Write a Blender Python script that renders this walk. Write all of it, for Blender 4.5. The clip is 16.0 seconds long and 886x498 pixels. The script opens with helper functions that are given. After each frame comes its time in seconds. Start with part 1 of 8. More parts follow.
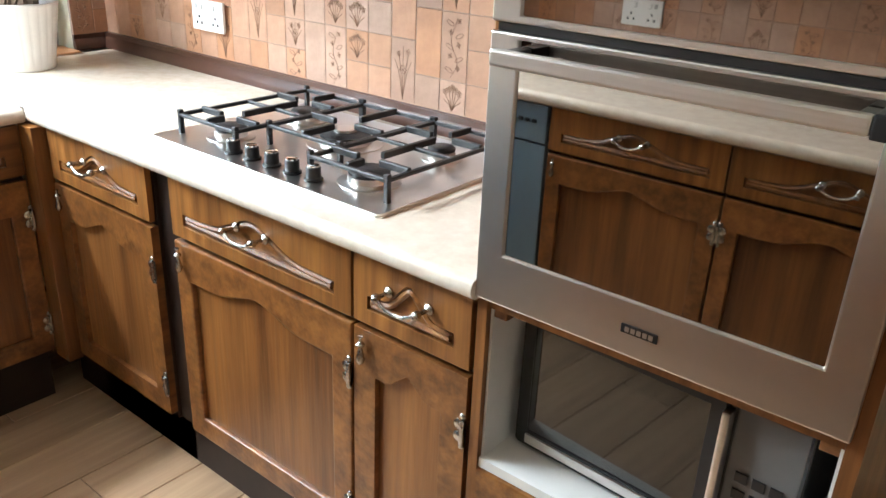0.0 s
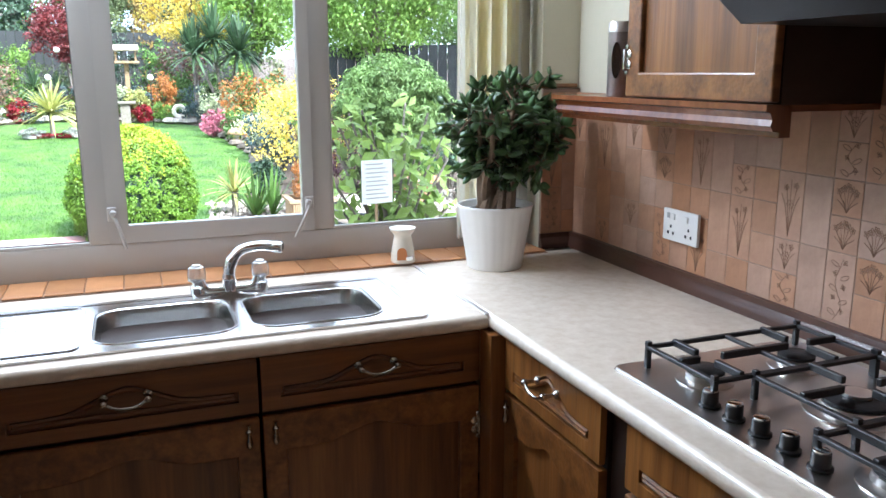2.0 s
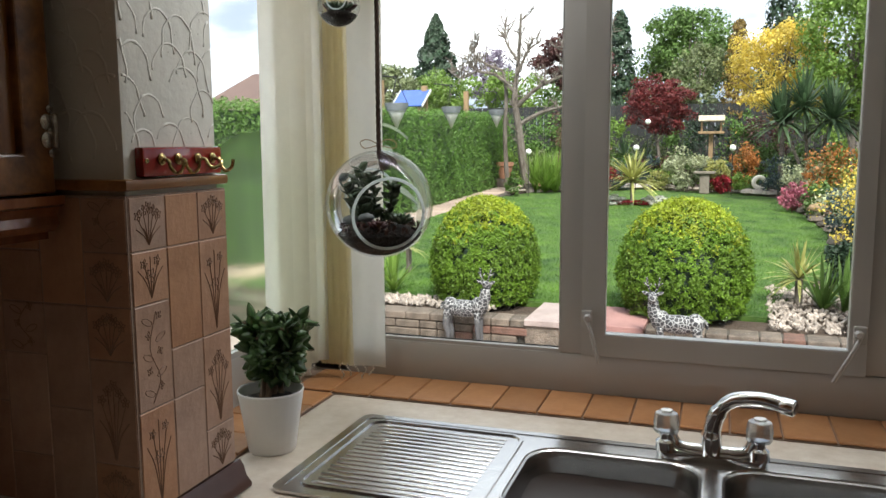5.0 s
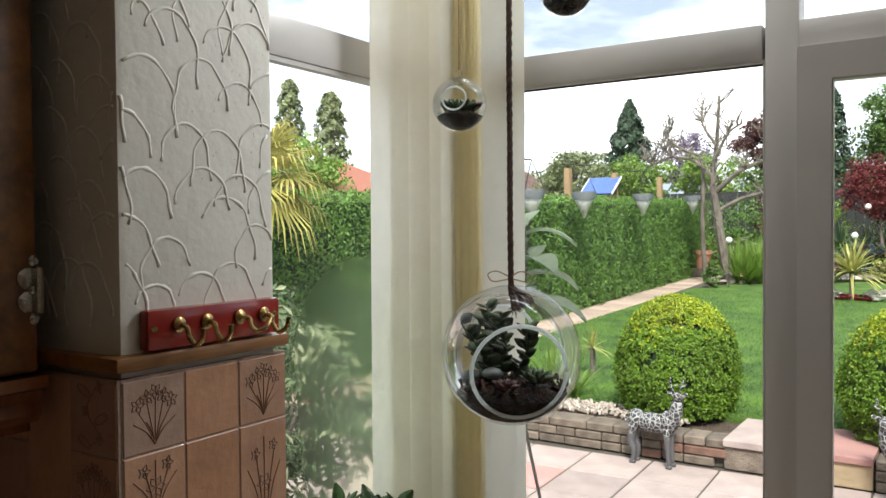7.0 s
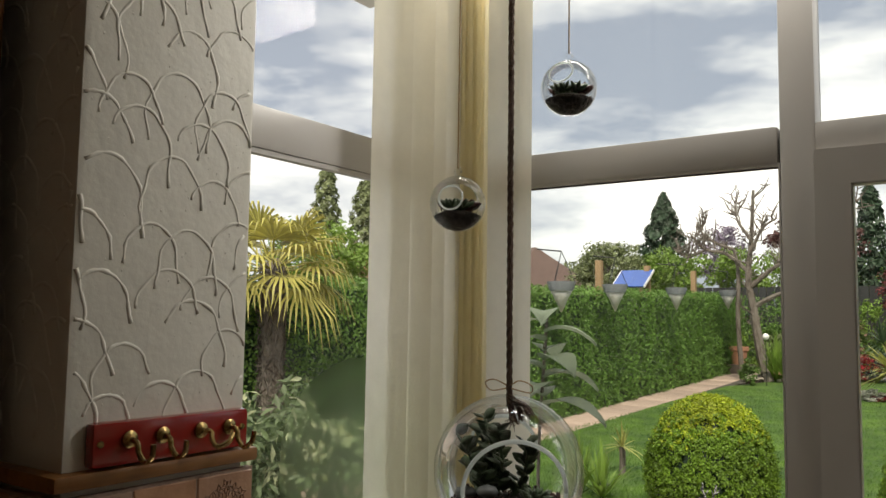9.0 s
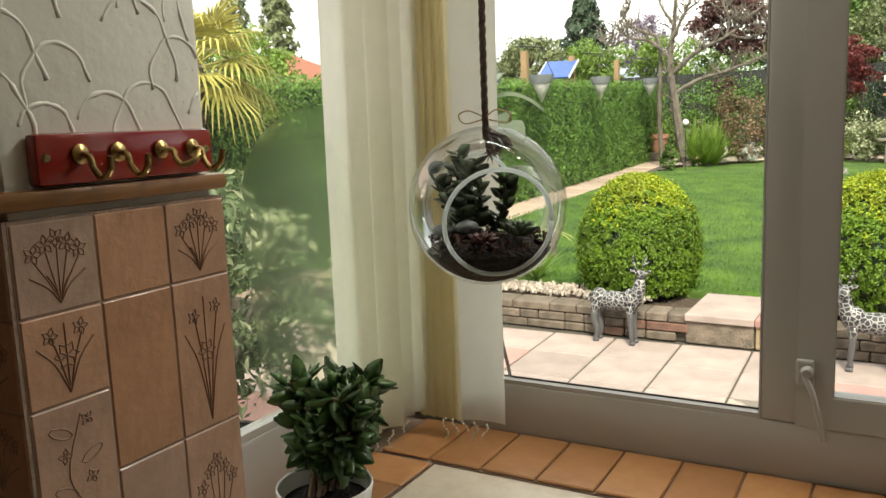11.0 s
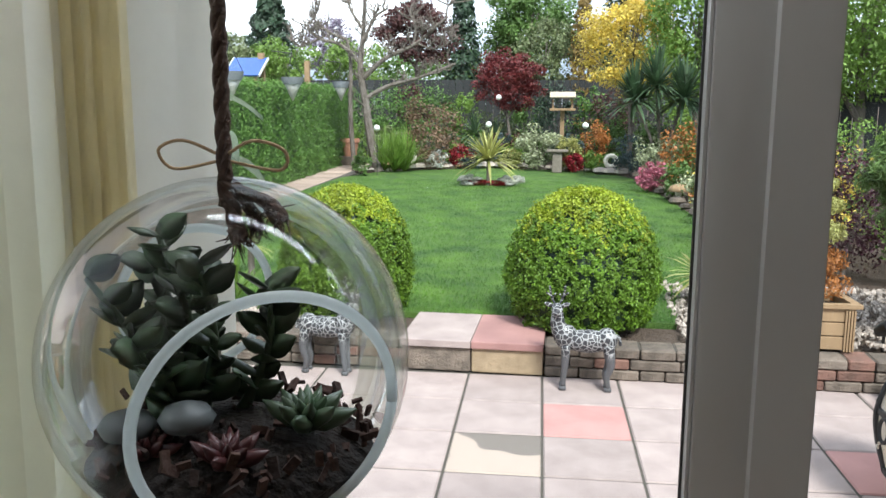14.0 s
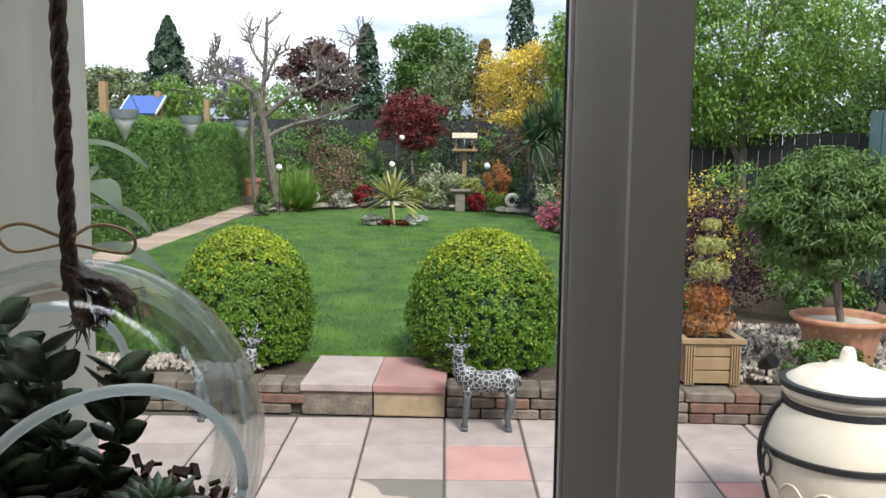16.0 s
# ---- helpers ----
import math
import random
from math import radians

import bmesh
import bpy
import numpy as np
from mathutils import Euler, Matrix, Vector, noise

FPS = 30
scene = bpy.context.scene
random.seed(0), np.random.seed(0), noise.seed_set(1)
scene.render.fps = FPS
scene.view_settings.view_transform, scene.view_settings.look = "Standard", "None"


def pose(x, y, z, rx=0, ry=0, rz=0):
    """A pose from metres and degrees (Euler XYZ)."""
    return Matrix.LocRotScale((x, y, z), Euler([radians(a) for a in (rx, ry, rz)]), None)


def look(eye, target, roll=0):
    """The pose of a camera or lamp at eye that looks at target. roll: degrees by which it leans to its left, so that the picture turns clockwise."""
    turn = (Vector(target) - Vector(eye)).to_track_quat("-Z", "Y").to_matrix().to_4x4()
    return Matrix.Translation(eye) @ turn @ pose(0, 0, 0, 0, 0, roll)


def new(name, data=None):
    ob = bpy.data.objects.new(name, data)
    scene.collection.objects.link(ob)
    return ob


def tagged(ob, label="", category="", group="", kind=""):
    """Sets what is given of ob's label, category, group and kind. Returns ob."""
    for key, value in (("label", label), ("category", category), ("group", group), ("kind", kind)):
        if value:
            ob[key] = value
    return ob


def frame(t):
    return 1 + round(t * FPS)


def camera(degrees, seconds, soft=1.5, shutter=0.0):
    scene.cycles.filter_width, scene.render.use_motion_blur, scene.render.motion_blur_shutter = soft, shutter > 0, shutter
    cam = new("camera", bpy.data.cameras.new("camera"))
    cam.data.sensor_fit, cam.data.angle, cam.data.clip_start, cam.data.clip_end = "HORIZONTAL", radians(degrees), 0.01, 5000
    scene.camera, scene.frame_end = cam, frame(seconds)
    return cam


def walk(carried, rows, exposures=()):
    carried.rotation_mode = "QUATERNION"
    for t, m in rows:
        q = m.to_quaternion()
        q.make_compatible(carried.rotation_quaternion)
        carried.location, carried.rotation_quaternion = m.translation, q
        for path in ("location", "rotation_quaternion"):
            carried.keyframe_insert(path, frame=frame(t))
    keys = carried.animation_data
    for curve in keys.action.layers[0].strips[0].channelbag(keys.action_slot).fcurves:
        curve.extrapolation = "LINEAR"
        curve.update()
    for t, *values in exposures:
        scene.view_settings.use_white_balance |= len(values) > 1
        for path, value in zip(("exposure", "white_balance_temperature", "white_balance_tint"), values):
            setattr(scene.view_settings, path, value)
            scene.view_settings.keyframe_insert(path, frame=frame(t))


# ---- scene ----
cam = camera(57.5, 16.0)
PATH = [
    (0, (-1.474, -2.025, 1.423), (-0.037, -0.887, 0.621), 2.5),
    (0.5, (-1.396, -1.994, 1.430), (-0.168, -0.609, 0.675), 2.0),
    (1, (-1.395, -1.954, 1.455), (-0.415, -0.324, 0.835), 0.2),
    (1.5, (-1.380, -1.864, 1.458), (-0.587, -0.098, 0.955), 0.1),
    (2, (-1.381, -1.729, 1.482), (-0.684, 0.096, 1.055), -0.2),
    (2.5, (-1.362, -1.619, 1.491), (-0.818, 0.273, 1.138), -0.4),
    (3, (-1.228, -1.544, 1.486), (-0.964, 0.413, 1.168), 0.7),
    (3.5, (-1.164, -1.438, 1.483), (-1.160, 0.537, 1.165), 1.1),
    (4, (-1.197, -1.294, 1.495), (-1.397, 0.675, 1.209), 0.2),
    (4.5, (-1.201, -1.208, 1.494), (-1.605, 0.731, 1.219), -0.2),
    (4.7, (-1.171, -1.167, 1.487), (-1.678, 0.749, 1.218), -0.2),
    (7, (-1.245, -0.696, 1.567), (-2.316, 0.992, 1.522), -0.5),
    (7.5, (-1.235, -0.571, 1.595), (-2.377, 1.069, 1.685), 1.1),
    (8, (-1.221, -0.545, 1.604), (-2.387, 1.070, 1.781), 1.5),
    (8.5, (-1.219, -0.578, 1.612), (-2.383, 1.033, 1.829), 1.4),
    (9, (-1.230, -0.613, 1.592), (-2.366, 1.024, 1.764), 0.8),
    (9.5, (-1.252, -0.649, 1.560), (-2.346, 1.026, 1.568), 0.1),
    (10, (-1.266, -0.664, 1.533), (-2.312, 1.035, 1.393), 0.1),
    (10.2, (-1.272, -0.665, 1.513), (-2.303, 1.039, 1.328), -0.6),
    (12.3, (-1.573, -0.247, 1.475), (-2.419, 1.521, 1.069), -1.6),
    (12.5, (-1.601, -0.207, 1.475), (-2.418, 1.570, 1.057), -1.6),
    (13, (-1.588, -0.106, 1.474), (-2.319, 1.706, 1.048), -0.9),
    (13.5, (-1.608, -0.006, 1.489), (-2.101, 1.891, 1.095), 0.7),
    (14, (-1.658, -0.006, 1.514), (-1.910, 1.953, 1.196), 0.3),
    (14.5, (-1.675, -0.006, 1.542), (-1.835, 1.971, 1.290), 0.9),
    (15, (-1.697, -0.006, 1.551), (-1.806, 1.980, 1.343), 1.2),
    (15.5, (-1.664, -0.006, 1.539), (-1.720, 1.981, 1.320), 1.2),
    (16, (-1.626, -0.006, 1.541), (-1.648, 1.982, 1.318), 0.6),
]
EXPOSURES = [(0.0, 4.95, 5800, 3), (0.5, 5.0, 5700, 3), (1.0, 4.7, 5400, 3), (1.5, 4.0, 5400, 6), (2.0, 3.45, 5500, 9), (2.5, 3.05, 5700, 10), (3.0, 2.75, 5900, 10), (3.5, 2.45, 6000, 9), (4.5, 1.9, 6500, 9), (7.0, 1.9, 6600, 9), (7.5, 1.7, 6900, 8), (8.5, 1.1, 7200, 10), (9.0, 1.15, 7500, 10), (9.5, 1.6, 8100, 8), (10.0, 1.95, 8400, 5), (12.5, 1.85, 5900, 6), (13.0, 1.9, 5850, 6), (14.0, 1.8, 6050, 8), (16.0, 1.4, 6200, 9)]
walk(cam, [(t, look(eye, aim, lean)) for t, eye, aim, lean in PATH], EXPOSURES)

# ---- light ----
world = bpy.data.worlds.new("sky")
scene.world = world
world.use_nodes = True
wn, wl = world.node_tree.nodes, world.node_tree.links
wbg = wn["Background"]
wsky = wn.new("ShaderNodeTexSky")
wsky.sky_type, wsky.sun_disc = "NISHITA", False
wsky.sun_elevation, wsky.sun_rotation = radians(52), radians(200)
wco = wn.new("ShaderNodeTexCoord")
wmap = wn.new("ShaderNodeMapping")
wmap.inputs["Scale"].default_value = (1.6, 1.6, 5.0)
wno = wn.new("ShaderNodeTexNoise")
wno.inputs["Scale"].default_value, wno.inputs["Detail"].default_value, wno.inputs["Roughness"].default_value = 1.25, 8.0, 0.56
wramp = wn.new("ShaderNodeValToRGB")
wramp.color_ramp.elements[0].position, wramp.color_ramp.elements[0].color = 0.42, (1.9, 2.2, 2.8, 1)
wramp.color_ramp.elements[1].position, wramp.color_ramp.elements[1].color = 0.66, (8.6, 8.7, 8.7, 1)
wmix = wn.new("ShaderNodeMix")
wmix.data_type = "RGBA"
wmix.inputs["Factor"].default_value = 0.9
wl.new(wco.outputs["Generated"], wmap.inputs["Vector"])
wl.new(wmap.outputs["Vector"], wno.inputs["Vector"])
wl.new(wno.outputs["Fac"], wramp.inputs["Fac"])
wl.new(wsky.outputs["Color"], wmix.inputs[6])
wl.new(wramp.outputs["Color"], wmix.inputs[7])
wl.new(wmix.outputs[2], wbg.inputs["Color"])
wbg.inputs["Strength"].default_value = 0.10

sun_data = bpy.data.lights.new("sun", "SUN")
sun_data.energy, sun_data.angle, sun_data.color = 1.9, radians(14), (1.0, 0.95, 0.88)
sun = new("sun", sun_data)
sun.matrix_world = look((6, -8, 16), (0, 4, 0))

# added area lamp under the window head, boosting the sky's light indoors
for where, aim, wide, high, watts in (((-1.22, 0.735, 2.30), (-1.0, -1.5, 0.5), 1.7, 0.10, 5.5), ):
    day_data = bpy.data.lights.new("daylight", "AREA")
    day_data.shape, day_data.size, day_data.size_y, day_data.energy, day_data.color = "RECTANGLE", wide, high, watts, (0.94, 0.97, 1.0)
    new("daylight", day_data).matrix_world = look(where, aim)


# ---- materials ----
def mat(name, color, rough=0.5, metal=0.0, vary=0.15, scale=8.0, bump=0.1, bscale=None, color2=None, stretch=(1, 1, 1), detail=6.0,
        random_per="", coat=0.0, spec=0.5, island=0.0, trans=0.0, bdist=0.01):
    m = bpy.data.materials.new(name)
    m.use_nodes = True
    n, l = m.node_tree.nodes, m.node_tree.links
    b = n["Principled BSDF"]
    b.inputs["Roughness"].default_value, b.inputs["Metallic"].default_value = rough, metal
    b.inputs["Coat Weight"].default_value = coat
    b.inputs["Specular IOR Level"].default_value = spec
    tc, mp = n.new("ShaderNodeTexCoord"), n.new("ShaderNodeMapping")
    mp.inputs["Scale"].default_value = stretch
    l.new(tc.outputs["Object"], mp.inputs["Vector"])
    no = n.new("ShaderNodeTexNoise")
    no.inputs["Scale"].default_value, no.inputs["Detail"].default_value, no.inputs["Roughness"].default_value = scale, detail, 0.65
    l.new(mp.outputs["Vector"], no.inputs["Vector"])
    ra = n.new("ShaderNodeValToRGB")
    c2 = color2 or tuple(min(1, c * (1 - 2 * vary)) for c in color)
    ra.color_ramp.elements[0].position, ra.color_ramp.elements[0].color = 0.32, (*c2, 1)
    ra.color_ramp.elements[1].position, ra.color_ramp.elements[1].color = 0.68, (*color, 1)
    l.new(no.outputs["Fac"], ra.inputs["Fac"])
    out = ra.outputs["Color"]
    if random_per or island:
        hs = n.new("ShaderNodeHueSaturation")
        mr = n.new("ShaderNodeMapRange")
        a = island or 0.25
        mr.inputs["To Min"].default_value, mr.inputs["To Max"].default_value = 1 - a, 1 + a
        if random_per:
            l.new(n.new("ShaderNodeObjectInfo").outputs["Random"], mr.inputs["Value"])
        else:
            l.new(n.new("ShaderNodeNewGeometry").outputs["Random Per Island"], mr.inputs["Value"])
        l.new(mr.outputs["Result"], hs.inputs["Value"])
        l.new(out, hs.inputs["Color"])
        out = hs.outputs["Color"]
    l.new(out, b.inputs["Base Color"])
    if bump:
        bn = n.new("ShaderNodeTexNoise")
        bn.inputs["Scale"].default_value, bn.inputs["Detail"].default_value = bscale or scale * 4, 5.0
        l.new(mp.outputs["Vector"], bn.inputs["Vector"])
        bu = n.new("ShaderNodeBump")
        bu.inputs["Strength"].default_value, bu.inputs["Distance"].default_value = bump, bdist
        l.new(bn.outputs["Fac"], bu.inputs["Height"])
        l.new(bu.outputs["Normal"], b.inputs["Normal"])
    if trans:
        tr, ms = n.new("ShaderNodeBsdfTranslucent"), n.new("ShaderNodeMixShader")
        ms.inputs["Fac"].default_value = trans
        l.new(out, tr.inputs["Color"])
        l.new(b.outputs["BSDF"], ms.inputs[1])
        l.new(tr.outputs["BSDF"], ms.inputs[2])
        l.new(ms.outputs["Shader"], n["Material Output"].inputs["Surface"])
    return m


def wood(name, dark, light, axis="z", rough=0.32, scale=1.0):
    """Grained timber: long streaks along the axis plus finer pores."""
    m = mat(name, light, rough, 0, scale=9 * scale, color2=dark, bump=0.12, bscale=60,
            stretch={"x": (0.09, 1.6, 1.6), "y": (1.6, 0.09, 1.6), "z": (1.6, 1.6, 0.09)}[axis], detail=9, coat=0.25, random_per="wood")
    n, l = m.node_tree.nodes, m.node_tree.links
    n["Principled BSDF"].inputs["Coat Roughness"].default_value = 0.25
    for node in n:
        if node.type == "MAP_RANGE":
            node.inputs["To Min"].default_value, node.inputs["To Max"].default_value = 0.88, 1.1
    w = n.new("ShaderNodeTexNoise")
    w.inputs["Scale"].default_value, w.inputs["Detail"].default_value, w.inputs["Distortion"].default_value = 34 * scale, 4, 0.6
    mp = [q for q in n if q.type == "MAPPING"][0]
    l.new(mp.outputs["Vector"], w.inputs["Vector"])
    ra = [q for q in n if q.type == "VALTORGB"][0]
    src = ra.inputs["Fac"].links[0].from_socket
    mx = n.new("ShaderNodeMath")
    mx.operation = "MULTIPLY_ADD"
    mx.inputs[1].default_value, mx.inputs[2].default_value = 0.35, -0.17
    l.new(w.outputs["Fac"], mx.inputs[0])
    ad = n.new("ShaderNodeMath")
    l.new(src, ad.inputs[0])
    l.new(mx.outputs[0], ad.inputs[1])
    l.new(ad.outputs[0], ra.inputs["Fac"])
    return m


def glass(name, tint=(1, 1, 1), rough=0.0, ior=1.35, gain=0.5):
    m = bpy.data.materials.new(name)
    m.use_nodes = True
    n, l = m.node_tree.nodes, m.node_tree.links
    n.remove(n["Principled BSDF"])
    t, g, f, x = n.new("ShaderNodeBsdfTransparent"), n.new("ShaderNodeBsdfGlossy"), n.new("ShaderNodeFresnel"), n.new("ShaderNodeMixShader")
    t.inputs["Color"].default_value, g.inputs["Roughness"].default_value, f.inputs["IOR"].default_value = (*tint, 1), rough, ior
    k = n.new("ShaderNodeMath")
    k.operation, k.inputs[1].default_value = "MULTIPLY", gain
    l.new(f.outputs[0], k.inputs[0])
    l.new(k.outputs[0], x.inputs["Fac"])
    l.new(t.outputs[0], x.inputs[1])
    l.new(g.outputs[0], x.inputs[2])
    l.new(x.outputs[0], n["Material Output"].inputs["Surface"])
    return m


OAK = wood("oak", (0.090, 0.030, 0.008), (0.29, 0.118, 0.030), "z")
OAK_Y = wood("oak_along_y", (0.095, 0.032, 0.008), (0.34, 0.145, 0.036), "y")
# same oak in a darker tone, painting the shade on the sink drawers
OAK_X_SHADED = wood("oak_along_x_shaded", (0.075, 0.025, 0.008), (0.24, 0.095, 0.026), "x")
MAHOGANY = wood("mahogany_pelmet", (0.13, 0.038, 0.013), (0.27, 0.088, 0.03), "y", rough=0.25)
DARK_WOOD = mat("dark_carcass", (0.028, 0.014, 0.009), 0.5, bump=0.05)
WORKTOP = mat("worktop_laminate", (0.72, 0.64, 0.54), 0.26, scale=26, color2=(0.60, 0.51, 0.41), bump=0.02, bscale=300, spec=0.6)
TILE = mat("terracotta_wall_tile", (0.53, 0.305, 0.19), 0.40, scale=11, color2=(0.37, 0.20, 0.125), bump=0.15, bscale=70, random_per="tile", island=0.09, coat=0.12)
hue = [q for q in TILE.node_tree.nodes if q.type == "HUE_SAT"][0]
tint = TILE.node_tree.nodes.new("ShaderNodeMapRange")
tint.inputs["To Min"].default_value, tint.inputs["To Max"].default_value = 0.78, 1.12
shift = TILE.node_tree.nodes.new("ShaderNodeMath")
shift.operation, shift.inputs[1].default_value = "MULTIPLY", 7.31
wrap = TILE.node_tree.nodes.new("ShaderNodeMath")
wrap.operation = "FRACT"
TILE.node_tree.links.new([q for q in TILE.node_tree.nodes if q.type == "OBJECT_INFO"][0].outputs["Random"], shift.inputs[0])
TILE.node_tree.links.new(shift.outputs[0], wrap.inputs[0])
TILE.node_tree.links.new(wrap.outputs[0], tint.inputs["Value"])
TILE.node_tree.links.new(tint.outputs["Result"], hue.inputs["Saturation"])
TILE_LINE = mat("tile_motif", (0.29, 0.16, 0.098), 0.5, bump=0)
GROUT = mat("grout", (0.41, 0.29, 0.225), 0.85, scale=40, bump=0.3)
SILL_TILE = mat("sill_tile", (0.50, 0.25, 0.115), 0.3, scale=12, color2=(0.37, 0.165, 0.065), bump=0.06, random_per="t")
UPSTAND = mat("dark_brown_upstand", (0.10, 0.045, 0.03), 0.3, bump=0.03)
CREAM = mat("cream_wall_paint", (0.70, 0.66, 0.53), 0.75, vary=0.03, scale=3, bump=0.08, bscale=120)
PLASTER = mat("white_textured_plaster", (0.72, 0.70, 0.63), 0.6, vary=0.03, scale=5, bump=0.2, bscale=60, bdist=0.004)
CEILING = mat("ceiling_paint", (0.80, 0.78, 0.73), 0.85, vary=0.02, bump=0.1, bscale=80)
PVC = mat("white_window_frame", (0.47, 0.45, 0.43), 0.32, vary=0.02, scale=4, bump=0.03)
GASKET = mat("glazing_gasket", (0.06, 0.055, 0.05), 0.6, bump=0)
STEEL = mat("brushed_steel", (0.72, 0.69, 0.67), 0.28, 1.0, vary=0.06, scale=6, stretch=(1, 1, 40), bump=0.03, bscale=40)
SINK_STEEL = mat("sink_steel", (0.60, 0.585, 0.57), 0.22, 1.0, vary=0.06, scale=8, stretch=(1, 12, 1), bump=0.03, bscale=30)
# the sink's steel again, darkened to paint the shade inside the bowls
SINK_BOWL_SHADED = mat("sink_bowl_steel_shaded", (0.40, 0.39, 0.375), 0.27, 1.0, vary=0.08, scale=8, stretch=(1, 12, 1), bump=0.04, bscale=30)
CHROME = mat("chrome", (0.82, 0.82, 0.82), 0.08, 1.0, vary=0.02, bump=0)
SILVER = mat("antique_silver", (0.62, 0.60, 0.56), 0.22, 1.0, vary=0.2, scale=60, bump=0.2)
BRASS = mat("antique_brass", (0.45, 0.31, 0.13), 0.25, 1.0, vary=0.2, scale=50, bump=0.1)
IRON = mat("black_cast_iron", (0.018, 0.018, 0.02), 0.45, vary=0.2, scale=60, bump=0.15)
BLACK = mat("black_plastic", (0.015, 0.015, 0.016), 0.3, bump=0.02)
OVEN_GLASS = mat("dark_mirrored_glass", (0.46, 0.43, 0.40), 0.02, 1.0, vary=0.02, bump=0)
TINTED_GLASS = mat("dark_tinted_glass", (0.012, 0.011, 0.010), 0.04, 0, vary=0.02, bump=0, spec=1.0)
WHITE_PLASTIC = mat("white_plastic", (0.80, 0.79, 0.77), 0.3, vary=0.02, bump=0.02)
MELAMINE = mat("white_melamine", (0.78, 0.77, 0.74), 0.45, vary=0.04, scale=10, bump=0.03)
POT_WHITE = mat("white_glazed_pot", (0.82, 0.80, 0.77), 0.3, vary=0.03, scale=6, bump=0.03)
FLOOR = wood("vinyl_oak_floor", (0.33, 0.20, 0.115), (0.56, 0.375, 0.225), "x", rough=0.4, scale=0.6)
GLASS = glass("window_glass", (0.97, 0.985, 0.98))
GLOBE_GLASS = glass("globe_glass", (0.985, 0.99, 0.985), ior=1.38, gain=0.6)
RIM_GLASS = mat("frosted_rim", (0.80, 0.84, 0.84), 0.12, vary=0.02, bump=0, trans=0.75)
KNOB_GLASS = mat("clear_knob", (0.86, 0.88, 0.88), 0.08, vary=0.02, bump=0)
KNOB_GLASS.node_tree.nodes["Principled BSDF"].inputs["Transmission Weight"].default_value = 0.75
BLIND_W = mat("white_blind_fabric", (0.93, 0.91, 0.85), 0.85, vary=0.02, scale=30, bump=0.15, bscale=220, trans=0.88)
BLIND_Y = mat("cream_blind_fabric", (0.95, 0.90, 0.73), 0.85, vary=0.03, scale=30, bump=0.15, bscale=220, trans=0.75)
BEAD = mat("blind_bead_chain", (0.78, 0.74, 0.66), 0.4, bump=0)
JADE = mat("jade_leaf", (0.085, 0.155, 0.050), 0.28, scale=30, color2=(0.045, 0.095, 0.030), bump=0.03, island=0.35, trans=0.12)
JADE_STEM = mat("jade_stem", (0.20, 0.13, 0.08), 0.8, scale=40, bump=0.4)
SOIL = mat("dark_compost", (0.025, 0.016, 0.011), 0.95, scale=60, color2=(0.012, 0.008, 0.006), bump=0.9, bscale=120, bdist=0.02)
BARK_CHIP = mat("bark_chip", (0.055, 0.026, 0.018), 0.9, scale=40, bump=0.4, island=0.5)
SUCCULENT = mat("dark_succulent", (0.045, 0.090, 0.040), 0.4, scale=20, color2=(0.045, 0.050, 0.030), bump=0.05, island=0.4)
RED_ROSETTE = mat("red_rosette", (0.07, 0.018, 0.018), 0.4, scale=20, bump=0.05, island=0.4)
ROPE = mat("brown_rope", (0.085, 0.048, 0.032), 0.9, scale=80, bump=0.6, bscale=200)
TWINE = mat("raffia", (0.42, 0.28, 0.15), 0.8, scale=50, bump=0.3)
RED_BOARD = mat("red_lacquered_board", (0.30, 0.018, 0.012), 0.18, scale=8, color2=(0.20, 0.010, 0.008), bump=0.03, coat=0.5)
TRIM_WOOD = wood("trim_wood", (0.17, 0.07, 0.02), (0.36, 0.17, 0.06), "y", rough=0.3)
CERAMIC = mat("cream_ceramic", (0.74, 0.68, 0.58), 0.3, vary=0.05, scale=12, bump=0.03)
FLAME = mat("warm_inside", (0.55, 0.20, 0.06), 0.6, bump=0.1)
TIN = mat("printed_tin", (0.38, 0.33, 0.32), 0.3, 0.7, vary=0.15, scale=30, bump=0.02)
APPLIANCE = mat("blue_grey_appliance", (0.17, 0.24, 0.29), 0.35, 0.2, vary=0.05, bump=0.03)
PAPER = mat("white_paper", (0.82, 0.82, 0.80), 0.8, vary=0.02, bump=0.05)
INK = mat("grey_print", (0.46, 0.46, 0.46), 0.8, bump=0)
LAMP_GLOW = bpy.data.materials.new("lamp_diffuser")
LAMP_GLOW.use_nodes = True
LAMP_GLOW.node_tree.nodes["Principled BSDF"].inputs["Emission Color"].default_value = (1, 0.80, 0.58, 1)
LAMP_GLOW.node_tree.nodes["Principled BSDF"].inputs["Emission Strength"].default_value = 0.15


# ---- shape helpers ----
def part(name, bm, material, parent=None, label="", smooth=False):
    """Links a bmesh as one mesh object under a thing or a part."""
    bmesh.ops.recalc_face_normals(bm, faces=bm.faces)
    me = bpy.data.meshes.new(name)
    bm.to_mesh(me)
    bm.free()
    return link(name, me, material, parent, label, smooth)


def link(name, me, material, parent=None, label="", smooth=False):
    for m in (material if isinstance(material, (list, tuple)) else [material]):
        me.materials.append(m)
    if smooth:
        me.polygons.foreach_set("use_smooth", [True] * len(me.polygons))
        if smooth != 2:
            me.set_sharp_from_angle(angle=radians(40))
    ob = new(name, me)
    ob.parent = parent
    if label:
        ob["label"] = label
    return ob


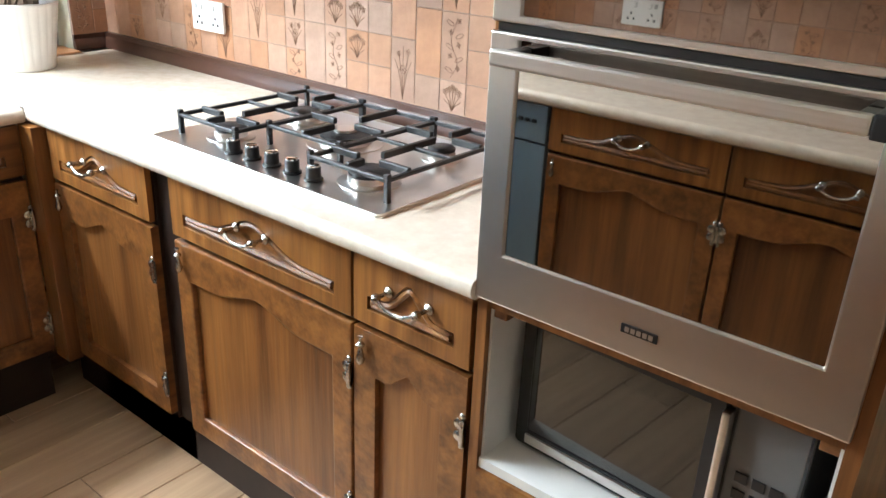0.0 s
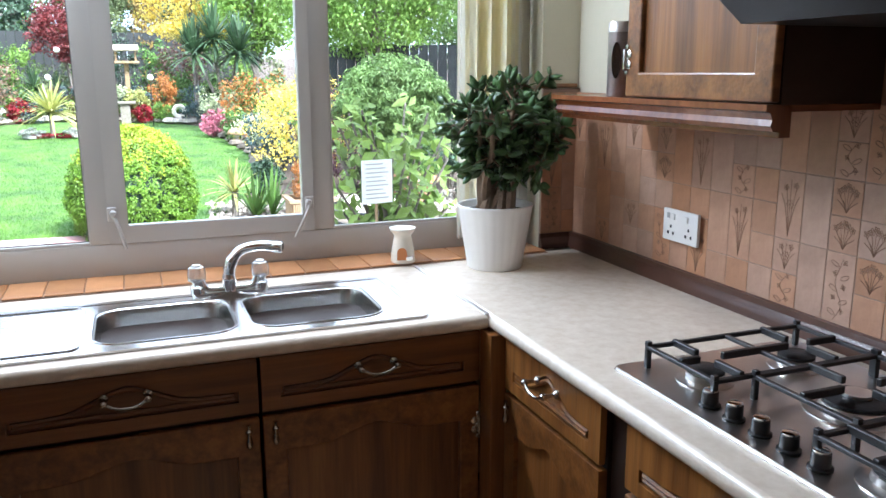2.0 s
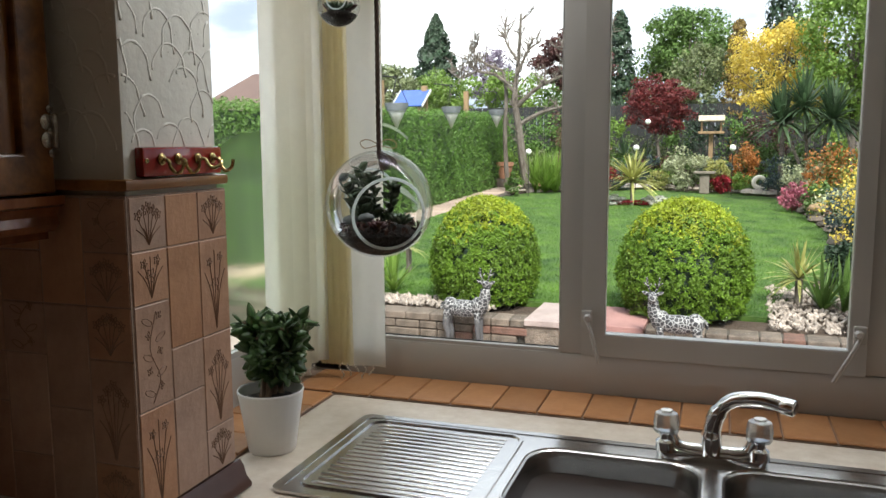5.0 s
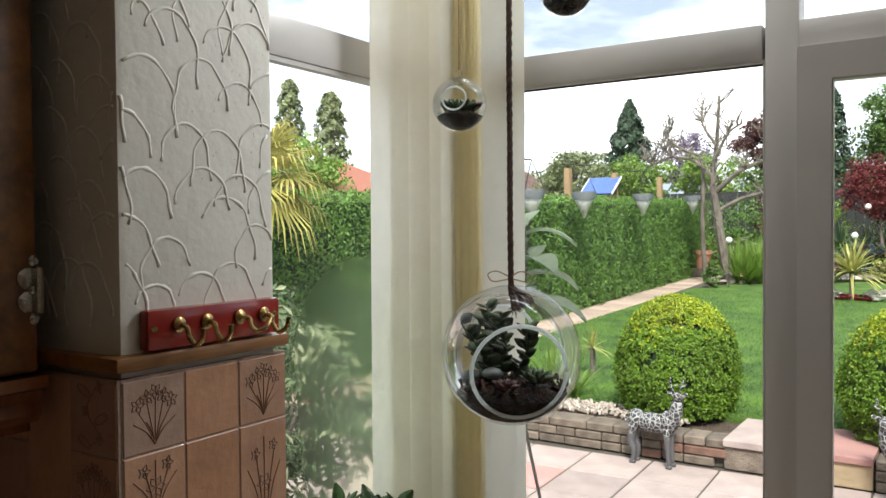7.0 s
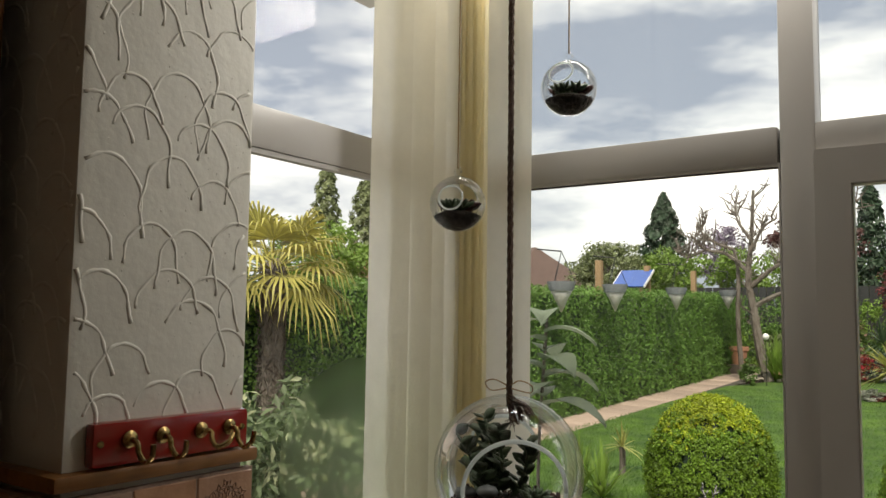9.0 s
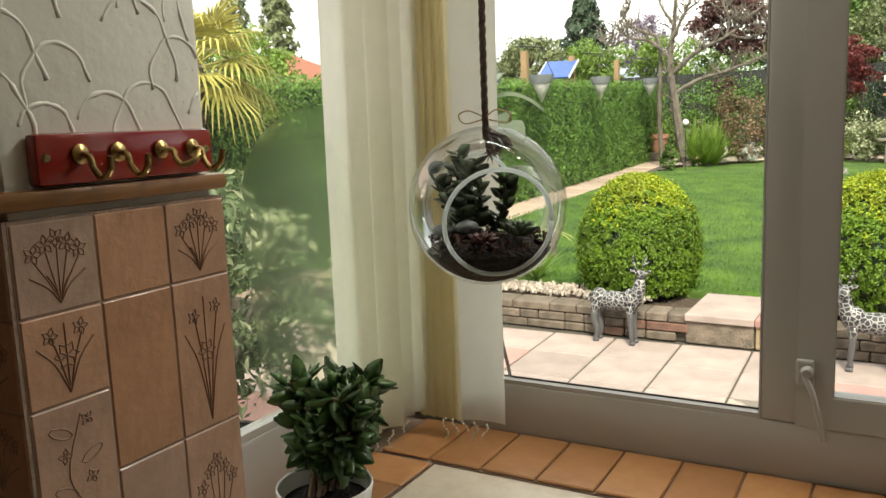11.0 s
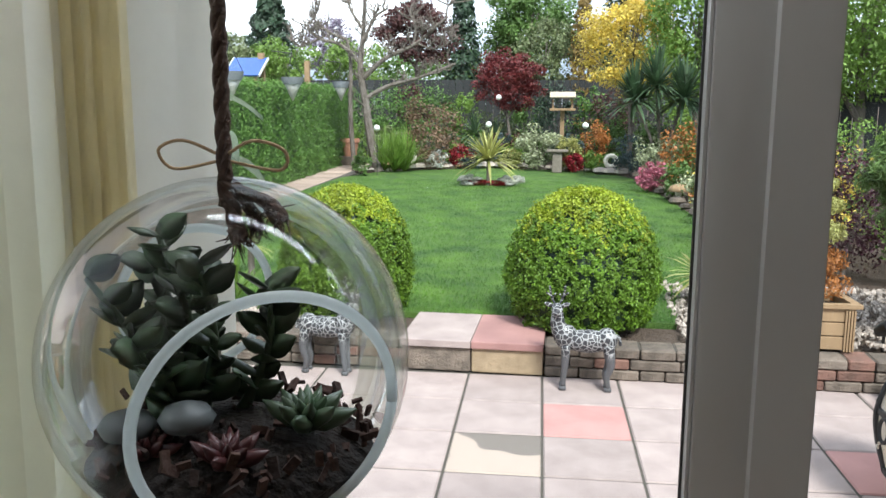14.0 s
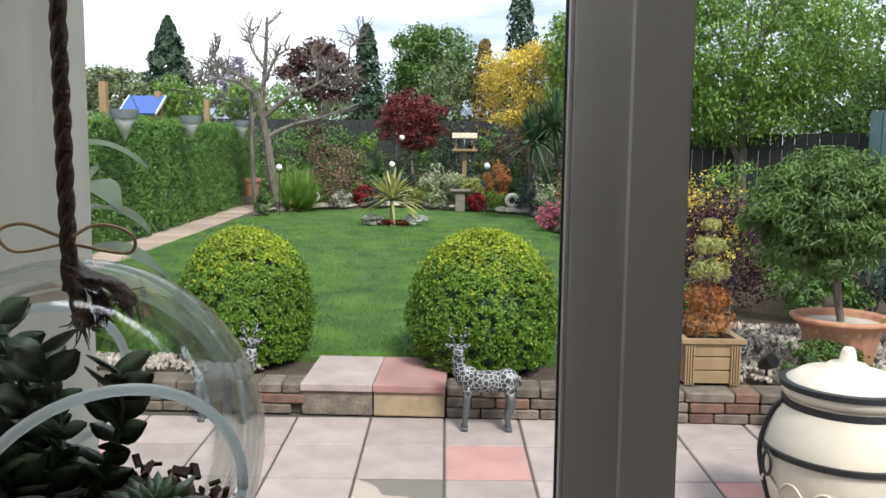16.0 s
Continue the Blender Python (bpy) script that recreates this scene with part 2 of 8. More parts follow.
def thing(name, at=(0, 0, 0), rz=0, label="", category="", group="", kind=""):
    e = new(name)
    e.empty_display_size = 0.05
    e.matrix_world = pose(*at, 0, 0, rz)
    return tagged(e, label, category, group, kind)


def box(x0, x1, y0, y1, z0, z1, bevel=0.0, seg=2, bm=None):
    b = bmesh.new()
    bmesh.ops.create_cube(b, size=1)
    for v in b.verts:
        v.co = ((x0 + x1) / 2 + v.co.x * abs(x1 - x0), (y0 + y1) / 2 + v.co.y * abs(y1 - y0), (z0 + z1) / 2 + v.co.z * abs(z1 - z0))
    if bevel:
        bmesh.ops.bevel(b, geom=b.edges[:], offset=bevel, segments=seg, affect="EDGES", profile=0.6)
    return add(bm, b) if bm else b


def add(bm, other, m=None):
    """Joins other into bm."""
    if m is not None:
        bmesh.ops.transform(other, matrix=m, verts=other.verts)
    me = bpy.data.meshes.new("tmp")
    other.to_mesh(me)
    other.free()
    bm.from_mesh(me)
    bpy.data.meshes.remove(me)
    return bm


def lathe(profile, seg=32, at=(0, 0, 0), bm=None, wave=0.0, waves=0):
    b = bm or bmesh.new()
    rings = []
    for r, z in profile:
        ring = []
        for i in range(seg):
            a = 2 * math.pi * i / seg
            q = r * (1 + wave * math.cos(waves * a))
            ring.append(b.verts.new((at[0] + q * math.cos(a), at[1] + q * math.sin(a), at[2] + z)))
        rings.append(ring)
    for p, q in zip(rings, rings[1:]):
        for i in range(seg):
            b.faces.new((p[i], p[(i + 1) % seg], q[(i + 1) % seg], q[i]))
    b.faces.new(rings[0][::-1])
    b.faces.new(rings[-1])
    return b


def tube(points, r, seg=8, bm=None, radii=None):
    """A round bar along points."""
    b = bm or bmesh.new()
    pts = [Vector(p) for p in points]
    prev, up = None, None
    for i, p in enumerate(pts):
        d = (pts[min(i + 1, len(pts) - 1)] - pts[max(i - 1, 0)]).normalized()
        if up is None:
            up = Vector((0, 0, 1)) if abs(d.z) < 0.9 else Vector((1, 0, 0))
        s = d.cross(up).normalized()
        up = s.cross(d).normalized()
        q = radii[i] if radii else r
        ring = [b.verts.new(p + (s * math.cos(2 * math.pi * k / seg) + up * math.sin(2 * math.pi * k / seg)) * q) for k in range(seg)]
        if prev:
            for k in range(seg):
                b.faces.new((prev[k], prev[(k + 1) % seg], ring[(k + 1) % seg], ring[k]))
        else:
            b.faces.new(ring[::-1])
        prev = ring
    b.faces.new(prev)
    return b


def plate(outer, holes, depth, bm=None):
    """A flat plate in the xy plane with holes through it, from z = 0 up to depth."""
    b = bmesh.new()
    edges = []
    for loop in [outer, *holes]:
        vs = [b.verts.new((x, y, 0)) for x, y in loop]
        edges += [b.edges.new((vs[i], vs[(i + 1) % len(vs)])) for i in range(len(vs))]
    faces = [g for g in bmesh.ops.triangle_fill(b, use_beauty=True, edges=edges)["geom"] if isinstance(g, bmesh.types.BMFace)]
    ext = bmesh.ops.extrude_face_region(b, geom=faces)["geom"]
    bmesh.ops.translate(b, verts=[g for g in ext if isinstance(g, bmesh.types.BMVert)], vec=(0, 0, depth))
    return add(bm, b) if bm else b


def rect(x0, x1, y0, y1):
    return [(x0, y0), (x1, y0), (x1, y1), (x0, y1)]


def round_rect(x0, x1, y0, y1, r, n=6):
    out = []
    for cx, cy, a0 in ((x1 - r, y1 - r, 0), (x0 + r, y1 - r, 90), (x0 + r, y0 + r, 180), (x1 - r, y0 + r, 270)):
        for i in range(n + 1):
            a = radians(a0 + 90 * i / n)
            out.append((cx + r * math.cos(a), cy + r * math.sin(a)))
    return out


def smooth_path(points, n=6):
    """Catmull-Rom through points."""
    p = [Vector(q) for q in points]
    p = [p[0] * 2 - p[1], *p, p[-1] * 2 - p[-2]]
    out = []
    for i in range(1, len(p) - 2):
        for k in range(n):
            t = k / n
            out.append(0.5 * (2 * p[i] + (p[i + 1] - p[i - 1]) * t + (2 * p[i - 1] - 5 * p[i] + 4 * p[i + 1] - p[i + 2]) * t * t
                              + (3 * p[i] - p[i - 1] - 3 * p[i + 1] + p[i + 2]) * t ** 3))
    return out + [p[-2]]


def leaf_mesh(name, centers, normals, size, rng, aspect=0.5, fold=0.15, spread=0.6, droop=0.0, tall=None):
    """Many small pointed leaves, four corners each, set about the given points."""
    n = len(centers)
    c, nn = np.asarray(centers, float), np.asarray(normals, float)
    nn = nn + rng.normal(0, spread, (n, 3))
    nn /= np.linalg.norm(nn, axis=1, keepdims=True) + 1e-9
    d = rng.normal(0, 1, (n, 3))
    d[:, 2] += droop
    d -= nn * (d * nn).sum(1, keepdims=True)
    d /= np.linalg.norm(d, axis=1, keepdims=True) + 1e-9
    s = np.cross(nn, d)
    ln = size * rng.uniform(0.6, 1.25, (n, 1))
    w = ln * aspect
    v = np.stack([c - d * ln * 0.5, c + s * w * 0.5 + nn * ln * fold, c + d * ln * 0.5, c - s * w * 0.5 + nn * ln * fold], 1).reshape(-1, 3)
    me = bpy.data.meshes.new(name)
    me.vertices.add(4 * n)
    me.vertices.foreach_set("co", v.ravel())
    idx = np.arange(n)[:, None] * 4
    tri = np.concatenate([idx + [0, 1, 2], idx + [0, 2, 3]], 1).reshape(-1)
    me.loops.add(6 * n)
    me.loops.foreach_set("vertex_index", tri)
    me.polygons.add(2 * n)
    me.polygons.foreach_set("loop_start", np.arange(2 * n) * 3)
    me.update()
    me.validate()
    return me


# ---- structure ----
def struct(name, bm, material, label, category, smooth=False):
    return tagged(part(name, bm, material, None, "", smooth), label, category, "", "structure")


FLOOR_Z = 0.04
floor = struct("floor", box(-2.4, 0.1, -3.5, 0.8, -0.12, FLOOR_Z - 0.006), DARK_WOOD, "oak-effect vinyl plank kitchen floor", "floor")
struct("wall_east", box(0.012, 0.25, -3.5, 0.95, -0.15, 2.42), CREAM, "cream painted kitchen wall behind the tiles", "wall")
struct("wall_west", box(-2.58, -2.342, -3.5, 0.04, -0.15, 2.42), CREAM, "cream painted wall behind the wall cabinets", "wall")
# unseen end wall, coloured brown to cut light bounced onto the sink units
struct("wall_south", box(-2.4, 0.1, -3.62, -3.5, -0.15, 2.42), mat("brown_bounce_damper", (0.27, 0.19, 0.13), 0.8, vary=0.05, bump=0.08), "plain unseen end wall, brown to dim bounced light", "wall")
struct("wall_north", box(-2.26, -0.126, 0.79, 0.95, -0.15, 0.885), CREAM, "low wall below the kitchen window", "wall")
struct("wall_bay", box(-2.34, -2.20, 0.04, 0.95, -0.15, 0.885), CREAM, "low wall below the side window", "wall")
struct("lintel", box(-2.34, 0.012, 0.74, 0.95, 2.34, 2.42), CREAM, "cream lintel above the window", "wall")
struct("ceiling", box(-2.6, 0.25, -3.62, 1.0, 2.42, 2.55), CEILING, "white painted kitchen ceiling", "ceiling")
struct("wall_corner", box(-0.126, 0.012, 0.79, 0.95, -0.15, 2.42), CREAM, "cream wall beside the window", "wall")
nib = struct("wall_nib", box(-0.125, 0.012, 0.655, 0.79, 0.9, 2.42), CREAM, "cream painted wall return beside the window", "wall")
bm = box(-2.342, -1.957, -0.184, 0.036, 0.9, 2.42, 0.008)
pillar = struct("wall_pillar", bm, PLASTER, "white wall pillar with swirled textured plaster above tiles", "pillar", True)
# swirled plaster ridges on the two exposed faces of the pillar
rng = np.random.default_rng(5)
bm = bmesh.new()


def plaster_strokes(to_wall, lo, hi):
    """Overlapping trowel arcs, each running over the top and down to a thick end, with specks of plaster between."""
    cols = int((hi - lo) / 0.060) + 2
    for row in range(18):
        for col in range(cols):
            cu = lo - 0.02 + 0.060 * col + (0.030 if row % 2 else 0) + rng.uniform(-0.014, 0.014)
            cz = 1.475 + 0.055 * row + rng.uniform(-0.016, 0.016)
            r, a0, a1 = rng.uniform(0.038, 0.054), rng.uniform(-0.5, 0.4), rng.uniform(2.4, 3.6)
            drop = rng.uniform(0.0, 0.012)
            pts, rad = [], []
            for i in range(24):
                k = i / 23
                a = a1 + (a0 - a1) * k
                u, z = cu + r * math.cos(a) * (0.86 + 0.05 * math.sin(7 * a + row)), cz + r * 1.2 * math.sin(a) - drop * max(0, k - 0.7) * 3.3
                if lo < u < hi and 1.446 < z < 2.41:
                    pts.append(to_wall(u, z))
                    rad.append(0.0026 * rng.uniform(0.82, 1.18) * (0.92 + 0.14 * math.sin(math.pi * k) + 0.18 * max(0.0, k - 0.75) * 4))
            if len(pts) > 5:
                tube(pts, 0.002, 6, bm, rad)
            for k in range(9):
                u, z, q = cu + rng.normal(0.02, 0.014), cz + rng.normal(0.0, 0.022), rng.uniform(0.5, 0.95)
                if lo + 0.004 < u < hi - 0.004 and z > 1.45:
                    add(bm, lathe([(0.0004, -0.003 * q), (0.0024 * q, -0.001 * q), (0.002 * q, 0.0015 * q), (0.0004, 0.0032 * q)], 5, to_wall(u, z)))


plaster_strokes(lambda u, z: (-1.9586, u, z), -0.181, 0.033)
plaster_strokes(lambda u, z: (u, -0.1824, z), -2.337, -1.962)
part("plaster_ridges", bm, PLASTER, pillar, smooth=2)
struct("pillar_trim", box(-2.342, -1.942, -0.199, 0.046, 1.427, 1.443, 0.005), TRIM_WOOD, "varnished wood dado moulding round the pillar", "trim", True)
bm = plate([(0, 0), (0.028, 0), (0.028, 0.006), (0.018, 0.018), (0.013, 0.035), (0.006, 0.045), (0, 0.045)], [], 0.27)
bmesh.ops.transform(bm, matrix=Matrix(((1, 0, 0, -1.953), (0, 0, 1, -0.215), (0, 1, 0, 0.903), (0, 0, 0, 1))), verts=bm.verts)
struct("pillar_skirting", bm, UPSTAND, "brown skirting at the foot of the tiled pillar", "trim", True)

# window frames: bottom rail, posts, transom, head
Y0, Y1 = 0.745, 0.80


def frame_bar(x0, x1, z0, z1, y0=Y0, y1=Y1, b=0.006):
    return box(x0, x1, y0, y1, z0, z1, b)


window = thing("window_1", (0, 0, 0), 0, "wide white framed three-part kitchen window with an opening casement", "window", "", "structure")
for nm, args in (("bottom_rail", (-2.17, -0.13, 0.905, 1.0)), ("transom", (-2.10, -1.52, 1.848, 1.910)), ("transom", (-1.465, -0.87, 1.862, 1.910)), ("transom", (-0.80, -0.20, 1.848, 1.910)),
                 ("head_rail", (-2.17, -0.13, 2.28, 2.345)), ("mullion", (-1.517, -1.462, 1.0, 2.29)), ("mullion", (-0.872, -0.806, 1.0, 2.29)),
                 ("corner_post", (-2.22, -2.06, 0.905, 2.345)), ("side_post", (-0.205, -0.128, 0.905, 2.345))):
    part(nm, frame_bar(*args), PVC, window, smooth=True)
part("glazing_bead", plate(rect(-2.06, -1.517, 1.0, 1.85), [rect(-2.05, -1.520, 1.008, 1.846)], 0.016), PVC, window).matrix_local = pose(0, 0.764, 0, 90)
part("glazing_bead", plate(rect(-0.806, -0.205, 1.0, 1.85), [rect(-0.803, -0.208, 1.008, 1.846)], 0.016), PVC, window).matrix_local = pose(0, 0.764, 0, 90)
part("gasket", plate(rect(-2.051, -1.519, 1.007, 1.847), [rect(-2.047, -1.5225, 1.0105, 1.8435)], 0.003), GASKET, window).matrix_local = pose(0, 0.7675, 0, 90)
# opening casement
sash = part("casement", plate(rect(-1.4645, -0.8695, 1.002, 1.862), [rect(-1.413, -0.903, 1.052, 1.806)], 0.04), PVC, window, "white opening casement")
sash.matrix_local = pose(0, 0.772, 0, 90)
part("casement_bead", plate(rect(-1.420, -0.896, 1.045, 1.813), [rect(-1.411, -0.905, 1.054, 1.804)], 0.003), PVC, sash).matrix_local = pose(0, 0, 0.034)
part("casement_lip", plate(rect(-1.4635, -0.8705, 1.003, 1.861), [rect(-1.452, -0.882, 1.013, 1.851)], 0.012), PVC, sash).matrix_local = pose(0, 0, -0.012)
for x, y0, sgn in ((-1.452, 1.09, 1), (-0.885, 1.09, -1)):
    st = part("casement_stay", box(x - 0.013, x + 0.013, 0.722, 0.734, y0 - 0.02, y0 + 0.02, 0.004), PVC, window, "cream painted casement catch")
    bm = lathe([(0.004, 0), (0.009, 0.004), (0.010, 0.010), (0.006, 0.016)], 12)
    bmesh.ops.transform(bm, matrix=pose(x + 0.004 * sgn, 0.724, y0 + 0.004, 90), verts=bm.verts)
    part("catch_knob", bm, PVC, st, smooth=True)
    part("catch_arm", tube(smooth_path([(x, 0.715, y0), (x + 0.014 * sgn, 0.708, y0 - 0.03), (x + 0.03 * sgn * (1 if sgn > 0 else 1.6), 0.712, y0 - 0.10)]), 0.0045, 6), PVC, st, smooth=True)
for x0, x1, z0, z1, y in ((-2.06, -1.518, 1.0, 1.85, 0.769), (-1.42, -0.895, 1.045, 1.81, 0.757), (-0.805, -0.206, 1.0, 1.85, 0.769),
                          (-2.06, -1.517, 1.91, 2.285, 0.786), (-1.462, -0.872, 1.91, 2.285, 0.786), (-0.806, -0.205, 1.91, 2.285, 0.786)):
    p = part("pane", box(x0, x1, y, y + 0.004, z0, z1), GLASS, window, "clear glass")
    p.visible_shadow = False
side = thing("window_2", (0, 0, 0), 0, "white framed side window with misted double glazing", "window", "", "structure")
for nm, y0, y1, z0, z1 in (("bottom_rail", 0.04, 0.73, 0.905, 1.02), ("transom", 0.1, 0.70, 1.855, 1.925), ("head_rail", 0.04, 0.73, 2.28, 2.345), ("side_post", 0.04, 0.10, 1.0, 2.30)):
    part(nm, box(-2.235, -2.18, y0, y1, z0, z1, 0.006), PVC, side, smooth=True)
part("glazing_bead", plate(rect(0.1, 0.70, 1.02, 1.855), [rect(0.112, 0.69, 1.032, 1.847)], 0.012), PVC, side).matrix_local = Matrix(((0, 0, -1, -2.183), (1, 0, 0, 0), (0, 1, 0, 0), (0, 0, 0, 1)))
MIST = glass("misted_glass", (0.97, 0.985, 0.98))
n, l = MIST.node_tree.nodes, MIST.node_tree.links
tc, no, sp, mr, ms = n.new("ShaderNodeTexCoord"), n.new("ShaderNodeTexNoise"), n.new("ShaderNodeSeparateXYZ"), n.new("ShaderNodeMapRange"), n.new("ShaderNodeMixShader")
df, tl, m2 = n.new("ShaderNodeBsdfRefraction"), n.new("ShaderNodeBsdfTranslucent"), n.new("ShaderNodeMixShader")
df.inputs["Roughness"].default_value, df.inputs["IOR"].default_value = 0.34, 1.02
df.inputs["Color"].default_value = (0.88, 0.95, 0.80, 1)
tl.inputs["Color"].default_value = (0.48, 0.58, 0.42, 1)
m2.inputs["Fac"].default_value = 0.14
no.inputs["Scale"].default_value, no.inputs["Detail"].default_value = 2.2, 3
l.new(tc.outputs["Object"], no.inputs["Vector"])
l.new(tc.outputs["Object"], sp.inputs["Vector"])
ad = n.new("ShaderNodeMath")
ad.operation = "MULTIPLY_ADD"
ad.inputs[1].default_value = 0.10
l.new(no.outputs["Fac"], ad.inputs[0])
l.new(sp.outputs["Y"], ad.inputs[2])
mr.inputs["From Min"].default_value, mr.inputs["From Max"].default_value = 0.32, 0.56
l.new(ad.outputs[0], mr.inputs["Value"])
zr = n.new("ShaderNodeMapRange")
zr.inputs["From Min"].default_value, zr.inputs["From Max"].default_value, zr.inputs["To Min"].default_value, zr.inputs["To Max"].default_value = 1.50, 1.70, 1, 0
zw = n.new("ShaderNodeMath")
zw.operation = "MULTIPLY_ADD"
zw.inputs[1].default_value = 0.2
l.new(no.outputs["Fac"], zw.inputs[0])
l.new(sp.outputs["Z"], zw.inputs[2])
l.new(zw.outputs[0], zr.inputs["Value"])
mu = n.new("ShaderNodeMath")
mu.operation = "MULTIPLY"
l.new(mr.outputs["Result"], mu.inputs[0])
l.new(zr.outputs["Result"], mu.inputs[1])
src = n["Material Output"].inputs["Surface"].links[0].from_socket
l.new(df.outputs[0], m2.inputs[1])
l.new(tl.outputs[0], m2.inputs[2])
l.new(mu.outputs[0], ms.inputs["Fac"])
l.new(src, ms.inputs[1])
l.new(m2.outputs[0], ms.inputs[2])
l.new(ms.outputs[0], n["Material Output"].inputs["Surface"])
for z0, z1, m in ((1.02, 1.855, MIST), (1.92, 2.285, GLASS)):
    bm = bmesh.new()
    bm.faces.new([bm.verts.new(c) for c in ((-2.20, 0.09, z0), (-2.20, 0.71, z0), (-2.20, 0.71, z1), (-2.20, 0.09, z1))])
    part("pane", bm, m, side, "glass clouded by condensation" if m is MIST else "clear glass").visible_shadow = False

# ---- worktops ----
def worktop(name, length, depth, label, at, rz, holes=(), ends=0.0):
    """Laminate top: back at y = depth, rounded nose at y = 0, running along x."""
    t = thing(name, at, rz, label, "worktop")
    part("top", plate(rect(0, length, 0.016, depth), list(holes), 0.036), WORKTOP, t).matrix_local = pose(0, 0, -0.036)
    prof = [(0.016, 0), (0.010, -0.0015), (0.004, -0.006), (0.0, -0.014), (0.0, -0.024), (0.004, -0.031), (0.012, -0.036), (0.016, -0.036)]
    b = bmesh.new()
    a = [b.verts.new((0, y, z)) for y, z in prof]
    c = [b.verts.new((length, y, z)) for y, z in prof]
    for i in range(len(prof) - 1):
        b.faces.new((a[i], a[i + 1], c[i + 1], c[i]))
    b.faces.new(a)
    b.faces.new(c[::-1])
    part("rounded_edge", b, WORKTOP, t, smooth=True)
    return t


worktop("worktop", 1.987, 0.598, "cream mottled laminate worktop with rounded edge under the hob", (-0.6, 0.598, 0.9), -90)
worktop("worktop", 1.42, 0.574, "cream mottled laminate worktop holding the sink", (-2.022, 0.0, 0.9), 0, [rect(0.46, 1.24, 0.05, 0.43)])
worktop("worktop", 2.60, 0.61, "cream laminate worktop over the dark oak units", (-1.725, -2.62, 0.9), 90)
joint = tagged(part("joint_strip", box(-0.606, -0.594, 0.014, 0.572, 0.899, 0.9025, 0.001), STEEL), "thin metal joint strip between two worktops", "trim", "", "structure")
tagged(part("joint_strip", box(-2.02, -1.742, -0.006, 0.006, 0.899, 0.9025, 0.001), STEEL), "thin metal joint strip between two worktops", "trim", "", "structure")
# ---- units ----
ARCH = [(0.0, 0.0), (0.14, 0.02), (0.26, 0.16), (0.38, 0.62), (0.5, 1.0), (0.62, 0.62), (0.74, 0.16), (0.86, 0.02), (1.0, 0.0)]


def arch_line(x0, x1, z, rise, n=4):
    return [(x0 + (x1 - x0) * p.x, z + rise * max(0.0, p.y)) for p in smooth_path([(a, b, 0) for a, b in ARCH], n)]


def bow_handle(parent, x, z, w=0.088):
    h = part("handle", tube(smooth_path([(x - w / 2, -0.034, z), (x - w / 4, -0.037, z - 0.011), (x, -0.036, z - 0.015), (x + w / 4, -0.037, z - 0.011), (x + w / 2, -0.034, z)], 5),
                            0.0035, 8), SILVER, parent, "silver bow handle", True)
    for s in (-1, 1):
        b = lathe([(0.010, 0), (0.010, 0.004), (0.004, 0.010), (0.004, 0.024), (0.008, 0.030), (0.0075, 0.038), (0.003, 0.042)], 12)
        bmesh.ops.transform(b, matrix=pose(x + s * w / 2, 0, z, 90), verts=b.verts)
        part("handle_post", b, SILVER, h, smooth=True)
    return h


def fancy_hinge(parent, x, z, s):
    """A leaf-shaped face hinge: barrel with pierced lobes."""
    b = box(x - 0.004, x + 0.004, -0.009, 0.002, z - 0.024, z + 0.024, 0.002)
    for dz in (-0.024, -0.012, 0.0, 0.012, 0.024):
        r = 0.011 if dz in (-0.012, 0.012) else 0.006
        c = lathe([(r, 0), (r, 0.002), (r * 0.6, 0.0045)], 10)
        add(b, c, pose(x + s * (0.010 if abs(dz) == 0.012 else 0.003), 0, z + dz * (1.25 if abs(dz) > 0.02 else 1), 90))
    return part("hinge", b, SILVER, parent, "ornate silver butterfly hinge", True)


def door_pull(parent, x, z):
    b = lathe([(0.008, 0), (0.008, 0.003), (0.003, 0.008), (0.003, 0.014), (0.006, 0.018)], 10)
    h = part("handle", add(b, lathe([(0.002, 0), (0.005, -0.012), (0.0085, -0.028), (0.006, -0.036), (0.002, -0.040)][::-1], 10), None), SILVER, parent, "silver drop handle", True)
    h.matrix_local = pose(x, -0.010, z)
    return h


def arched_door(parent, w, z0, z1, x0, hinge_side, pull_side=None, material=OAK, arch=True):
    """Framed cupboard door with a cathedral-arched recessed panel, front at y = 0."""
    st, h = 0.055, z1 - z0
    top = z1 - 0.055 - (0.035 if arch else 0)
    hole = [(x0 + st, z0 + st), (x0 + w - st, z0 + st)] + arch_line(x0 + st, x0 + w - st, top, 0.035 if arch else 0.0)[::-1]
    d = part("door", plate(rect(x0 + 0.002, x0 + w - 0.002, z0, z1), [hole], 0.020), material, parent, "framed oak door with arched panel")
    d.matrix_local = pose(0, 0.020, 0, 90)
    mod = d.modifiers.new("edge", "BEVEL")
    mod.width, mod.segments, mod.limit_method, mod.angle_limit = 0.004, 2, "ANGLE", radians(50)
    pn = part("panel", box(x0 + st - 0.004, x0 + w - st + 0.004, 0.012, 0.018, z0 + st - 0.004, z1 - 0.045), material, d, "recessed oak panel")
    pn.matrix_parent_inverse = d.matrix_basis.inverted()
    xh = x0 + (0.004 if hinge_side < 0 else w - 0.004)
    for z in (z0 + 0.085, z1 - 0.105):
        fancy_hinge(parent, xh, z, -hinge_side)
    xp = x0 + (w - 0.028 if hinge_side < 0 else 0.028)
    door_pull(parent, xp, z1 - 0.028)
    return d


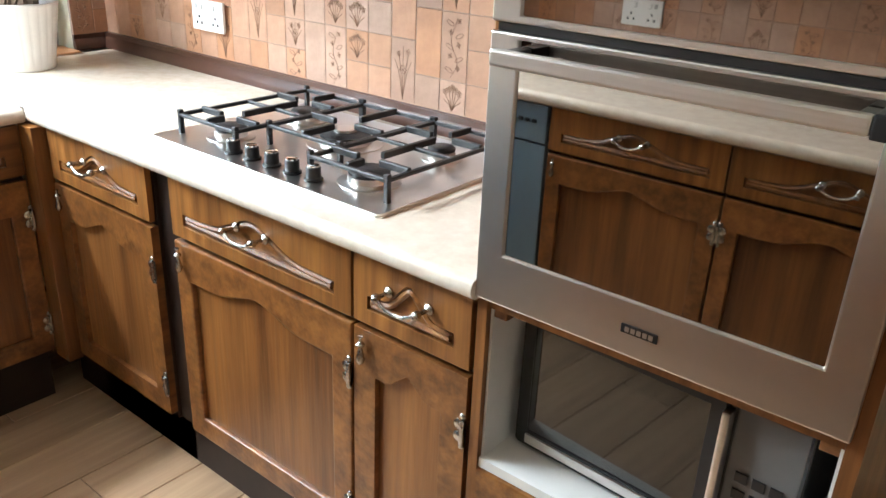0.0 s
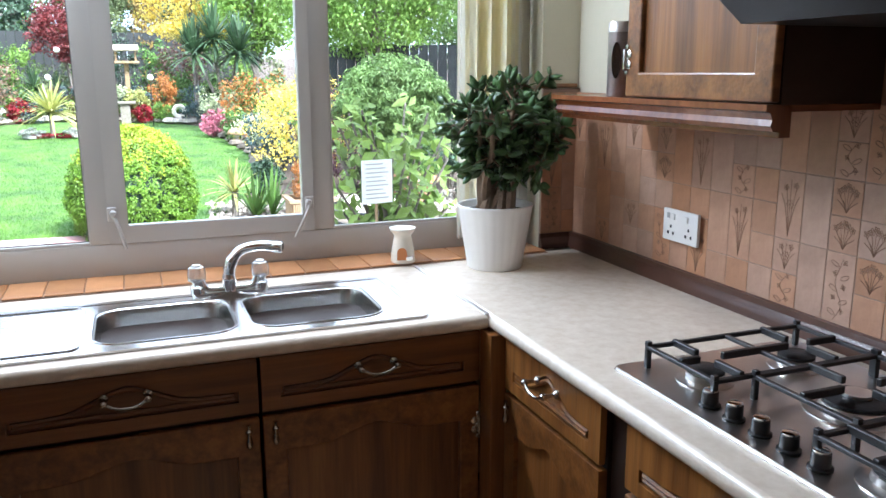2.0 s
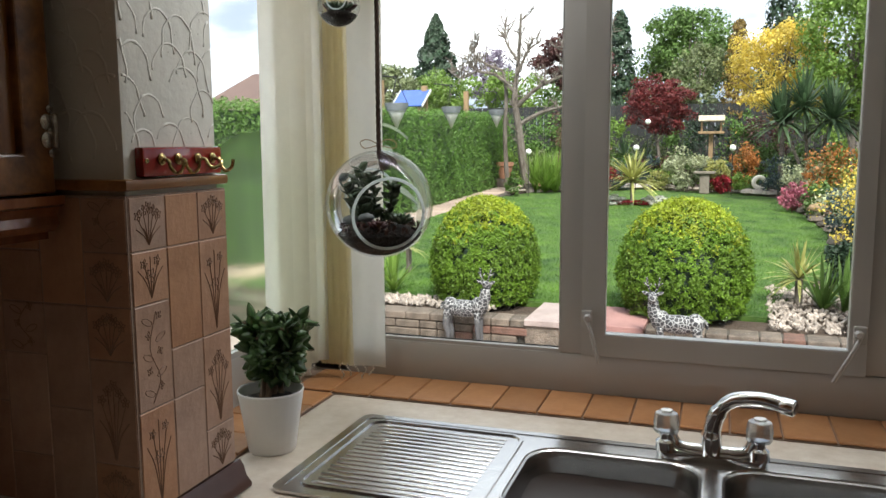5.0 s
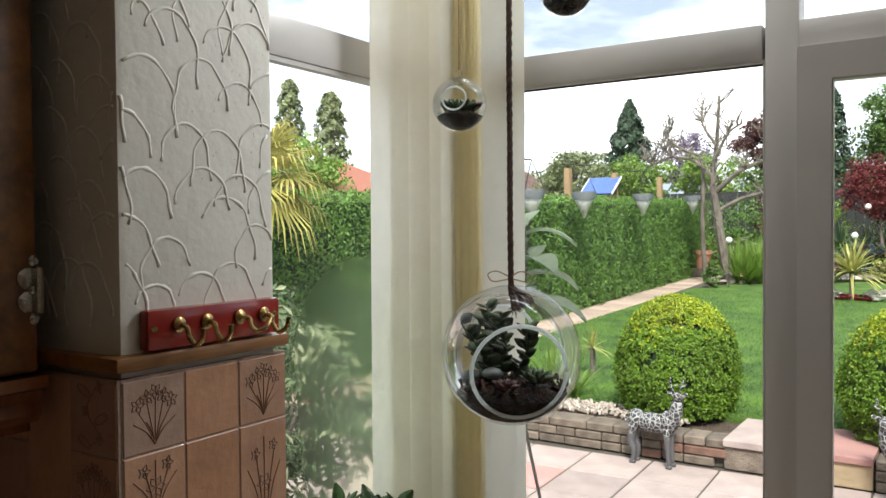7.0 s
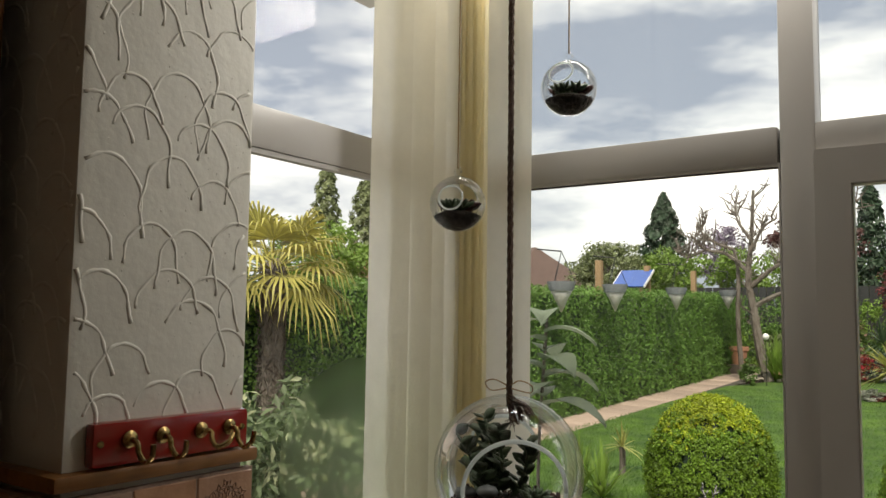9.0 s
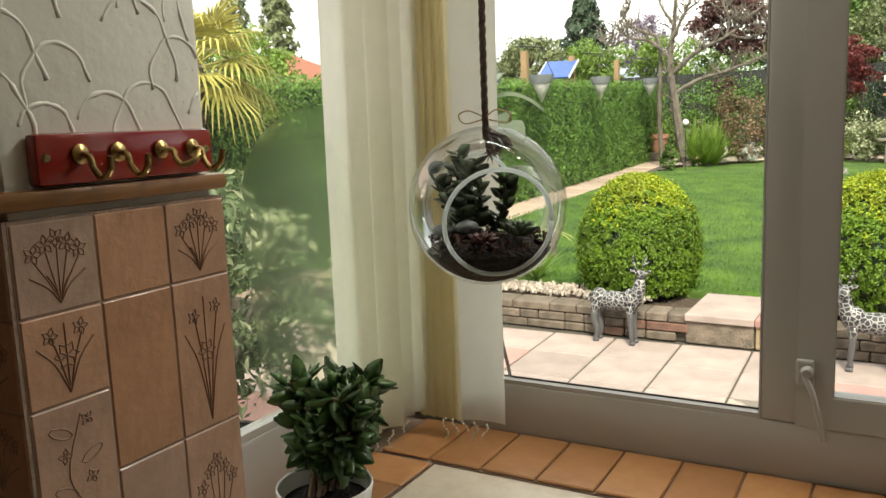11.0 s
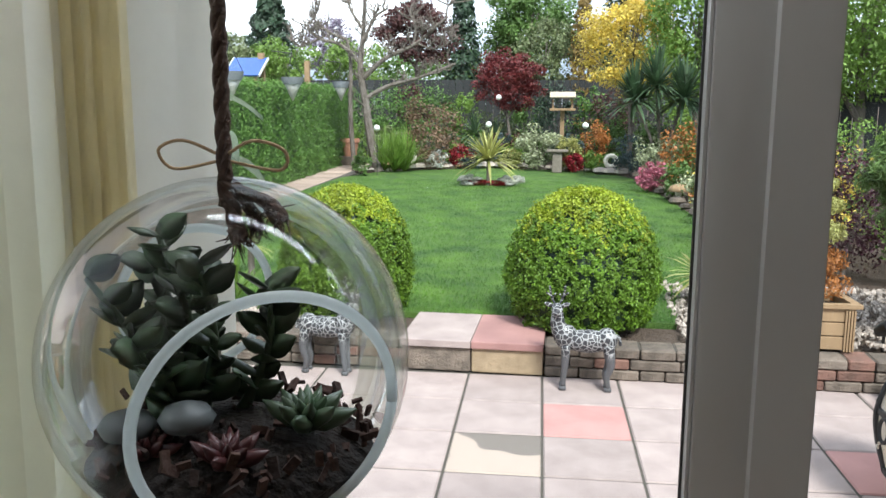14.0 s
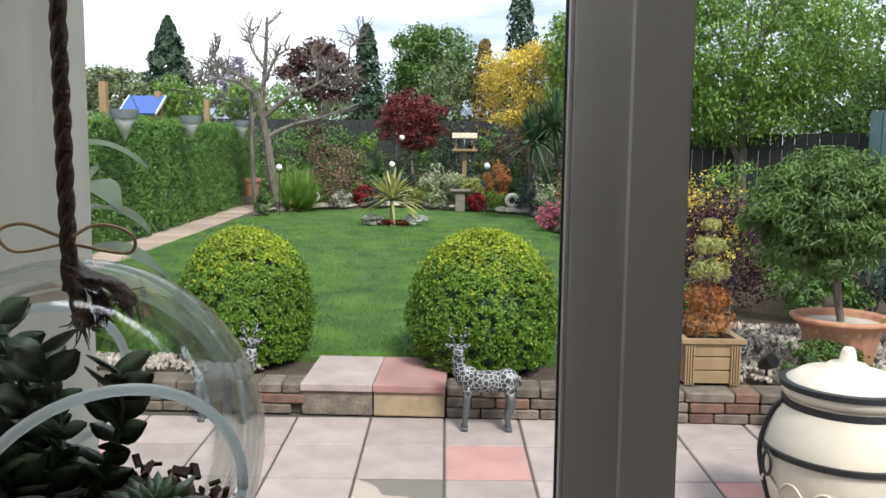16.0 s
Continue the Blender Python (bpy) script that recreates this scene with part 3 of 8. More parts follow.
def drawer_front(parent, x0, w, z0, z1, material):
    m = 0.045 if w > 0.3 else 0.035
    lo, hi = z0 + 0.030, z1 - 0.074
    loop = [(x0 + m, lo), (x0 + w - m, lo)] + arch_line(x0 + m, x0 + w - m, hi, 0.050)[::-1]
    d = part("drawer_front", plate(rect(x0 + 0.002, x0 + w - 0.002, z0, z1), [loop], 0.014), material, parent, "oak drawer front with carved arch")
    d.matrix_local = pose(0, 0.014, 0, 90)
    mod = d.modifiers.new("edge", "BEVEL")
    mod.width, mod.segments, mod.limit_method, mod.angle_limit = 0.004, 2, "ANGLE", radians(50)
    k = part("drawer_field", box(x0 + 0.004, x0 + w - 0.004, 0.009, 0.016, z0 + 0.004, z1 - 0.004), material, d)
    k.matrix_parent_inverse = d.matrix_basis.inverted()
    ring = [Vector((x, 0.005, z)) for x, z in [(x0 + m + 0.010, lo + 0.010), (x0 + w - m - 0.010, lo + 0.010)] + arch_line(x0 + m + 0.010, x0 + w - m - 0.010, hi - 0.008, 0.047)[::-1]]
    b = tube(ring + ring[:1], 0.006, 6)
    mo = part("drawer_moulding", b, material, d, smooth=True)
    mo.matrix_parent_inverse = d.matrix_basis.inverted()
    bow_handle(parent, x0 + w / 2, z0 + 0.082)


def base_unit(at, rz, w, label, hinge, drawer=True, group="kitchen base units", top=0.862, grain=OAK_Y):
    """Carcass behind a drawer and a door; x runs along the front."""
    t = thing("cabinet", at, rz, label, "cabinet", group)
    part("body", box(0.003, w - 0.003, 0.021, 0.50, 0.195, top), DARK_WOOD, t, "dark carcass")
    z1 = 0.858
    if drawer:
        drawer_front(t, 0, w, 0.728, 0.858, grain)
        z1 = 0.715
    arched_door(t, w, 0.215, z1, 0, hinge)
    part("plinth", box(0, w, 0.06, 0.075, FLOOR_Z, 0.195), DARK_WOOD, t, "black plinth")
    return t


XE, YN, XW = -0.578, 0.022, -1.752
base_unit((XE, -0.045, 0), -90, 0.435, "golden oak base unit with arched door in the corner", 1)
tagged(part("plinth_filler", box(-0.518, -0.503, -0.58, 0.10, FLOOR_Z, 0.195), DARK_WOOD), "black plinth between the units", "plinth", "", "structure")
gap = tagged(part("filler_panel", box(-0.55, -0.53, -0.565, -0.48, 0.195, 0.862, 0.002), DARK_WOOD), "dark filler between two oak units", "panel", "", "structure")
base_unit((XE, -0.565, 0), -90, 0.55, "wide golden oak base unit below the hob", 1)
base_unit((XE, -1.118, 0), -90, 0.262, "narrow golden oak base unit beside the oven", 1)
base_unit((-1.155, YN, 0), 0, 0.542, "oak sink unit with arched door, drawer darkened for shade", 1, grain=OAK_X_SHADED)
base_unit((-1.715, YN, 0), 0, 0.556, "oak sink unit with arched door, drawer darkened for shade", -1, grain=OAK_X_SHADED)
tagged(part("corner_post", box(-0.612, -0.57, -0.04, 0.03, 0.195, 0.862, 0.003), OAK), "oak corner post between the units", "panel", "", "structure")
base_unit((XW, -1.338, 0), 90, 0.555, "dark oak base unit with arched door", -1)
base_unit((XW, -1.895, 0), 90, 0.555, "dark oak base unit with arched door", 1)
base_unit((XW, -2.452, 0), 90, 0.555, "dark oak base unit with arched door", 1)
dish = thing("dishwasher", (XW, -0.78, 0), 90, "blue grey dishwasher under the worktop", "dishwasher")
part("body", box(0, 0.60, 0.02, 0.55, 0.10, 0.862), APPLIANCE, dish)
part("door", box(0.004, 0.596, 0, 0.02, 0.16, 0.735, 0.004), APPLIANCE, dish)
pn = part("control_panel", box(0.004, 0.596, -0.004, 0.02, 0.74, 0.858, 0.004), APPLIANCE, dish)
for i in range(6):
    part("button", box(0.04 + i * 0.025, 0.055 + i * 0.025, -0.009, -0.004, 0.80, 0.812, 0.002), BLACK, pn)
tagged(part("end_panel", box(-1.80, -1.752, -0.175, 0.03, FLOOR_Z, 0.862, 0.002), OAK), "dark oak end panel", "panel", "", "structure")

# ---- oven housing ----
housing = thing("oven_housing", (XE, -1.39, 0), -90, "tall oak oven housing with an open appliance shelf", "cabinet")
W = 0.535
part("side_panel", box(-0.002, 0.016, 0.0, 0.56, FLOOR_Z, 2.1), OAK, housing)
part("side_panel", box(W - 0.006, W + 0.014, 0.0, 0.56, FLOOR_Z, 2.1), OAK, housing)
part("lining", box(0.017, 0.021, 0.01, 0.55, 0.565, 0.862), MELAMINE, housing, "white side lining")
part("lining", box(W - 0.011, W - 0.007, 0.01, 0.55, 0.565, 0.862), MELAMINE, housing, "white side lining")
part("shelf", box(0.017, W - 0.007, 0.004, 0.55, 0.555, 0.573), MELAMINE, housing, "white shelf")
part("shelf", box(0.017, W - 0.007, 0.006, 0.55, 0.852, 0.866), OAK, housing)
part("back", box(0.017, W - 0.007, 0.54, 0.56, FLOOR_Z, 2.1), MELAMINE, housing)
part("support_block", box(0.021, 0.045, 0.012, 0.05, 0.835, 0.852, 0.002), OAK, housing)
part("support_block", box(W - 0.035, W - 0.011, 0.012, 0.05, 0.835, 0.852, 0.002), TRIM_WOOD, housing)
part("lower_door", box(0.0, W, 0, 0.02, 0.215, 0.552, 0.005), OAK_Y, housing, "plain oak panel below the shelf")
part("upper_door", box(0.0, W, 0, 0.02, 1.765, 2.1, 0.005), OAK_Y, housing, "plain oak panel above the oven")
part("plinth", box(0, W, 0.06, 0.075, FLOOR_Z, 0.2), DARK_WOOD, housing)

oven = thing("oven", (XE - 0.004, -1.388, 0), -90, "stainless steel double oven with mirrored dark glass doors", "oven")
part("body", box(0.02, W - 0.012, 0.02, 0.50, 0.868, 1.76), BLACK, oven, "black oven casing")
for z0, z1, lo, hi in ((0.870, 1.264, 0.082, 0.008), (1.276, 1.745, 0.010, 0.050)):
    d = part("door", plate(rect(0.0, W, z0, z1), [rect(0.046, W - 0.046, z0 + lo, z1 - hi)], 0.022), STEEL, oven, "brushed steel oven door")
    d.matrix_local = pose(0, 0.016, 0, 90)
    mod = d.modifiers.new("edge", "BEVEL")
    mod.width, mod.segments, mod.limit_method = 0.003, 2, "ANGLE"
    g = part("door_glass", box(0.042, W - 0.042, -0.002, 0.004, z0 + lo - 0.004, z1 - hi + 0.004), OVEN_GLASS, d, "dark mirrored glass")
    g.matrix_parent_inverse = d.matrix_basis.inverted()
    hb = part("handle", box(0.034, W - 0.052, -0.056, -0.043, z1 - 0.036, z1 - 0.014, 0.004), STEEL, d, "flat brushed steel bar handle")
    hb.matrix_parent_inverse = d.matrix_basis.inverted()
    for x in (0.045, W - 0.07):
        ps = part("handle_post", box(x, x + 0.02, -0.044, -0.004, z1 - 0.032, z1 - 0.016, 0.003), BLACK, d)
        ps.matrix_parent_inverse = d.matrix_basis.inverted()
part("end_cap", box(W - 0.052, W - 0.034, -0.057, -0.006, 1.226, 1.252, 0.003), BLACK, oven, "black handle end cap")
part("vent_gap", box(0.01, W - 0.01, -0.003, 0.014, 1.2645, 1.2755), BLACK, oven, "black vent slot between the doors")
bg = part("badge", box(W / 2 - 0.026, W / 2 + 0.026, -0.0085, -0.006, 0.905, 0.918, 0.001), BLACK, oven, "small dark maker plate")
for i in range(5):
    part("badge_mark", box(W / 2 - 0.020 + i * 0.0085, W / 2 - 0.014 + i * 0.0085, -0.0095, -0.0085, 0.908, 0.915), STEEL, bg)
micro = thing("microwave", (-0.50, -1.428, 0.574), -93, "dark glass microwave with a silver frame on the open shelf", "microwave")
part("body", box(0, 0.45, 0.02, 0.36, 0.004, 0.250, 0.006), BLACK, micro)
part("door", plate(round_rect(0, 0.335, 0.006, 0.248, 0.008), [rect(0.022, 0.315, 0.035, 0.232)], 0.02), BLACK, micro).matrix_local = pose(0, 0.02, 0, 90)
part("door_glass", box(0.018, 0.32, 0.002, 0.008, 0.03, 0.236), TINTED_GLASS, micro, "dark tinted window")
part("door_trim", box(0.02, 0.318, -0.003, 0.004, 0.012, 0.030, 0.002), STEEL, micro, "silver strip")
part("handle", box(0.338, 0.350, -0.022, 0.0, 0.012, 0.242, 0.004), STEEL, micro, "silver pull handle")
cp = part("control_panel", box(0.352, 0.448, 0.0, 0.02, 0.006, 0.248, 0.003), mat("grey_control_panel", (0.13, 0.125, 0.12), 0.35, vary=0.05, bump=0.03), micro, "grey control panel")
for i in range(12):
    part("button", box(0.366 + 0.024 * (i % 3), 0.384 + 0.024 * (i % 3), -0.003, 0.0, 0.05 + 0.028 * (i // 3), 0.066 + 0.028 * (i // 3), 0.001), BLACK, cp)

# ---- hob ----
hob = thing("gas_hob", (-0.515, -0.42, 0.9), -90, "stainless steel five-burner gas hob with black cast-iron pan supports", "hob")
part("plate", plate(round_rect(0, 0.70, 0.0, 0.455, 0.012), [], 0.006), STEEL, hob, "brushed steel plate").matrix_local = pose(0, 0, 0.0015)
part("rim", plate(round_rect(-0.003, 0.703, -0.003, 0.458, 0.014), [round_rect(0.012, 0.688, 0.012, 0.443, 0.01)], 0.003), STEEL, hob).matrix_local = pose(0, 0, 0.0)
BURNERS = ((0.135, 0.115, 0.036), (0.135, 0.335, 0.036), (0.345, 0.265, 0.058), (0.565, 0.115, 0.042), (0.565, 0.335, 0.030))
for x, y, r in BURNERS:
    bu = part("burner", lathe([(r * 1.5, 0.006), (r * 1.5, 0.010), (r * 1.05, 0.013), (r * 1.0, 0.024), (r * 0.9, 0.026)], 28, (x, y, 0)), STEEL, hob, "steel burner ring", True)
    part("burner_cap", lathe([(r * 0.98, 0.0265), (r * 0.98, 0.032), (r * 0.80, 0.036), (0.004, 0.037)], 28, (x, y, 0)), IRON, bu, "black burner cap", True)
    if r > 0.05:
        part("burner_cap", lathe([(r * 0.45, 0.037), (r * 0.45, 0.043), (0.004, 0.045)], 24, (x, y, 0)), STEEL, bu, "steel inner burner", True)
for x0, x1, c in ((0.035, 0.232, (0, 1)), (0.238, 0.458, (2,)), (0.464, 0.668, (3, 4))):
    y0, y1, z = (0.055, 0.43, 0.052) if len(c) > 1 else (0.14, 0.43, 0.052)
    b = bmesh.new()
    s = 0.0055
    for y in (y0, y1):
        box(x0, x1, y - s, y + s, z - 0.006, z + 0.002, 0.0015, 1, b)
    for x in (x0, x1):
        box(x - s, x + s, y0, y1, z - 0.006, z + 0.002, 0.0015, 1, b)
        for y in (y0, y1):
            box(x - s, x + s, y - s, y + s, 0.006, z, 0.0015, 1, b)
            box(x - s, x + s, y - s, y + s, z, z + 0.010, 0.001, 1, b)
    if len(c) > 1:
        box(x0, x1, (y0 + y1) / 2 - s, (y0 + y1) / 2 + s, z - 0.006, z + 0.002, 0.0015, 1, b)
    for k in c:
        bx, by, br = BURNERS[k]
        lim = ((x0, by), (x1, by), (bx, y0 if by < 0.2 or len(c) == 1 else (y0 + y1) / 2), (bx, y1 if by > 0.2 else (y0 + y1) / 2))
        for ex, ey in lim:
            d = Vector((bx - ex, by - ey, 0))
            e = Vector((ex, ey, 0)) + d * 0.72
            box(min(ex, e.x) - s * (abs(d.x) < 0.001), max(ex, e.x) + s * (abs(d.x) < 0.001), min(ey, e.y) - s * (abs(d.y) < 0.001), max(ey, e.y) + s * (abs(d.y) < 0.001), z - 0.006, z + 0.008, 0.0015, 1, b)
    part("pan_support", b, IRON, hob, "black cast-iron pan support")
for i in range(5):
    k = part("knob", lathe([(0.019, 0.008), (0.019, 0.012), (0.015, 0.014), (0.0145, 0.034), (0.012, 0.036)], 20, (0.235 + 0.062 * i, 0.045, 0)), BLACK, hob, "black control knob", True)
    part("knob_cap", lathe([(0.0125, 0.036), (0.0125, 0.0385), (0.010, 0.0395)], 20, (0.235 + 0.062 * i, 0.045, 0)), CHROME, k, "chrome cap", True)

# ---- sink and tap ----
sink = thing("sink", (-1.885, 0.046, 0.9), 0, "stainless steel double bowl sink with ribbed drainer", "sink")
SW, SD = 1.145, 0.405
h1, h2 = round_rect(0.385, 0.700, 0.045, 0.335, 0.065), round_rect(0.735, 1.055, 0.045, 0.335, 0.065)
part("sink_top", plate(round_rect(0, SW, 0, SD, 0.02), [h1, h2], 0.004), SINK_STEEL, sink).matrix_local = pose(0, 0, 0.0015)
part("raised_rim", plate(round_rect(-0.002, SW + 0.002, -0.002, SD + 0.002, 0.022), [round_rect(0.016, SW - 0.016, 0.016, SD - 0.016, 0.016)], 0.005), SINK_STEEL, sink).matrix_local = pose(0, 0, 0.002)
b = bmesh.new()
for i in range(17):
    y = 0.05 + i * 0.0185
    tube([(0.055 + 0.004 * (i % 2), y, 0.004), (0.33, y, 0.0035)], 0.0042, 8, b)
part("drainer_ribs", b, SINK_STEEL, sink, "ribbed draining board", True)
part("drainer_edge", plate(round_rect(0.03, 0.362, 0.03, 0.378, 0.03), [round_rect(0.036, 0.356, 0.036, 0.372, 0.026)], 0.004), SINK_STEEL, sink).matrix_local = pose(0, 0, 0.005)
for x0, x1 in ((0.385, 0.700), (0.735, 1.055)):
    b = bmesh.new()
    prev = None
    for d, s, r in ((0.0055, 0.0, 0.065), (0.003, -0.004, 0.062), (-0.012, -0.008, 0.06), (-0.11, -0.016, 0.055), (-0.145, -0.028, 0.05), (-0.155, -0.055, 0.03), (-0.157, -0.10, 0.02)):
        ring = [b.verts.new((x, y, d)) for x, y in round_rect(x0 - s, x1 + s, 0.045 - s, 0.335 + s, r)]
        if prev:
            for i in range(len(ring)):
                b.faces.new((prev[i], prev[(i + 1) % len(ring)], ring[(i + 1) % len(ring)], ring[i]))
        prev = ring
    b.faces.new(prev)
    bowl = part("bowl", b, SINK_BOWL_SHADED, sink, "deep steel bowl", True)
    part("drain", lathe([(0.038, -0.1565), (0.038, -0.154), (0.03, -0.153), (0.012, -0.1555)], 24, ((x0 + x1) / 2, 0.19, 0)), CHROME, bowl, "round drain", True)
    part("bowl_lip", tube([(x, y, 0.0055) for x, y in (lambda q: q + q[:1])(round_rect(x0 - 0.003, x1 + 0.003, 0.042, 0.338, 0.067))], 0.003, 6), SINK_STEEL, bowl, smooth=True)
tap = thing("mixer_tap", (-1.170, 0.415, 0.9055), 0, "chrome kitchen mixer tap with clear acrylic knobs", "tap")
part("base_bar", plate(round_rect(-0.098, 0.098, -0.022, 0.022, 0.02), [], 0.012), CHROME, tap, smooth=True)
part("bridge", tube(smooth_path([(-0.075, 0, 0.045), (-0.06, 0, 0.02), (-0.02, 0, 0.016), (0.02, 0, 0.016), (0.06, 0, 0.02), (0.075, 0, 0.045)]), 0.012, 12), CHROME, tap, smooth=True)
part("spout", tube(smooth_path([(0.0, 0, 0.01), (0.0, 0, 0.055), (0.008, -0.004, 0.090), (0.034, -0.016, 0.122), (0.080, -0.036, 0.134), (0.122, -0.054, 0.131)], 6), 0.014, 14,
                   None, [0.019] * 6 + [0.0165] * 8 + [0.0135] * 16 + [0.0125]), CHROME, tap, "swan-neck spout", True)
tip = part("spout_tip", lathe([(0.0140, -0.004), (0.0150, -0.002), (0.0150, 0.018), (0.0125, 0.020)], 16), CHROME, tap, smooth=True)
tip.matrix_local = pose(0.116, -0.0515, 0.1315) @ Vector((0.042, -0.018, -0.004)).to_track_quat("Z", "Y").to_matrix().to_4x4()
part("aerator", lathe([(0.010, 0.0195), (0.010, 0.0212), (0.004, 0.0215)], 12), BLACK, tip, "dark spout mouth")
for s in (-1, 1):
    k = part("knob_stem", lathe([(0.019, 0.010), (0.019, 0.028), (0.013, 0.034), (0.013, 0.05)], 20, (s * 0.082, 0, 0)), CHROME, tap, smooth=True)
    kb = part("knob", lathe([(0.014, 0.042), (0.0215, 0.046), (0.0225, 0.064), (0.020, 0.082), (0.013, 0.085)], 24, (s * 0.082, 0, 0), None, 0.05, 8), KNOB_GLASS, k, "clear acrylic knob", True)
    part("knob_cap", lathe([(0.011, 0.085), (0.011, 0.088), (0.008, 0.089)], 16, (s * 0.082, 0, 0)), WHITE_PLASTIC, kb, smooth=True)


# ---- wall cupboards and hood ----
def pelmet_profile(length, material, parent, at):
    """Ogee moulding along x, front at y = 0."""
    prof = [(0, 0.062), (0, 0.050), (0.010, 0.046), (0.016, 0.034), (0.012, 0.022), (0.020, 0.012), (0.034, 0.010), (0.034, 0), (0.06, 0), (0.06, 0.062)]
    b = plate(prof, [], length)
    o = part("pelmet", b, material, parent, "moulded wooden pelmet", True)
    o.matrix_local = Matrix(((0, 0, 1, at[0]), (1, 0, 0, at[1]), (0, 1, 0, at[2]), (0, 0, 0, 1)))
    return o


def wall_unit(at, rz, w, label, depth=0.27, shelf=0.0, hinge=-1):
    t = thing("wall_cabinet", at, rz, label, "cabinet", "wall cupboards")
    part("body", box(shelf + 0.002, w, 0.021, depth, 1.42, 2.1), DARK_WOOD, t, "dark carcass")
    arched_door(t, w - shelf, 1.425, 2.095, shelf, hinge, None, OAK, False)
    pelmet_profile(w, MAHOGANY, t, (0, -0.012, 1.36))
    part("base_board", box(0, w, 0.04, depth, 1.408, 1.421), MAHOGANY, t)
    if shelf:
        for z in (1.69, 1.96):
            prof = [(shelf, 0.01), (shelf, depth)] + [(shelf - (shelf - 0.01) * math.cos(radians(a)), depth - (depth - 0.02) * math.sin(radians(a))) for a in range(0, 91, 10)]
            part("open_shelf", plate(prof, [], 0.016), OAK_Y, t, "rounded open end shelf").matrix_local = pose(0, 0, z)
    return t


wall_unit((-0.275, 0.285, 0), -90, 0.82, "oak wall cupboard with moulded pelmet and open end shelf", 0.27, 0.335)
wall_unit((-0.275, -1.135, 0), -90, 0.245, "narrow oak wall cupboard with moulded pelmet", 0.27)
wall_unit((-2.045, -1.30, 0), 90, 1.085, "dark oak wall cupboard with ornate hinges and moulded pelmet", 0.28, 0.55, 1)
hood = thing("cooker_hood", (-0.46, -0.535, 0), -90, "grey cooker hood with a dark underside", "hood")
part("canopy", box(0.0, 0.60, 0.0, 0.46, 1.635, 1.70, 0.004), STEEL, hood, "brushed grey canopy")
b = bmesh.new()
lo = [b.verts.new(c) for c in ((0.06, 0.05, 1.56), (0.54, 0.05, 1.56), (0.54, 0.45, 1.56), (0.06, 0.45, 1.56))]
hi = [b.verts.new(c) for c in ((0.005, 0.005, 1.634), (0.595, 0.005, 1.634), (0.595, 0.455, 1.634), (0.005, 0.455, 1.634))]
b.faces.new(lo[::-1])
b.faces.new(hi)
for i in range(4):
    b.faces.new((lo[i], lo[(i + 1) % 4], hi[(i + 1) % 4], hi[i]))
part("filter_housing", b, BLACK, hood, "black filter housing")
part("chimney", box(0.18, 0.42, 0.20, 0.458, 1.70, 2.415, 0.003), STEEL, hood)
tin = thing("storage_tin", (-0.185, 0.105, 1.421), 0, "tall metal storage tin with oval window on the shelf", "tin")
part("body", lathe([(0.034, 0), (0.036, 0.004), (0.036, 0.165)], 28), TIN, tin, smooth=True)
part("lid", lathe([(0.037, 0.160), (0.037, 0.182), (0.034, 0.186)], 28), STEEL, tin, smooth=True)
part("window", plate([(0.012 * math.cos(radians(a)), 0.09 + 0.045 * math.sin(radians(a))) for a in range(0, 360, 15)], [], 0.004), TINTED_GLASS, tin, "dark oval window").matrix_local = Matrix.Rotation(radians(-55), 4, "Z") @ pose(0, -0.0345, 0, 90)


def socket(at, rz, label):
    t = thing("double_socket", at, rz, label, "socket")
    part("plate", box(-0.074, 0.074, -0.010, 0, -0.044, 0.044, 0.004), WHITE_PLASTIC, t, smooth=True)
    for x in (-0.038, 0.038):
        part("switch", box(x + 0.010 * (1 if x < 0 else -1) - 0.007, x + 0.010 * (1 if x < 0 else -1) + 0.007, -0.014, -0.009, 0.016, 0.032, 0.002), WHITE_PLASTIC, t)
        part("switch_mark", box(x - 0.018, x - 0.006, -0.0112, -0.0098, 0.018, 0.032), INK, t)
        for dx, dz in ((0, -0.004), (-0.011, -0.022), (0.011, -0.022)):
            part("socket_hole", box(x + dx - 0.003, x + dx + 0.003, -0.0112, -0.0098, dz - 0.004, dz + 0.004), BLACK, t)
    return t


socket((-0.009, 0.045, 1.072), -90, "white double wall socket on the tiles")
socket((-2.330, -0.76, 1.085), 90, "white double wall socket on the tiles")
for name, at, length, rz in (("upstand", (-0.001, 0.655, 0.9), 2.045, -90), ("upstand", (-0.125, 0.654, 0.9), 0.11, 0), ("upstand", (-2.341, -2.62, 0.9), 2.43, 90)):
    b = plate([(0, 0), (0.022, 0), (0.022, 0.010), (0.016, 0.030), (0.010, 0.036), (0.010, 0.050), (0, 0.052)], [], length)
    o = tagged(part(name, b, UPSTAND, None, "", True), "dark brown moulded upstand along the worktop", "trim", "", "structure")
    o.matrix_world = pose(*at, 0, 0, rz) @ Matrix(((0, 0, 1, 0), (-1, 0, 0, 0), (0, 1, 0, 0), (0, 0, 0, 1)))
tagged(part("tile_trim", box(-0.135, 0.0, 0.64, 0.655, 1.432, 1.446, 0.004), TRIM_WOOD), "brown trim above the tiles", "trim", "", "structure")

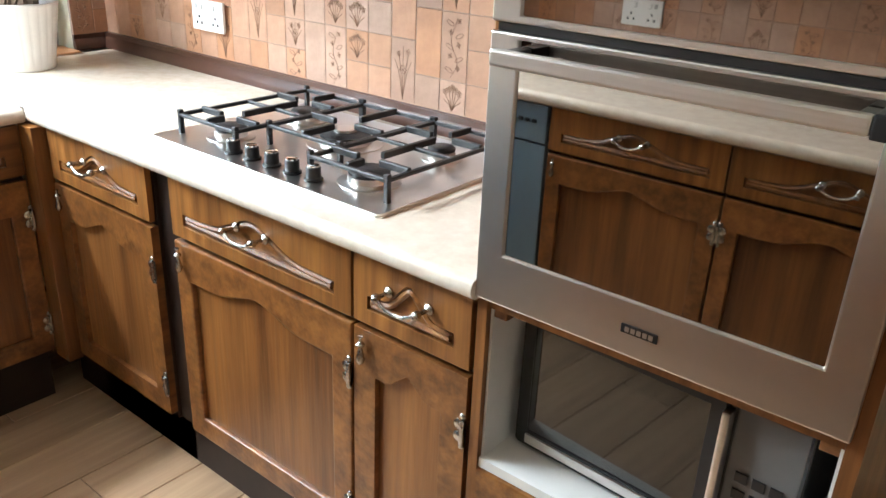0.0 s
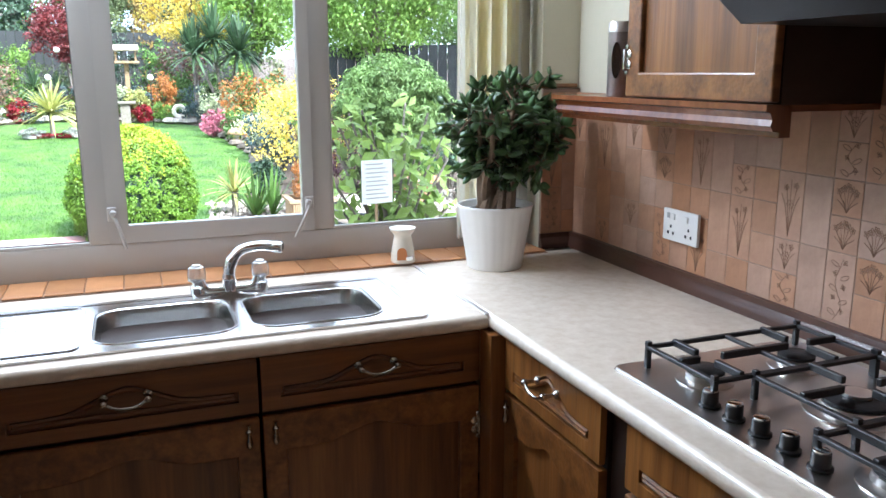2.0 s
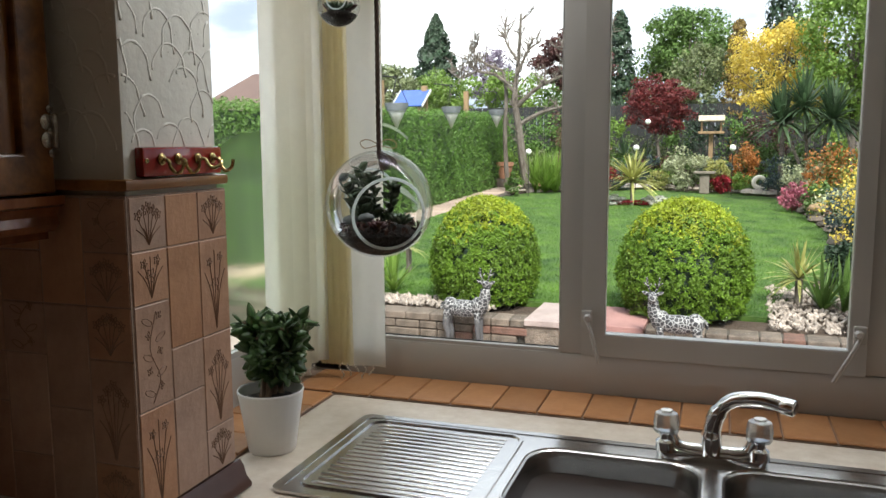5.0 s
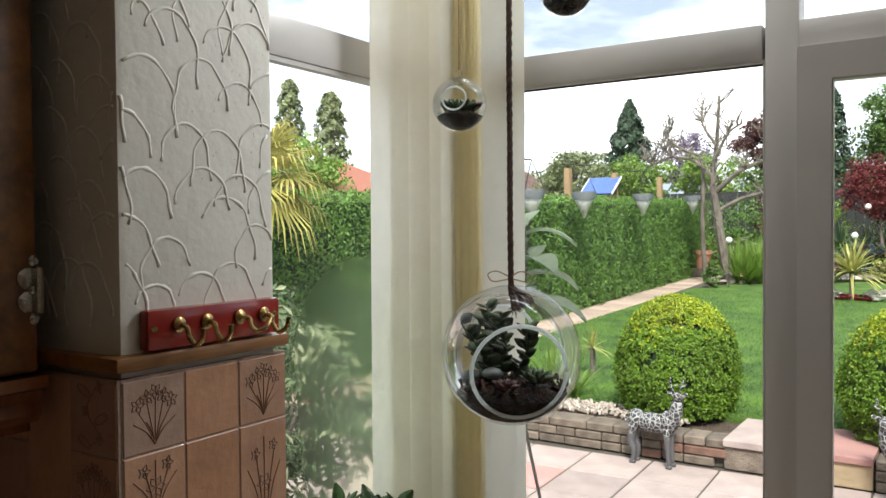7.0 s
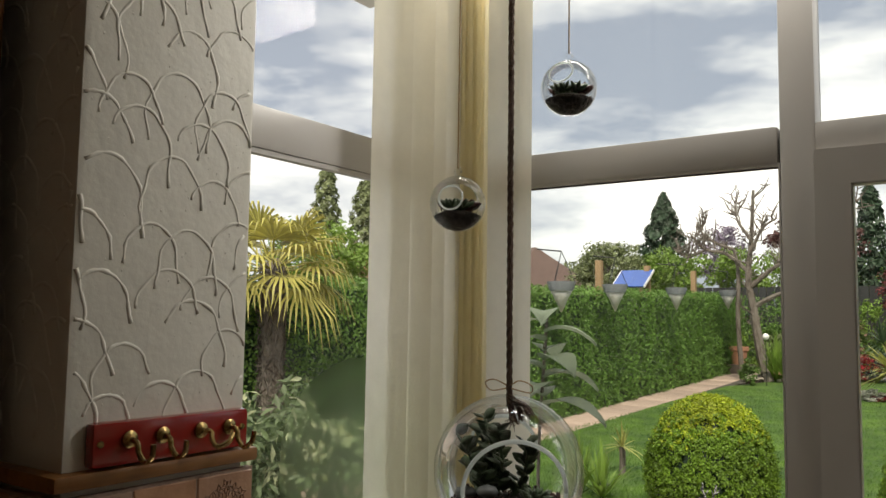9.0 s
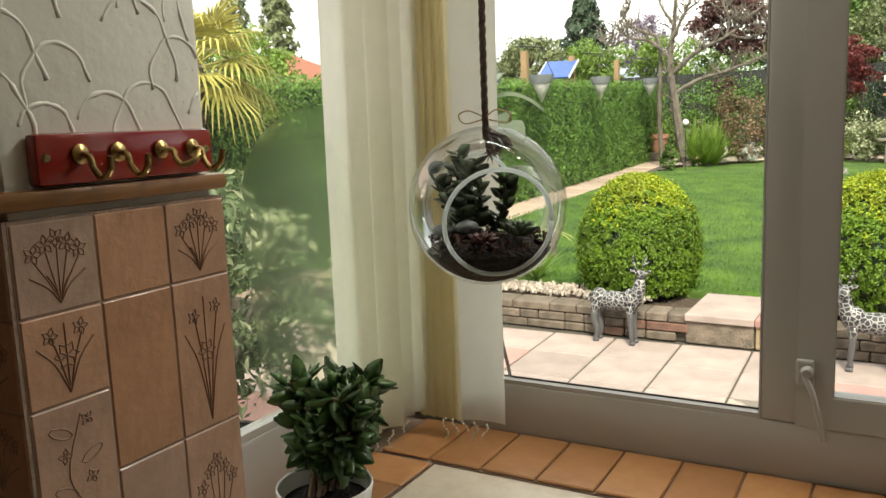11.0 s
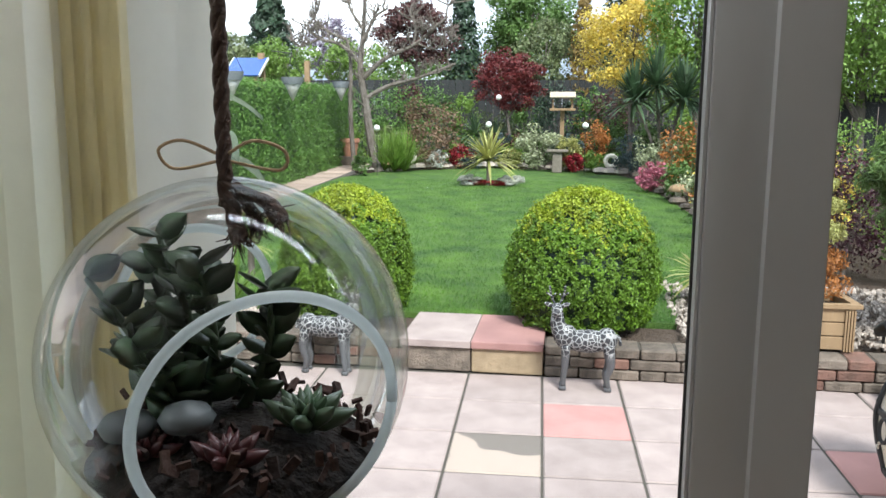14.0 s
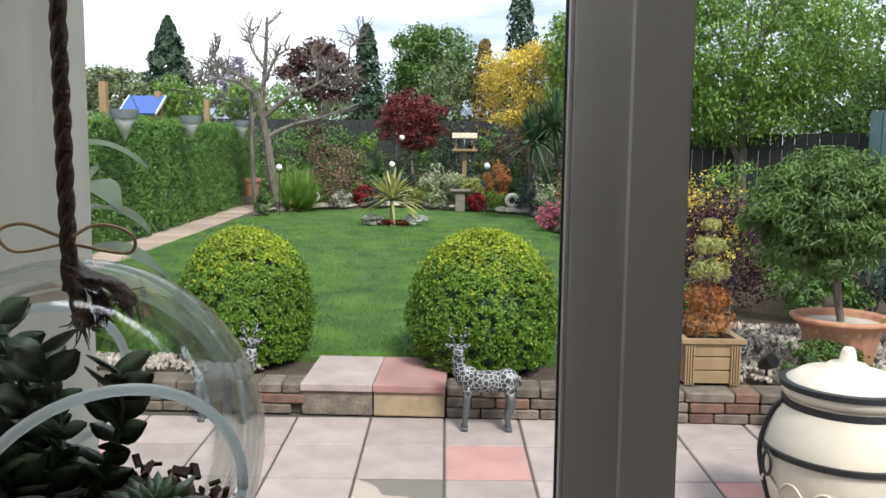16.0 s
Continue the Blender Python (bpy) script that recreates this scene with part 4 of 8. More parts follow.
# ---- hooks ----
rack = thing("hook_rack", (-1.957, -0.069, 1.444), 90, "glossy red wooden hook rack with brass hooks", "hook rack")
part("board", box(-0.094, 0.097, -0.016, 0, 0.001, 0.044, 0.005), RED_BOARD, rack, smooth=True)
for x, turn in ((-0.056, 0), (-0.018, 0), (0.030, 50), (0.068, 10)):
    b = lathe([(0.0085, 0), (0.0085, 0.003), (0.004, 0.006)], 12)
    bmesh.ops.transform(b, matrix=pose(x, -0.016, 0.026, 90), verts=b.verts)
    h = part("hook", b, BRASS, rack, "brass cup hook", True)
    b = tube([p for p in smooth_path([(0, 0, 0), (0, -0.012, -0.002), (0, -0.016, -0.012), (0.002, -0.024, -0.020), (0.002, -0.034, -0.014), (0.002, -0.036, -0.002)])], 0.0028, 8)
    bmesh.ops.transform(b, matrix=pose(x, -0.017, 0.026, 0, turn, turn * 0.6), verts=b.verts)
    part("hook_wire", b, BRASS, h, smooth=True)
for x in (-0.086, 0.088):
    b = lathe([(0.004, 0), (0.003, 0.002)], 10)
    bmesh.ops.transform(b, matrix=pose(x, -0.0155, 0.024, 90), verts=b.verts)
    part("screw", b, BRASS, rack)

# ---- blinds ----
def slat(parent, x, y, w, a, material, z0=0.955, bow=0.010):
    """A hanging vertical blind slat with a gentle bow, turned by a degrees."""
    b = bmesh.new()
    prev = None
    n = 8
    for i in range(n + 1):
        u = i / n - 0.5
        px, py = u * w, bow * (1 - 4 * u * u)
        col = [b.verts.new((x + px * math.cos(radians(a)) - py * math.sin(radians(a)) + 0.002 * math.sin(z * 2.1 + x * 40), y + px * math.sin(radians(a)) + py * math.cos(radians(a)), z)) for z in (z0, 1.3, 1.65, 2.0, 2.33)]
        if prev:
            for k in range(4):
                b.faces.new((prev[k], col[k], col[k + 1], prev[k + 1]))
        prev = col
    bmesh.ops.solidify(b, geom=b.faces[:], thickness=0.0012)
    return part("slat", b, material, parent, smooth=True)


def bead_chain(parent, pts):
    b = bmesh.new()
    for p in pts:
        add(b, lathe([(0.0008, -0.0025), (0.0025, 0), (0.0008, 0.0025)], 6, p))
    part("bead_chain", b, BEAD, parent, "plastic bead chain")


rng = np.random.default_rng(11)
blind = thing("vertical_blind", (0, 0, 0), 0, "white and cream vertical blind slats gathered in the window corner", "blind")
for x, y, w, a in ((-2.118, 0.500, 0.088, 74), (-2.110, 0.548, 0.088, 60), (-2.108, 0.600, 0.086, 78), (-2.105, 0.640, 0.086, 55)):
    slat(blind, x, y, w, a, BLIND_W)
for i in range(9):
    slat(blind, -2.102 + i * 0.0092, 0.675 + 0.003 * (i % 2), 0.026, 148, BLIND_Y, 0.945, 0.003)
slat(blind, -1.988, 0.690, 0.095, 8, BLIND_W, 0.94)
part("head_track", box(-2.16, -2.13, 0.06, 0.72, 2.33, 2.36), PVC, blind)
for k in range(8):
    x0, y0 = (-2.10 + 0.02 * k, 0.66) if k > 2 else (-2.10, 0.52 + 0.05 * k)
    bead_chain(blind, [(x0 + 0.006 * math.sin(i * 0.9 + k), y0 - 0.012, 0.955 - 0.0052 * i) for i in range(4 + (k * 3) % 5)])
blind2 = thing("vertical_blind", (0, 0, 0), 0, "cream vertical blind slats gathered beside the window", "blind")
for x, y, w, a, m in ((-0.392, 0.700, 0.075, 66, BLIND_W), (-0.372, 0.690, 0.085, 34, BLIND_W), (-0.345, 0.705, 0.088, 28, BLIND_Y), (-0.318, 0.692, 0.085, 40, BLIND_Y), (-0.292, 0.706, 0.088, 26, BLIND_Y),
                      (-0.266, 0.692, 0.085, 38, BLIND_Y), (-0.240, 0.706, 0.086, 28, BLIND_Y), (-0.214, 0.695, 0.080, 36, BLIND_Y), (-0.188, 0.708, 0.080, 30, BLIND_W), (-0.165, 0.700, 0.070, 40, BLIND_W)):
    slat(blind2, x, y, w, a, m, 0.95)

# ---- plants indoors ----
def plump_leaves(lb, rng, flat=1.0):
    """One mesh of plump oval leaves from places, directions and sizes."""
    tmpl, faces = [], []
    for i in range(5):
        u = i / 4
        w = 0.30 * math.sin(math.pi * min(1, 0.10 + 0.86 * u) ** 0.9) + 0.02
        tmpl += [(u - 0.5, -w, 0.03), (u - 0.5, 0, 0.09 * flat * math.sin(math.pi * u)), (u - 0.5, w, 0.03), (u - 0.5, 0, -0.07 * flat * math.sin(math.pi * u))]
    for i in range(4):
        for k in range(4):
            faces.append((i * 4 + k, i * 4 + (k + 1) % 4, i * 4 + 4 + (k + 1) % 4, i * 4 + 4 + k))
    faces += [(3, 2, 1, 0), (16, 17, 18, 19)]
    T = np.array(tmpl)
    vs, fs = [], []
    for q, e, sz in lb:
        e = np.array(e)
        u = np.cross(e, rng.normal(size=3))
        u /= np.linalg.norm(u) + 1e-9
        w = np.cross(e, u)
        vs.append((T[:, :1] * e + T[:, 1:2] * u + T[:, 2:] * w) * sz + np.array(q))
        o = 20 * (len(vs) - 1)
        fs += [tuple(o + k for k in f) for f in faces]
    me = bpy.data.meshes.new("leaves")
    me.from_pydata(np.concatenate(vs).tolist(), [], fs)
    return me


def jade_plant(at, pot_r, pot_h, height, spread, stems, leaf, label, seed, ribs=0.0):
    rng = np.random.default_rng(seed)
    pt = thing("plant_pot", at, 0, label[0], "pot", "white plant pots")
    part("pot", lathe([(pot_r * 0.70, 0), (pot_r * 0.72, 0.004), (pot_r * 0.97, pot_h - 0.012), (pot_r, pot_h - 0.004), (pot_r * 0.985, pot_h), (pot_r * 0.94, pot_h - 0.004), (pot_r * 0.90, pot_h - 0.03)], 72, (0, 0, 0), None, ribs, 24), POT_WHITE, pt, smooth=2)
    part("compost", lathe([(pot_r * 0.80, pot_h - 0.05), (pot_r * 0.90, pot_h - 0.024), (pot_r * 0.4, pot_h - 0.014), (0.003, pot_h - 0.012)], 24), SOIL, pt, smooth=2)
    jt = thing("jade_plant", (at[0], at[1], at[2] + pot_h - 0.02), 0, label[1], "plant")
    b = bmesh.new()
    lb = []
    for s in range(stems):
        a = rng.uniform(0, 2 * math.pi)
        out = spread * rng.uniform(0.25, 1.0)
        top = height * rng.uniform(0.62, 1.0) * (1 - 0.25 * out / spread)
        p0 = Vector((rng.uniform(-1, 1), rng.uniform(-1, 1), 0)) * pot_r * 0.35
        p3 = Vector((math.cos(a) * out, math.sin(a) * out, top))
        path = smooth_path([p0, p0 * 0.8 + Vector((p3.x * 0.25, p3.y * 0.25, top * 0.32)), Vector((p3.x * 0.65, p3.y * 0.65, top * 0.66)), p3], 5)
        r0 = 0.014 * height / 0.35
        tube(path, 0.01, 7, b, [r0 * (1 - 0.75 * i / (len(path) - 1)) for i in range(len(path))])
        for i in range(7, len(path)):
            for k in range(2):
                d = Vector((rng.normal(), rng.normal(), rng.normal() * 0.6 + 0.35)).normalized()
                tip = path[i] + d * rng.uniform(0.02, 0.06) * height / 0.3
                tube([path[i], (path[i] + tip) / 2 + Vector((0, 0, 0.004)), tip], 0.003, 5, b)
                for q in range(5):
                    e = (d + Vector((rng.normal(), rng.normal(), rng.normal())) * 0.9).normalized()
                    lb.append((tip + e * leaf * 0.55 - d * rng.uniform(0, 0.02), e, rng.uniform(0.7, 1.15) * leaf))
    part("branching_stem", b, JADE_STEM, jt, "thick brown stems", True)
    link("leaves", plump_leaves(lb, rng), JADE, jt, "fleshy dark green leaves", 2)


jade_plant((-0.37, 0.475, 0.9), 0.115, 0.195, 0.43, 0.235, 15, 0.047, ("large white ribbed ceramic plant pot on the worktop", "large bushy jade plant with dark fleshy leaves"), 3, 0.012)
jade_plant((-1.985, 0.225, 0.9), 0.064, 0.122, 0.17, 0.100, 8, 0.040, ("small white ceramic plant pot on the worktop", "small jade plant with glossy green leaves"), 8, 0.004)
warm = thing("oil_burner", (-0.625, 0.60, 0.908), 0, "small cream ceramic oil burner with an arched opening", "ornament")
b = lathe([(0.036, 0), (0.038, 0.005), (0.036, 0.03), (0.028, 0.075), (0.026, 0.085), (0.038, 0.100), (0.041, 0.108), (0.037, 0.106), (0.010, 0.098)], 28)
part("body", b, CERAMIC, warm, smooth=2)
part("opening", plate([(-0.015, 0.012), (0.015, 0.012)] + [(0.015 * math.cos(radians(a)), 0.034 + 0.016 * math.sin(radians(a))) for a in range(0, 181, 20)], [], 0.006), FLAME, warm, "warm brown opening").matrix_local = Matrix.Rotation(radians(-22), 4, "Z") @ pose(0, -0.0335, 0, 84)
part("tea_light", lathe([(0.012, 0), (0.012, 0.010), (0.010, 0.011)], 16, (0.008, -0.034, 0.012)), CHROME, warm, "silver tea light")

# ---- hanging globes ----
def globe(at, r, face, open_r, big, label, seed):
    rng = np.random.default_rng(seed)
    t = thing("glass_terrarium", at, 0, label, "terrarium", "hanging glass globes")
    f = Vector(face).normalized()
    q = f.to_track_quat("Z", "Y").to_matrix().to_4x4()
    cut = math.asin(open_r / r)
    b = bmesh.new()
    prof = []
    back = math.pi - (cut * 0.72 if big else 0.02)
    for i in range(33):
        a = cut + (back - cut) * i / 32
        prof.append((r * math.sin(a), r * math.cos(a)))
    seg, prev = 64, None
    for rr, z in prof:
        ring = [b.verts.new(q @ Vector((rr * math.cos(2 * math.pi * k / seg), rr * math.sin(2 * math.pi * k / seg), z))) for k in range(seg)]
        if prev:
            for k in range(seg):
                b.faces.new((prev[k], prev[(k + 1) % seg], ring[(k + 1) % seg], ring[k]))
        prev = ring
    g = part("globe", b, GLOBE_GLASS, t, "clear blown glass", 2)
    g.visible_shadow = False
    for rr, z in ((prof[0], prof[-1]) if big else (prof[0],)):
        part("rim", tube([q @ Vector((rr * math.cos(2 * math.pi * k / 48), rr * math.sin(2 * math.pi * k / 48), z)) for k in range(49)], 0.0030 * r / 0.12 + 0.0004, 8), RIM_GLASS, g, "thick polished rim", 2)
    # compost bed in the bottom of the bowl
    lvl = (-0.40 if big else -0.30) * r
    bed = [(0.002, -0.965 * r)] + [(math.sqrt(max(0, (0.965 * r) ** 2 - z * z)), z) for z in np.linspace(-0.95 * r, lvl - 0.15 * r, 8)] + [(0.55 * r, lvl), (0.2 * r, lvl + 0.06 * r), (0.002, lvl + 0.07 * r)]
    part("compost", lathe(bed, 32), SOIL, t, "dark compost", 2)
    b = bmesh.new()
    for i in range(260 if big else 40):
        a, d = rng.uniform(0, 6.28), r * 0.8 * math.sqrt(rng.uniform())
        s = r * rng.uniform(0.02, 0.055)
        add(b, box(-s, s, -s * 0.5, s * 0.5, -s * 0.25, s * 0.25), Matrix.Translation((d * math.cos(a), d * math.sin(a), lvl + r * rng.uniform(-0.12, 0.08))) @ Euler(rng.uniform(0, 6, 3)).to_matrix().to_4x4())
    part("bark_mulch", b, BARK_CHIP, t, "brown bark chips")
    # succulents
    def rosette(c, s, n, m, nm):
        ros = part(nm, lathe([(s * 0.16, -0.004), (s * 0.12, s * 0.15), (s * 0.02, s * 0.25)], 8, c), m, t, smooth=2)
        for i in range(n):
            b = bmesh.new()
            a, e = i * 2.4, radians(12 + 65 * i / n)
            L = s * (1.0 - 0.55 * i / n)
            d = Vector((math.cos(a) * math.cos(e), math.sin(a) * math.cos(e), math.sin(e)))
            tube([c, c + d * L * 0.35, c + d * L * 0.7 + Vector((0, 0, 0.06 * L)), c + d * L + Vector((0, 0, 0.14 * L))], 0.01, 6, b, [L * 0.10, L * 0.20, L * 0.17, L * 0.02])
            part("leaf", b, m, ros, smooth=2)
    if big:
        for (bx, tx, ty, hgt) in ((-0.030, -0.050, 0.010, 0.120), (-0.045, -0.088, -0.012, 0.095), (-0.02, -0.015, -0.010, 0.105), (-0.040, -0.068, 0.030, 0.105), (0.0, 0.020, 0.020, 0.085), (-0.03, -0.040, -0.045, 0.060)):
            b = bmesh.new()
            base, tip = Vector((bx, ty * 0.4, lvl)), Vector((tx, ty, lvl + hgt))
            pth = smooth_path([base, (base + tip) / 2 + Vector((0.008, 0.004, 0)), tip], 6)
            tube(pth, 0.0035, 6, b, [0.0045 - 0.0025 * k / (len(pth) - 1) for k in range(len(pth))])
            st = part("succulent_stem", b, SUCCULENT, t, "dark green branching succulent", 2)
            lb = []
            for k in range(2, len(pth)):
                for s in (0, 1):
                    a = 1.57 * k + math.pi * s + rng.uniform(-0.4, 0.4)
                    dd = Vector((math.cos(a), math.sin(a), rng.uniform(0.25, 0.9))).normalized()
                    L = rng.uniform(0.019, 0.031)
                    q = pth[k] + dd * L * 0.5
                    if (pth[k] + dd * L).length < r * 0.94:
                        lb.append((q, dd, L))
            if lb:
                link("succulent_leaves", plump_leaves(lb, rng, 0.9), SUCCULENT, st, "pointed fleshy leaves", 2)
        rosette(Vector((0.055, -0.02, lvl + 0.01)), 0.032, 22, SUCCULENT, "rosette")
        rosette(Vector((0.02, -0.06, lvl + 0.0)), 0.026, 18, RED_ROSETTE, "rosette")
        rosette(Vector((-0.03, -0.055, lvl + 0.0)), 0.022, 16, RED_ROSETTE, "rosette")
        for p in ((-0.01, -0.045, lvl + 0.02), (-0.045, -0.05, lvl + 0.015)):
            part("pebble", lathe([(0.002, -0.010), (0.014, -0.006), (0.017, 0), (0.013, 0.006), (0.002, 0.010)], 14, p), mat("grey_pebble", (0.10, 0.11, 0.11), 0.5), t, "smooth grey pebble", 2)
    else:
        for i in range(9):
            a = i * 2.4
            rosette(Vector((0.45 * r * math.cos(a), 0.45 * r * math.sin(a), lvl + 0.12 * r)), 0.5 * r, 12, RED_ROSETTE if i % 4 == 0 else SUCCULENT, "rosette")
        part("loop", tube([Vector((0.006 * math.cos(a), 0, r + 0.006 + 0.007 * math.sin(a))) for a in np.linspace(0, 6.3, 13)], 0.0016, 6), GLOBE_GLASS, t, "glass hanging loop", 2)
    top = 2.42 - at[2]
    if big:
        b = bmesh.new()
        for ph in (0, 2.094, 4.189):
            tube([(0.0024 * math.cos(ph + z * 130), 0.0024 * math.sin(ph + z * 130), z) for z in np.linspace(r * 0.84, top, 420)], 0.0029, 5, b)
        part("rope", b, ROPE, t, "twisted brown rope", 2)
        b = bmesh.new()
        for ex, ey, ez, w in ((0.010, -0.004, 0.66, 0.0042), (0.034, 0.004, 0.76, 0.0044), (0.018, 0.006, 0.72, 0.0036)):
            pth = smooth_path([(0, 0, r * 1.0), (ex * 0.25, ey * 0.4, r * 0.93), (ex * 0.75, ey, r * (ez + 0.10)), (ex, ey, r * ez)], 8)
            for ph in (0, 2.1, 4.2):
                tube([p + Vector((math.cos(ph + k * 0.5), math.sin(ph + k * 0.5), 0)) * w * 0.6 for k, p in enumerate(pth)], 0.003, 6, b, [w * (0.5 + 0.45 * k / len(pth)) for k in range(len(pth))])
            for k in range(26):
                d = Vector((rng.normal(ex * 8, 0.5), rng.normal(0, 0.5), rng.normal(-0.7, 0.4))).normalized()
                p = pth[-1 - int(rng.integers(0, 6))] + Vector(rng.normal(0, w * 0.5, 3))
                tube([p, p + d * 0.006 + Vector(rng.normal(0, 0.001, 3)), p + d * rng.uniform(0.008, 0.016)], 0.0005, 4, b, [0.0008, 0.0006, 0.0003])
        part("frayed_knot", b, ROPE, t, "frayed rope knot", 2)
        b = bmesh.new()
        for s in (-1, 1):
            tube(smooth_path([(0, 0, r + 0.012), (s * 0.022, -0.008, r + 0.022), (s * 0.040, -0.004, r + 0.016), (s * 0.034, 0.004, r + 0.004), (0, 0, r + 0.010)]), 0.0011, 5, b)
        part("bow", b, TWINE, t, "raffia bow", 2)
    else:
        part("string", tube([(0, 0, r + 0.012), (0.001, 0, (r + top) / 2), (0, 0, top)], 0.0011, 6), TWINE, t, "thin twine")


globe((-1.855, 0.470, 1.365), 0.1135, (0.575, -0.80, -0.17), 0.073, True, "large hanging glass globe terrarium with succulents on brown rope", 21)
globe((-1.906, 0.398, 1.766), 0.0425, (0.3, -0.9, 0.1), 0.018, False, "small hanging glass globe with dark succulents", 22)
globe((-1.762, 0.484, 1.944), 0.0425, (0.1, -0.9, 0.4), 0.018, False, "small hanging glass globe with red and green succulents", 23)

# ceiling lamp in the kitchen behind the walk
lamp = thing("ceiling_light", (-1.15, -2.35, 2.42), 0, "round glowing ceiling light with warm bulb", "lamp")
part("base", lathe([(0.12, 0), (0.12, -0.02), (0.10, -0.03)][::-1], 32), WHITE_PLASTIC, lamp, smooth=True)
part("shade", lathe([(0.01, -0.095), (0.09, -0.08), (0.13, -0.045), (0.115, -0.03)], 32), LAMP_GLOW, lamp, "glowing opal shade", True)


# ---- garden ----
indoors = set(bpy.data.objects)
GZ, PZ = 0.05, -0.15
GRASS = mat("lawn", (0.120, 0.225, 0.028), 0.9, scale=2.4, color2=(0.035, 0.090, 0.014), bump=0.9, bscale=140, bdist=0.03, detail=12)
BLADE = mat("grass_blade", (0.120, 0.245, 0.028), 0.7, color2=(0.030, 0.085, 0.014), scale=2.4, bump=0, island=0.3, trans=0.3)
SLAB = mat("buff_paving_slab", (0.40, 0.325, 0.30), 0.85, scale=4.5, color2=(0.27, 0.215, 0.20), bump=0.35, bscale=90, random_per="s", island=0.12, detail=12)
SLAB_PINK = mat("pink_paving_slab", (0.46, 0.25, 0.225), 0.85, scale=3.5, color2=(0.34, 0.18, 0.165), bump=0.35, bscale=90, random_per="s")
SLAB_JOINT = mat("paving_joint", (0.09, 0.08, 0.065), 0.95, scale=30, bump=0.5)
WALL_STONE = mat("weathered_walling_stone", (0.22, 0.175, 0.14), 0.9, scale=9, color2=(0.085, 0.07, 0.055), bump=0.8, bscale=60, bdist=0.015, random_per="s")
WALL_RED = mat("red_walling_stone", (0.20, 0.105, 0.08), 0.9, scale=9, color2=(0.10, 0.06, 0.045), bump=0.8, bscale=60, bdist=0.015, random_per="s")
GRAVEL = mat("gravel", (0.42, 0.36, 0.31), 0.9, scale=30, bump=0.3, island=0.4)
EARTH = mat("border_earth", (0.10, 0.07, 0.05), 0.95, scale=8, bump=0.9, bscale=40, bdist=0.05)
PATH_MAT = mat("garden_path", (0.44, 0.335, 0.27), 0.9, scale=3, color2=(0.33, 0.25, 0.20), bump=0.4, random_per="p")
BARK = mat("tree_bark", (0.21, 0.185, 0.16), 0.95, scale=14, color2=(0.09, 0.07, 0.055), bump=0.8, stretch=(1, 1, 0.3), bdist=0.03)
FENCE = mat("dark_fence_boards", (0.026, 0.028, 0.028), 0.8, scale=6, bump=0.3, stretch=(1, 1, 0.2), random_per="f")
FENCE_TEAL = mat("teal_fence_panel", (0.16, 0.24, 0.25), 0.8, scale=5, bump=0.2, random_per="f")
FENCE_WOOD = mat("weathered_timber", (0.33, 0.22, 0.12), 0.85, scale=8, bump=0.3, stretch=(1, 1, 0.2))
TERRACOTTA = mat("terracotta_pot", (0.50, 0.235, 0.135), 0.8, scale=7, color2=(0.40, 0.20, 0.13), bump=0.2)
TANDOOR_M = mat("cream_fired_clay", (0.70, 0.61, 0.50), 0.6, scale=8, vary=0.08, bump=0.12)
SLATE = mat("dark_square_planter", (0.022, 0.022, 0.025), 0.6, vary=0.1, bump=0.1)
BLUE = mat("tilted_roof", (0.06, 0.13, 0.42), 0.35, bump=0.02)
ROOF = mat("red_roof_tiles", (0.33, 0.13, 0.085), 0.9, scale=3, bump=0.4, stretch=(1, 1, 6))
BRICK = mat("house_brick", (0.33, 0.20, 0.15), 0.9, scale=4, bump=0.3)
DEER_BODY = bpy.data.materials.new("spotted_painted_metal")
DEER_BODY.use_nodes = True
n, l = DEER_BODY.node_tree.nodes, DEER_BODY.node_tree.links
vo, ra, tc = n.new("ShaderNodeTexVoronoi"), n.new("ShaderNodeValToRGB"), n.new("ShaderNodeTexCoord")
vo.feature = "DISTANCE_TO_EDGE"
vo.inputs["Scale"].default_value = 34
sz, sr, mx = n.new("ShaderNodeSeparateXYZ"), n.new("ShaderNodeMapRange"), n.new("ShaderNodeMix")
mx.data_type = "RGBA"
sr.inputs["From Min"].default_value, sr.inputs["From Max"].default_value = 0.19, 0.23
ra.color_ramp.elements[0].position, ra.color_ramp.elements[0].color = 0.045, (0.34, 0.34, 0.335, 1)
ra.color_ramp.elements[1].position, ra.color_ramp.elements[1].color = 0.10, (0.03, 0.03, 0.035, 1)
l.new(tc.outputs["Object"], vo.inputs["Vector"])
l.new(tc.outputs["Object"], sz.inputs["Vector"])
l.new(sz.outputs["Z"], sr.inputs["Value"])
l.new(vo.outputs["Distance"], ra.inputs["Fac"])
l.new(sr.outputs["Result"], mx.inputs["Factor"])
mx.inputs[6].default_value = (0.085, 0.085, 0.09, 1)
l.new(ra.outputs["Color"], mx.inputs[7])
l.new(mx.outputs[2], n["Principled BSDF"].inputs["Base Color"])
n["Principled BSDF"].inputs["Roughness"].default_value = 0.5


def leafmat(name, c, v=0.3, trans=0.25, rough=0.55):
    return mat(name, c, rough, scale=3.4, color2=tuple(k * 0.48 for k in c), bump=0, island=v, trans=trans)


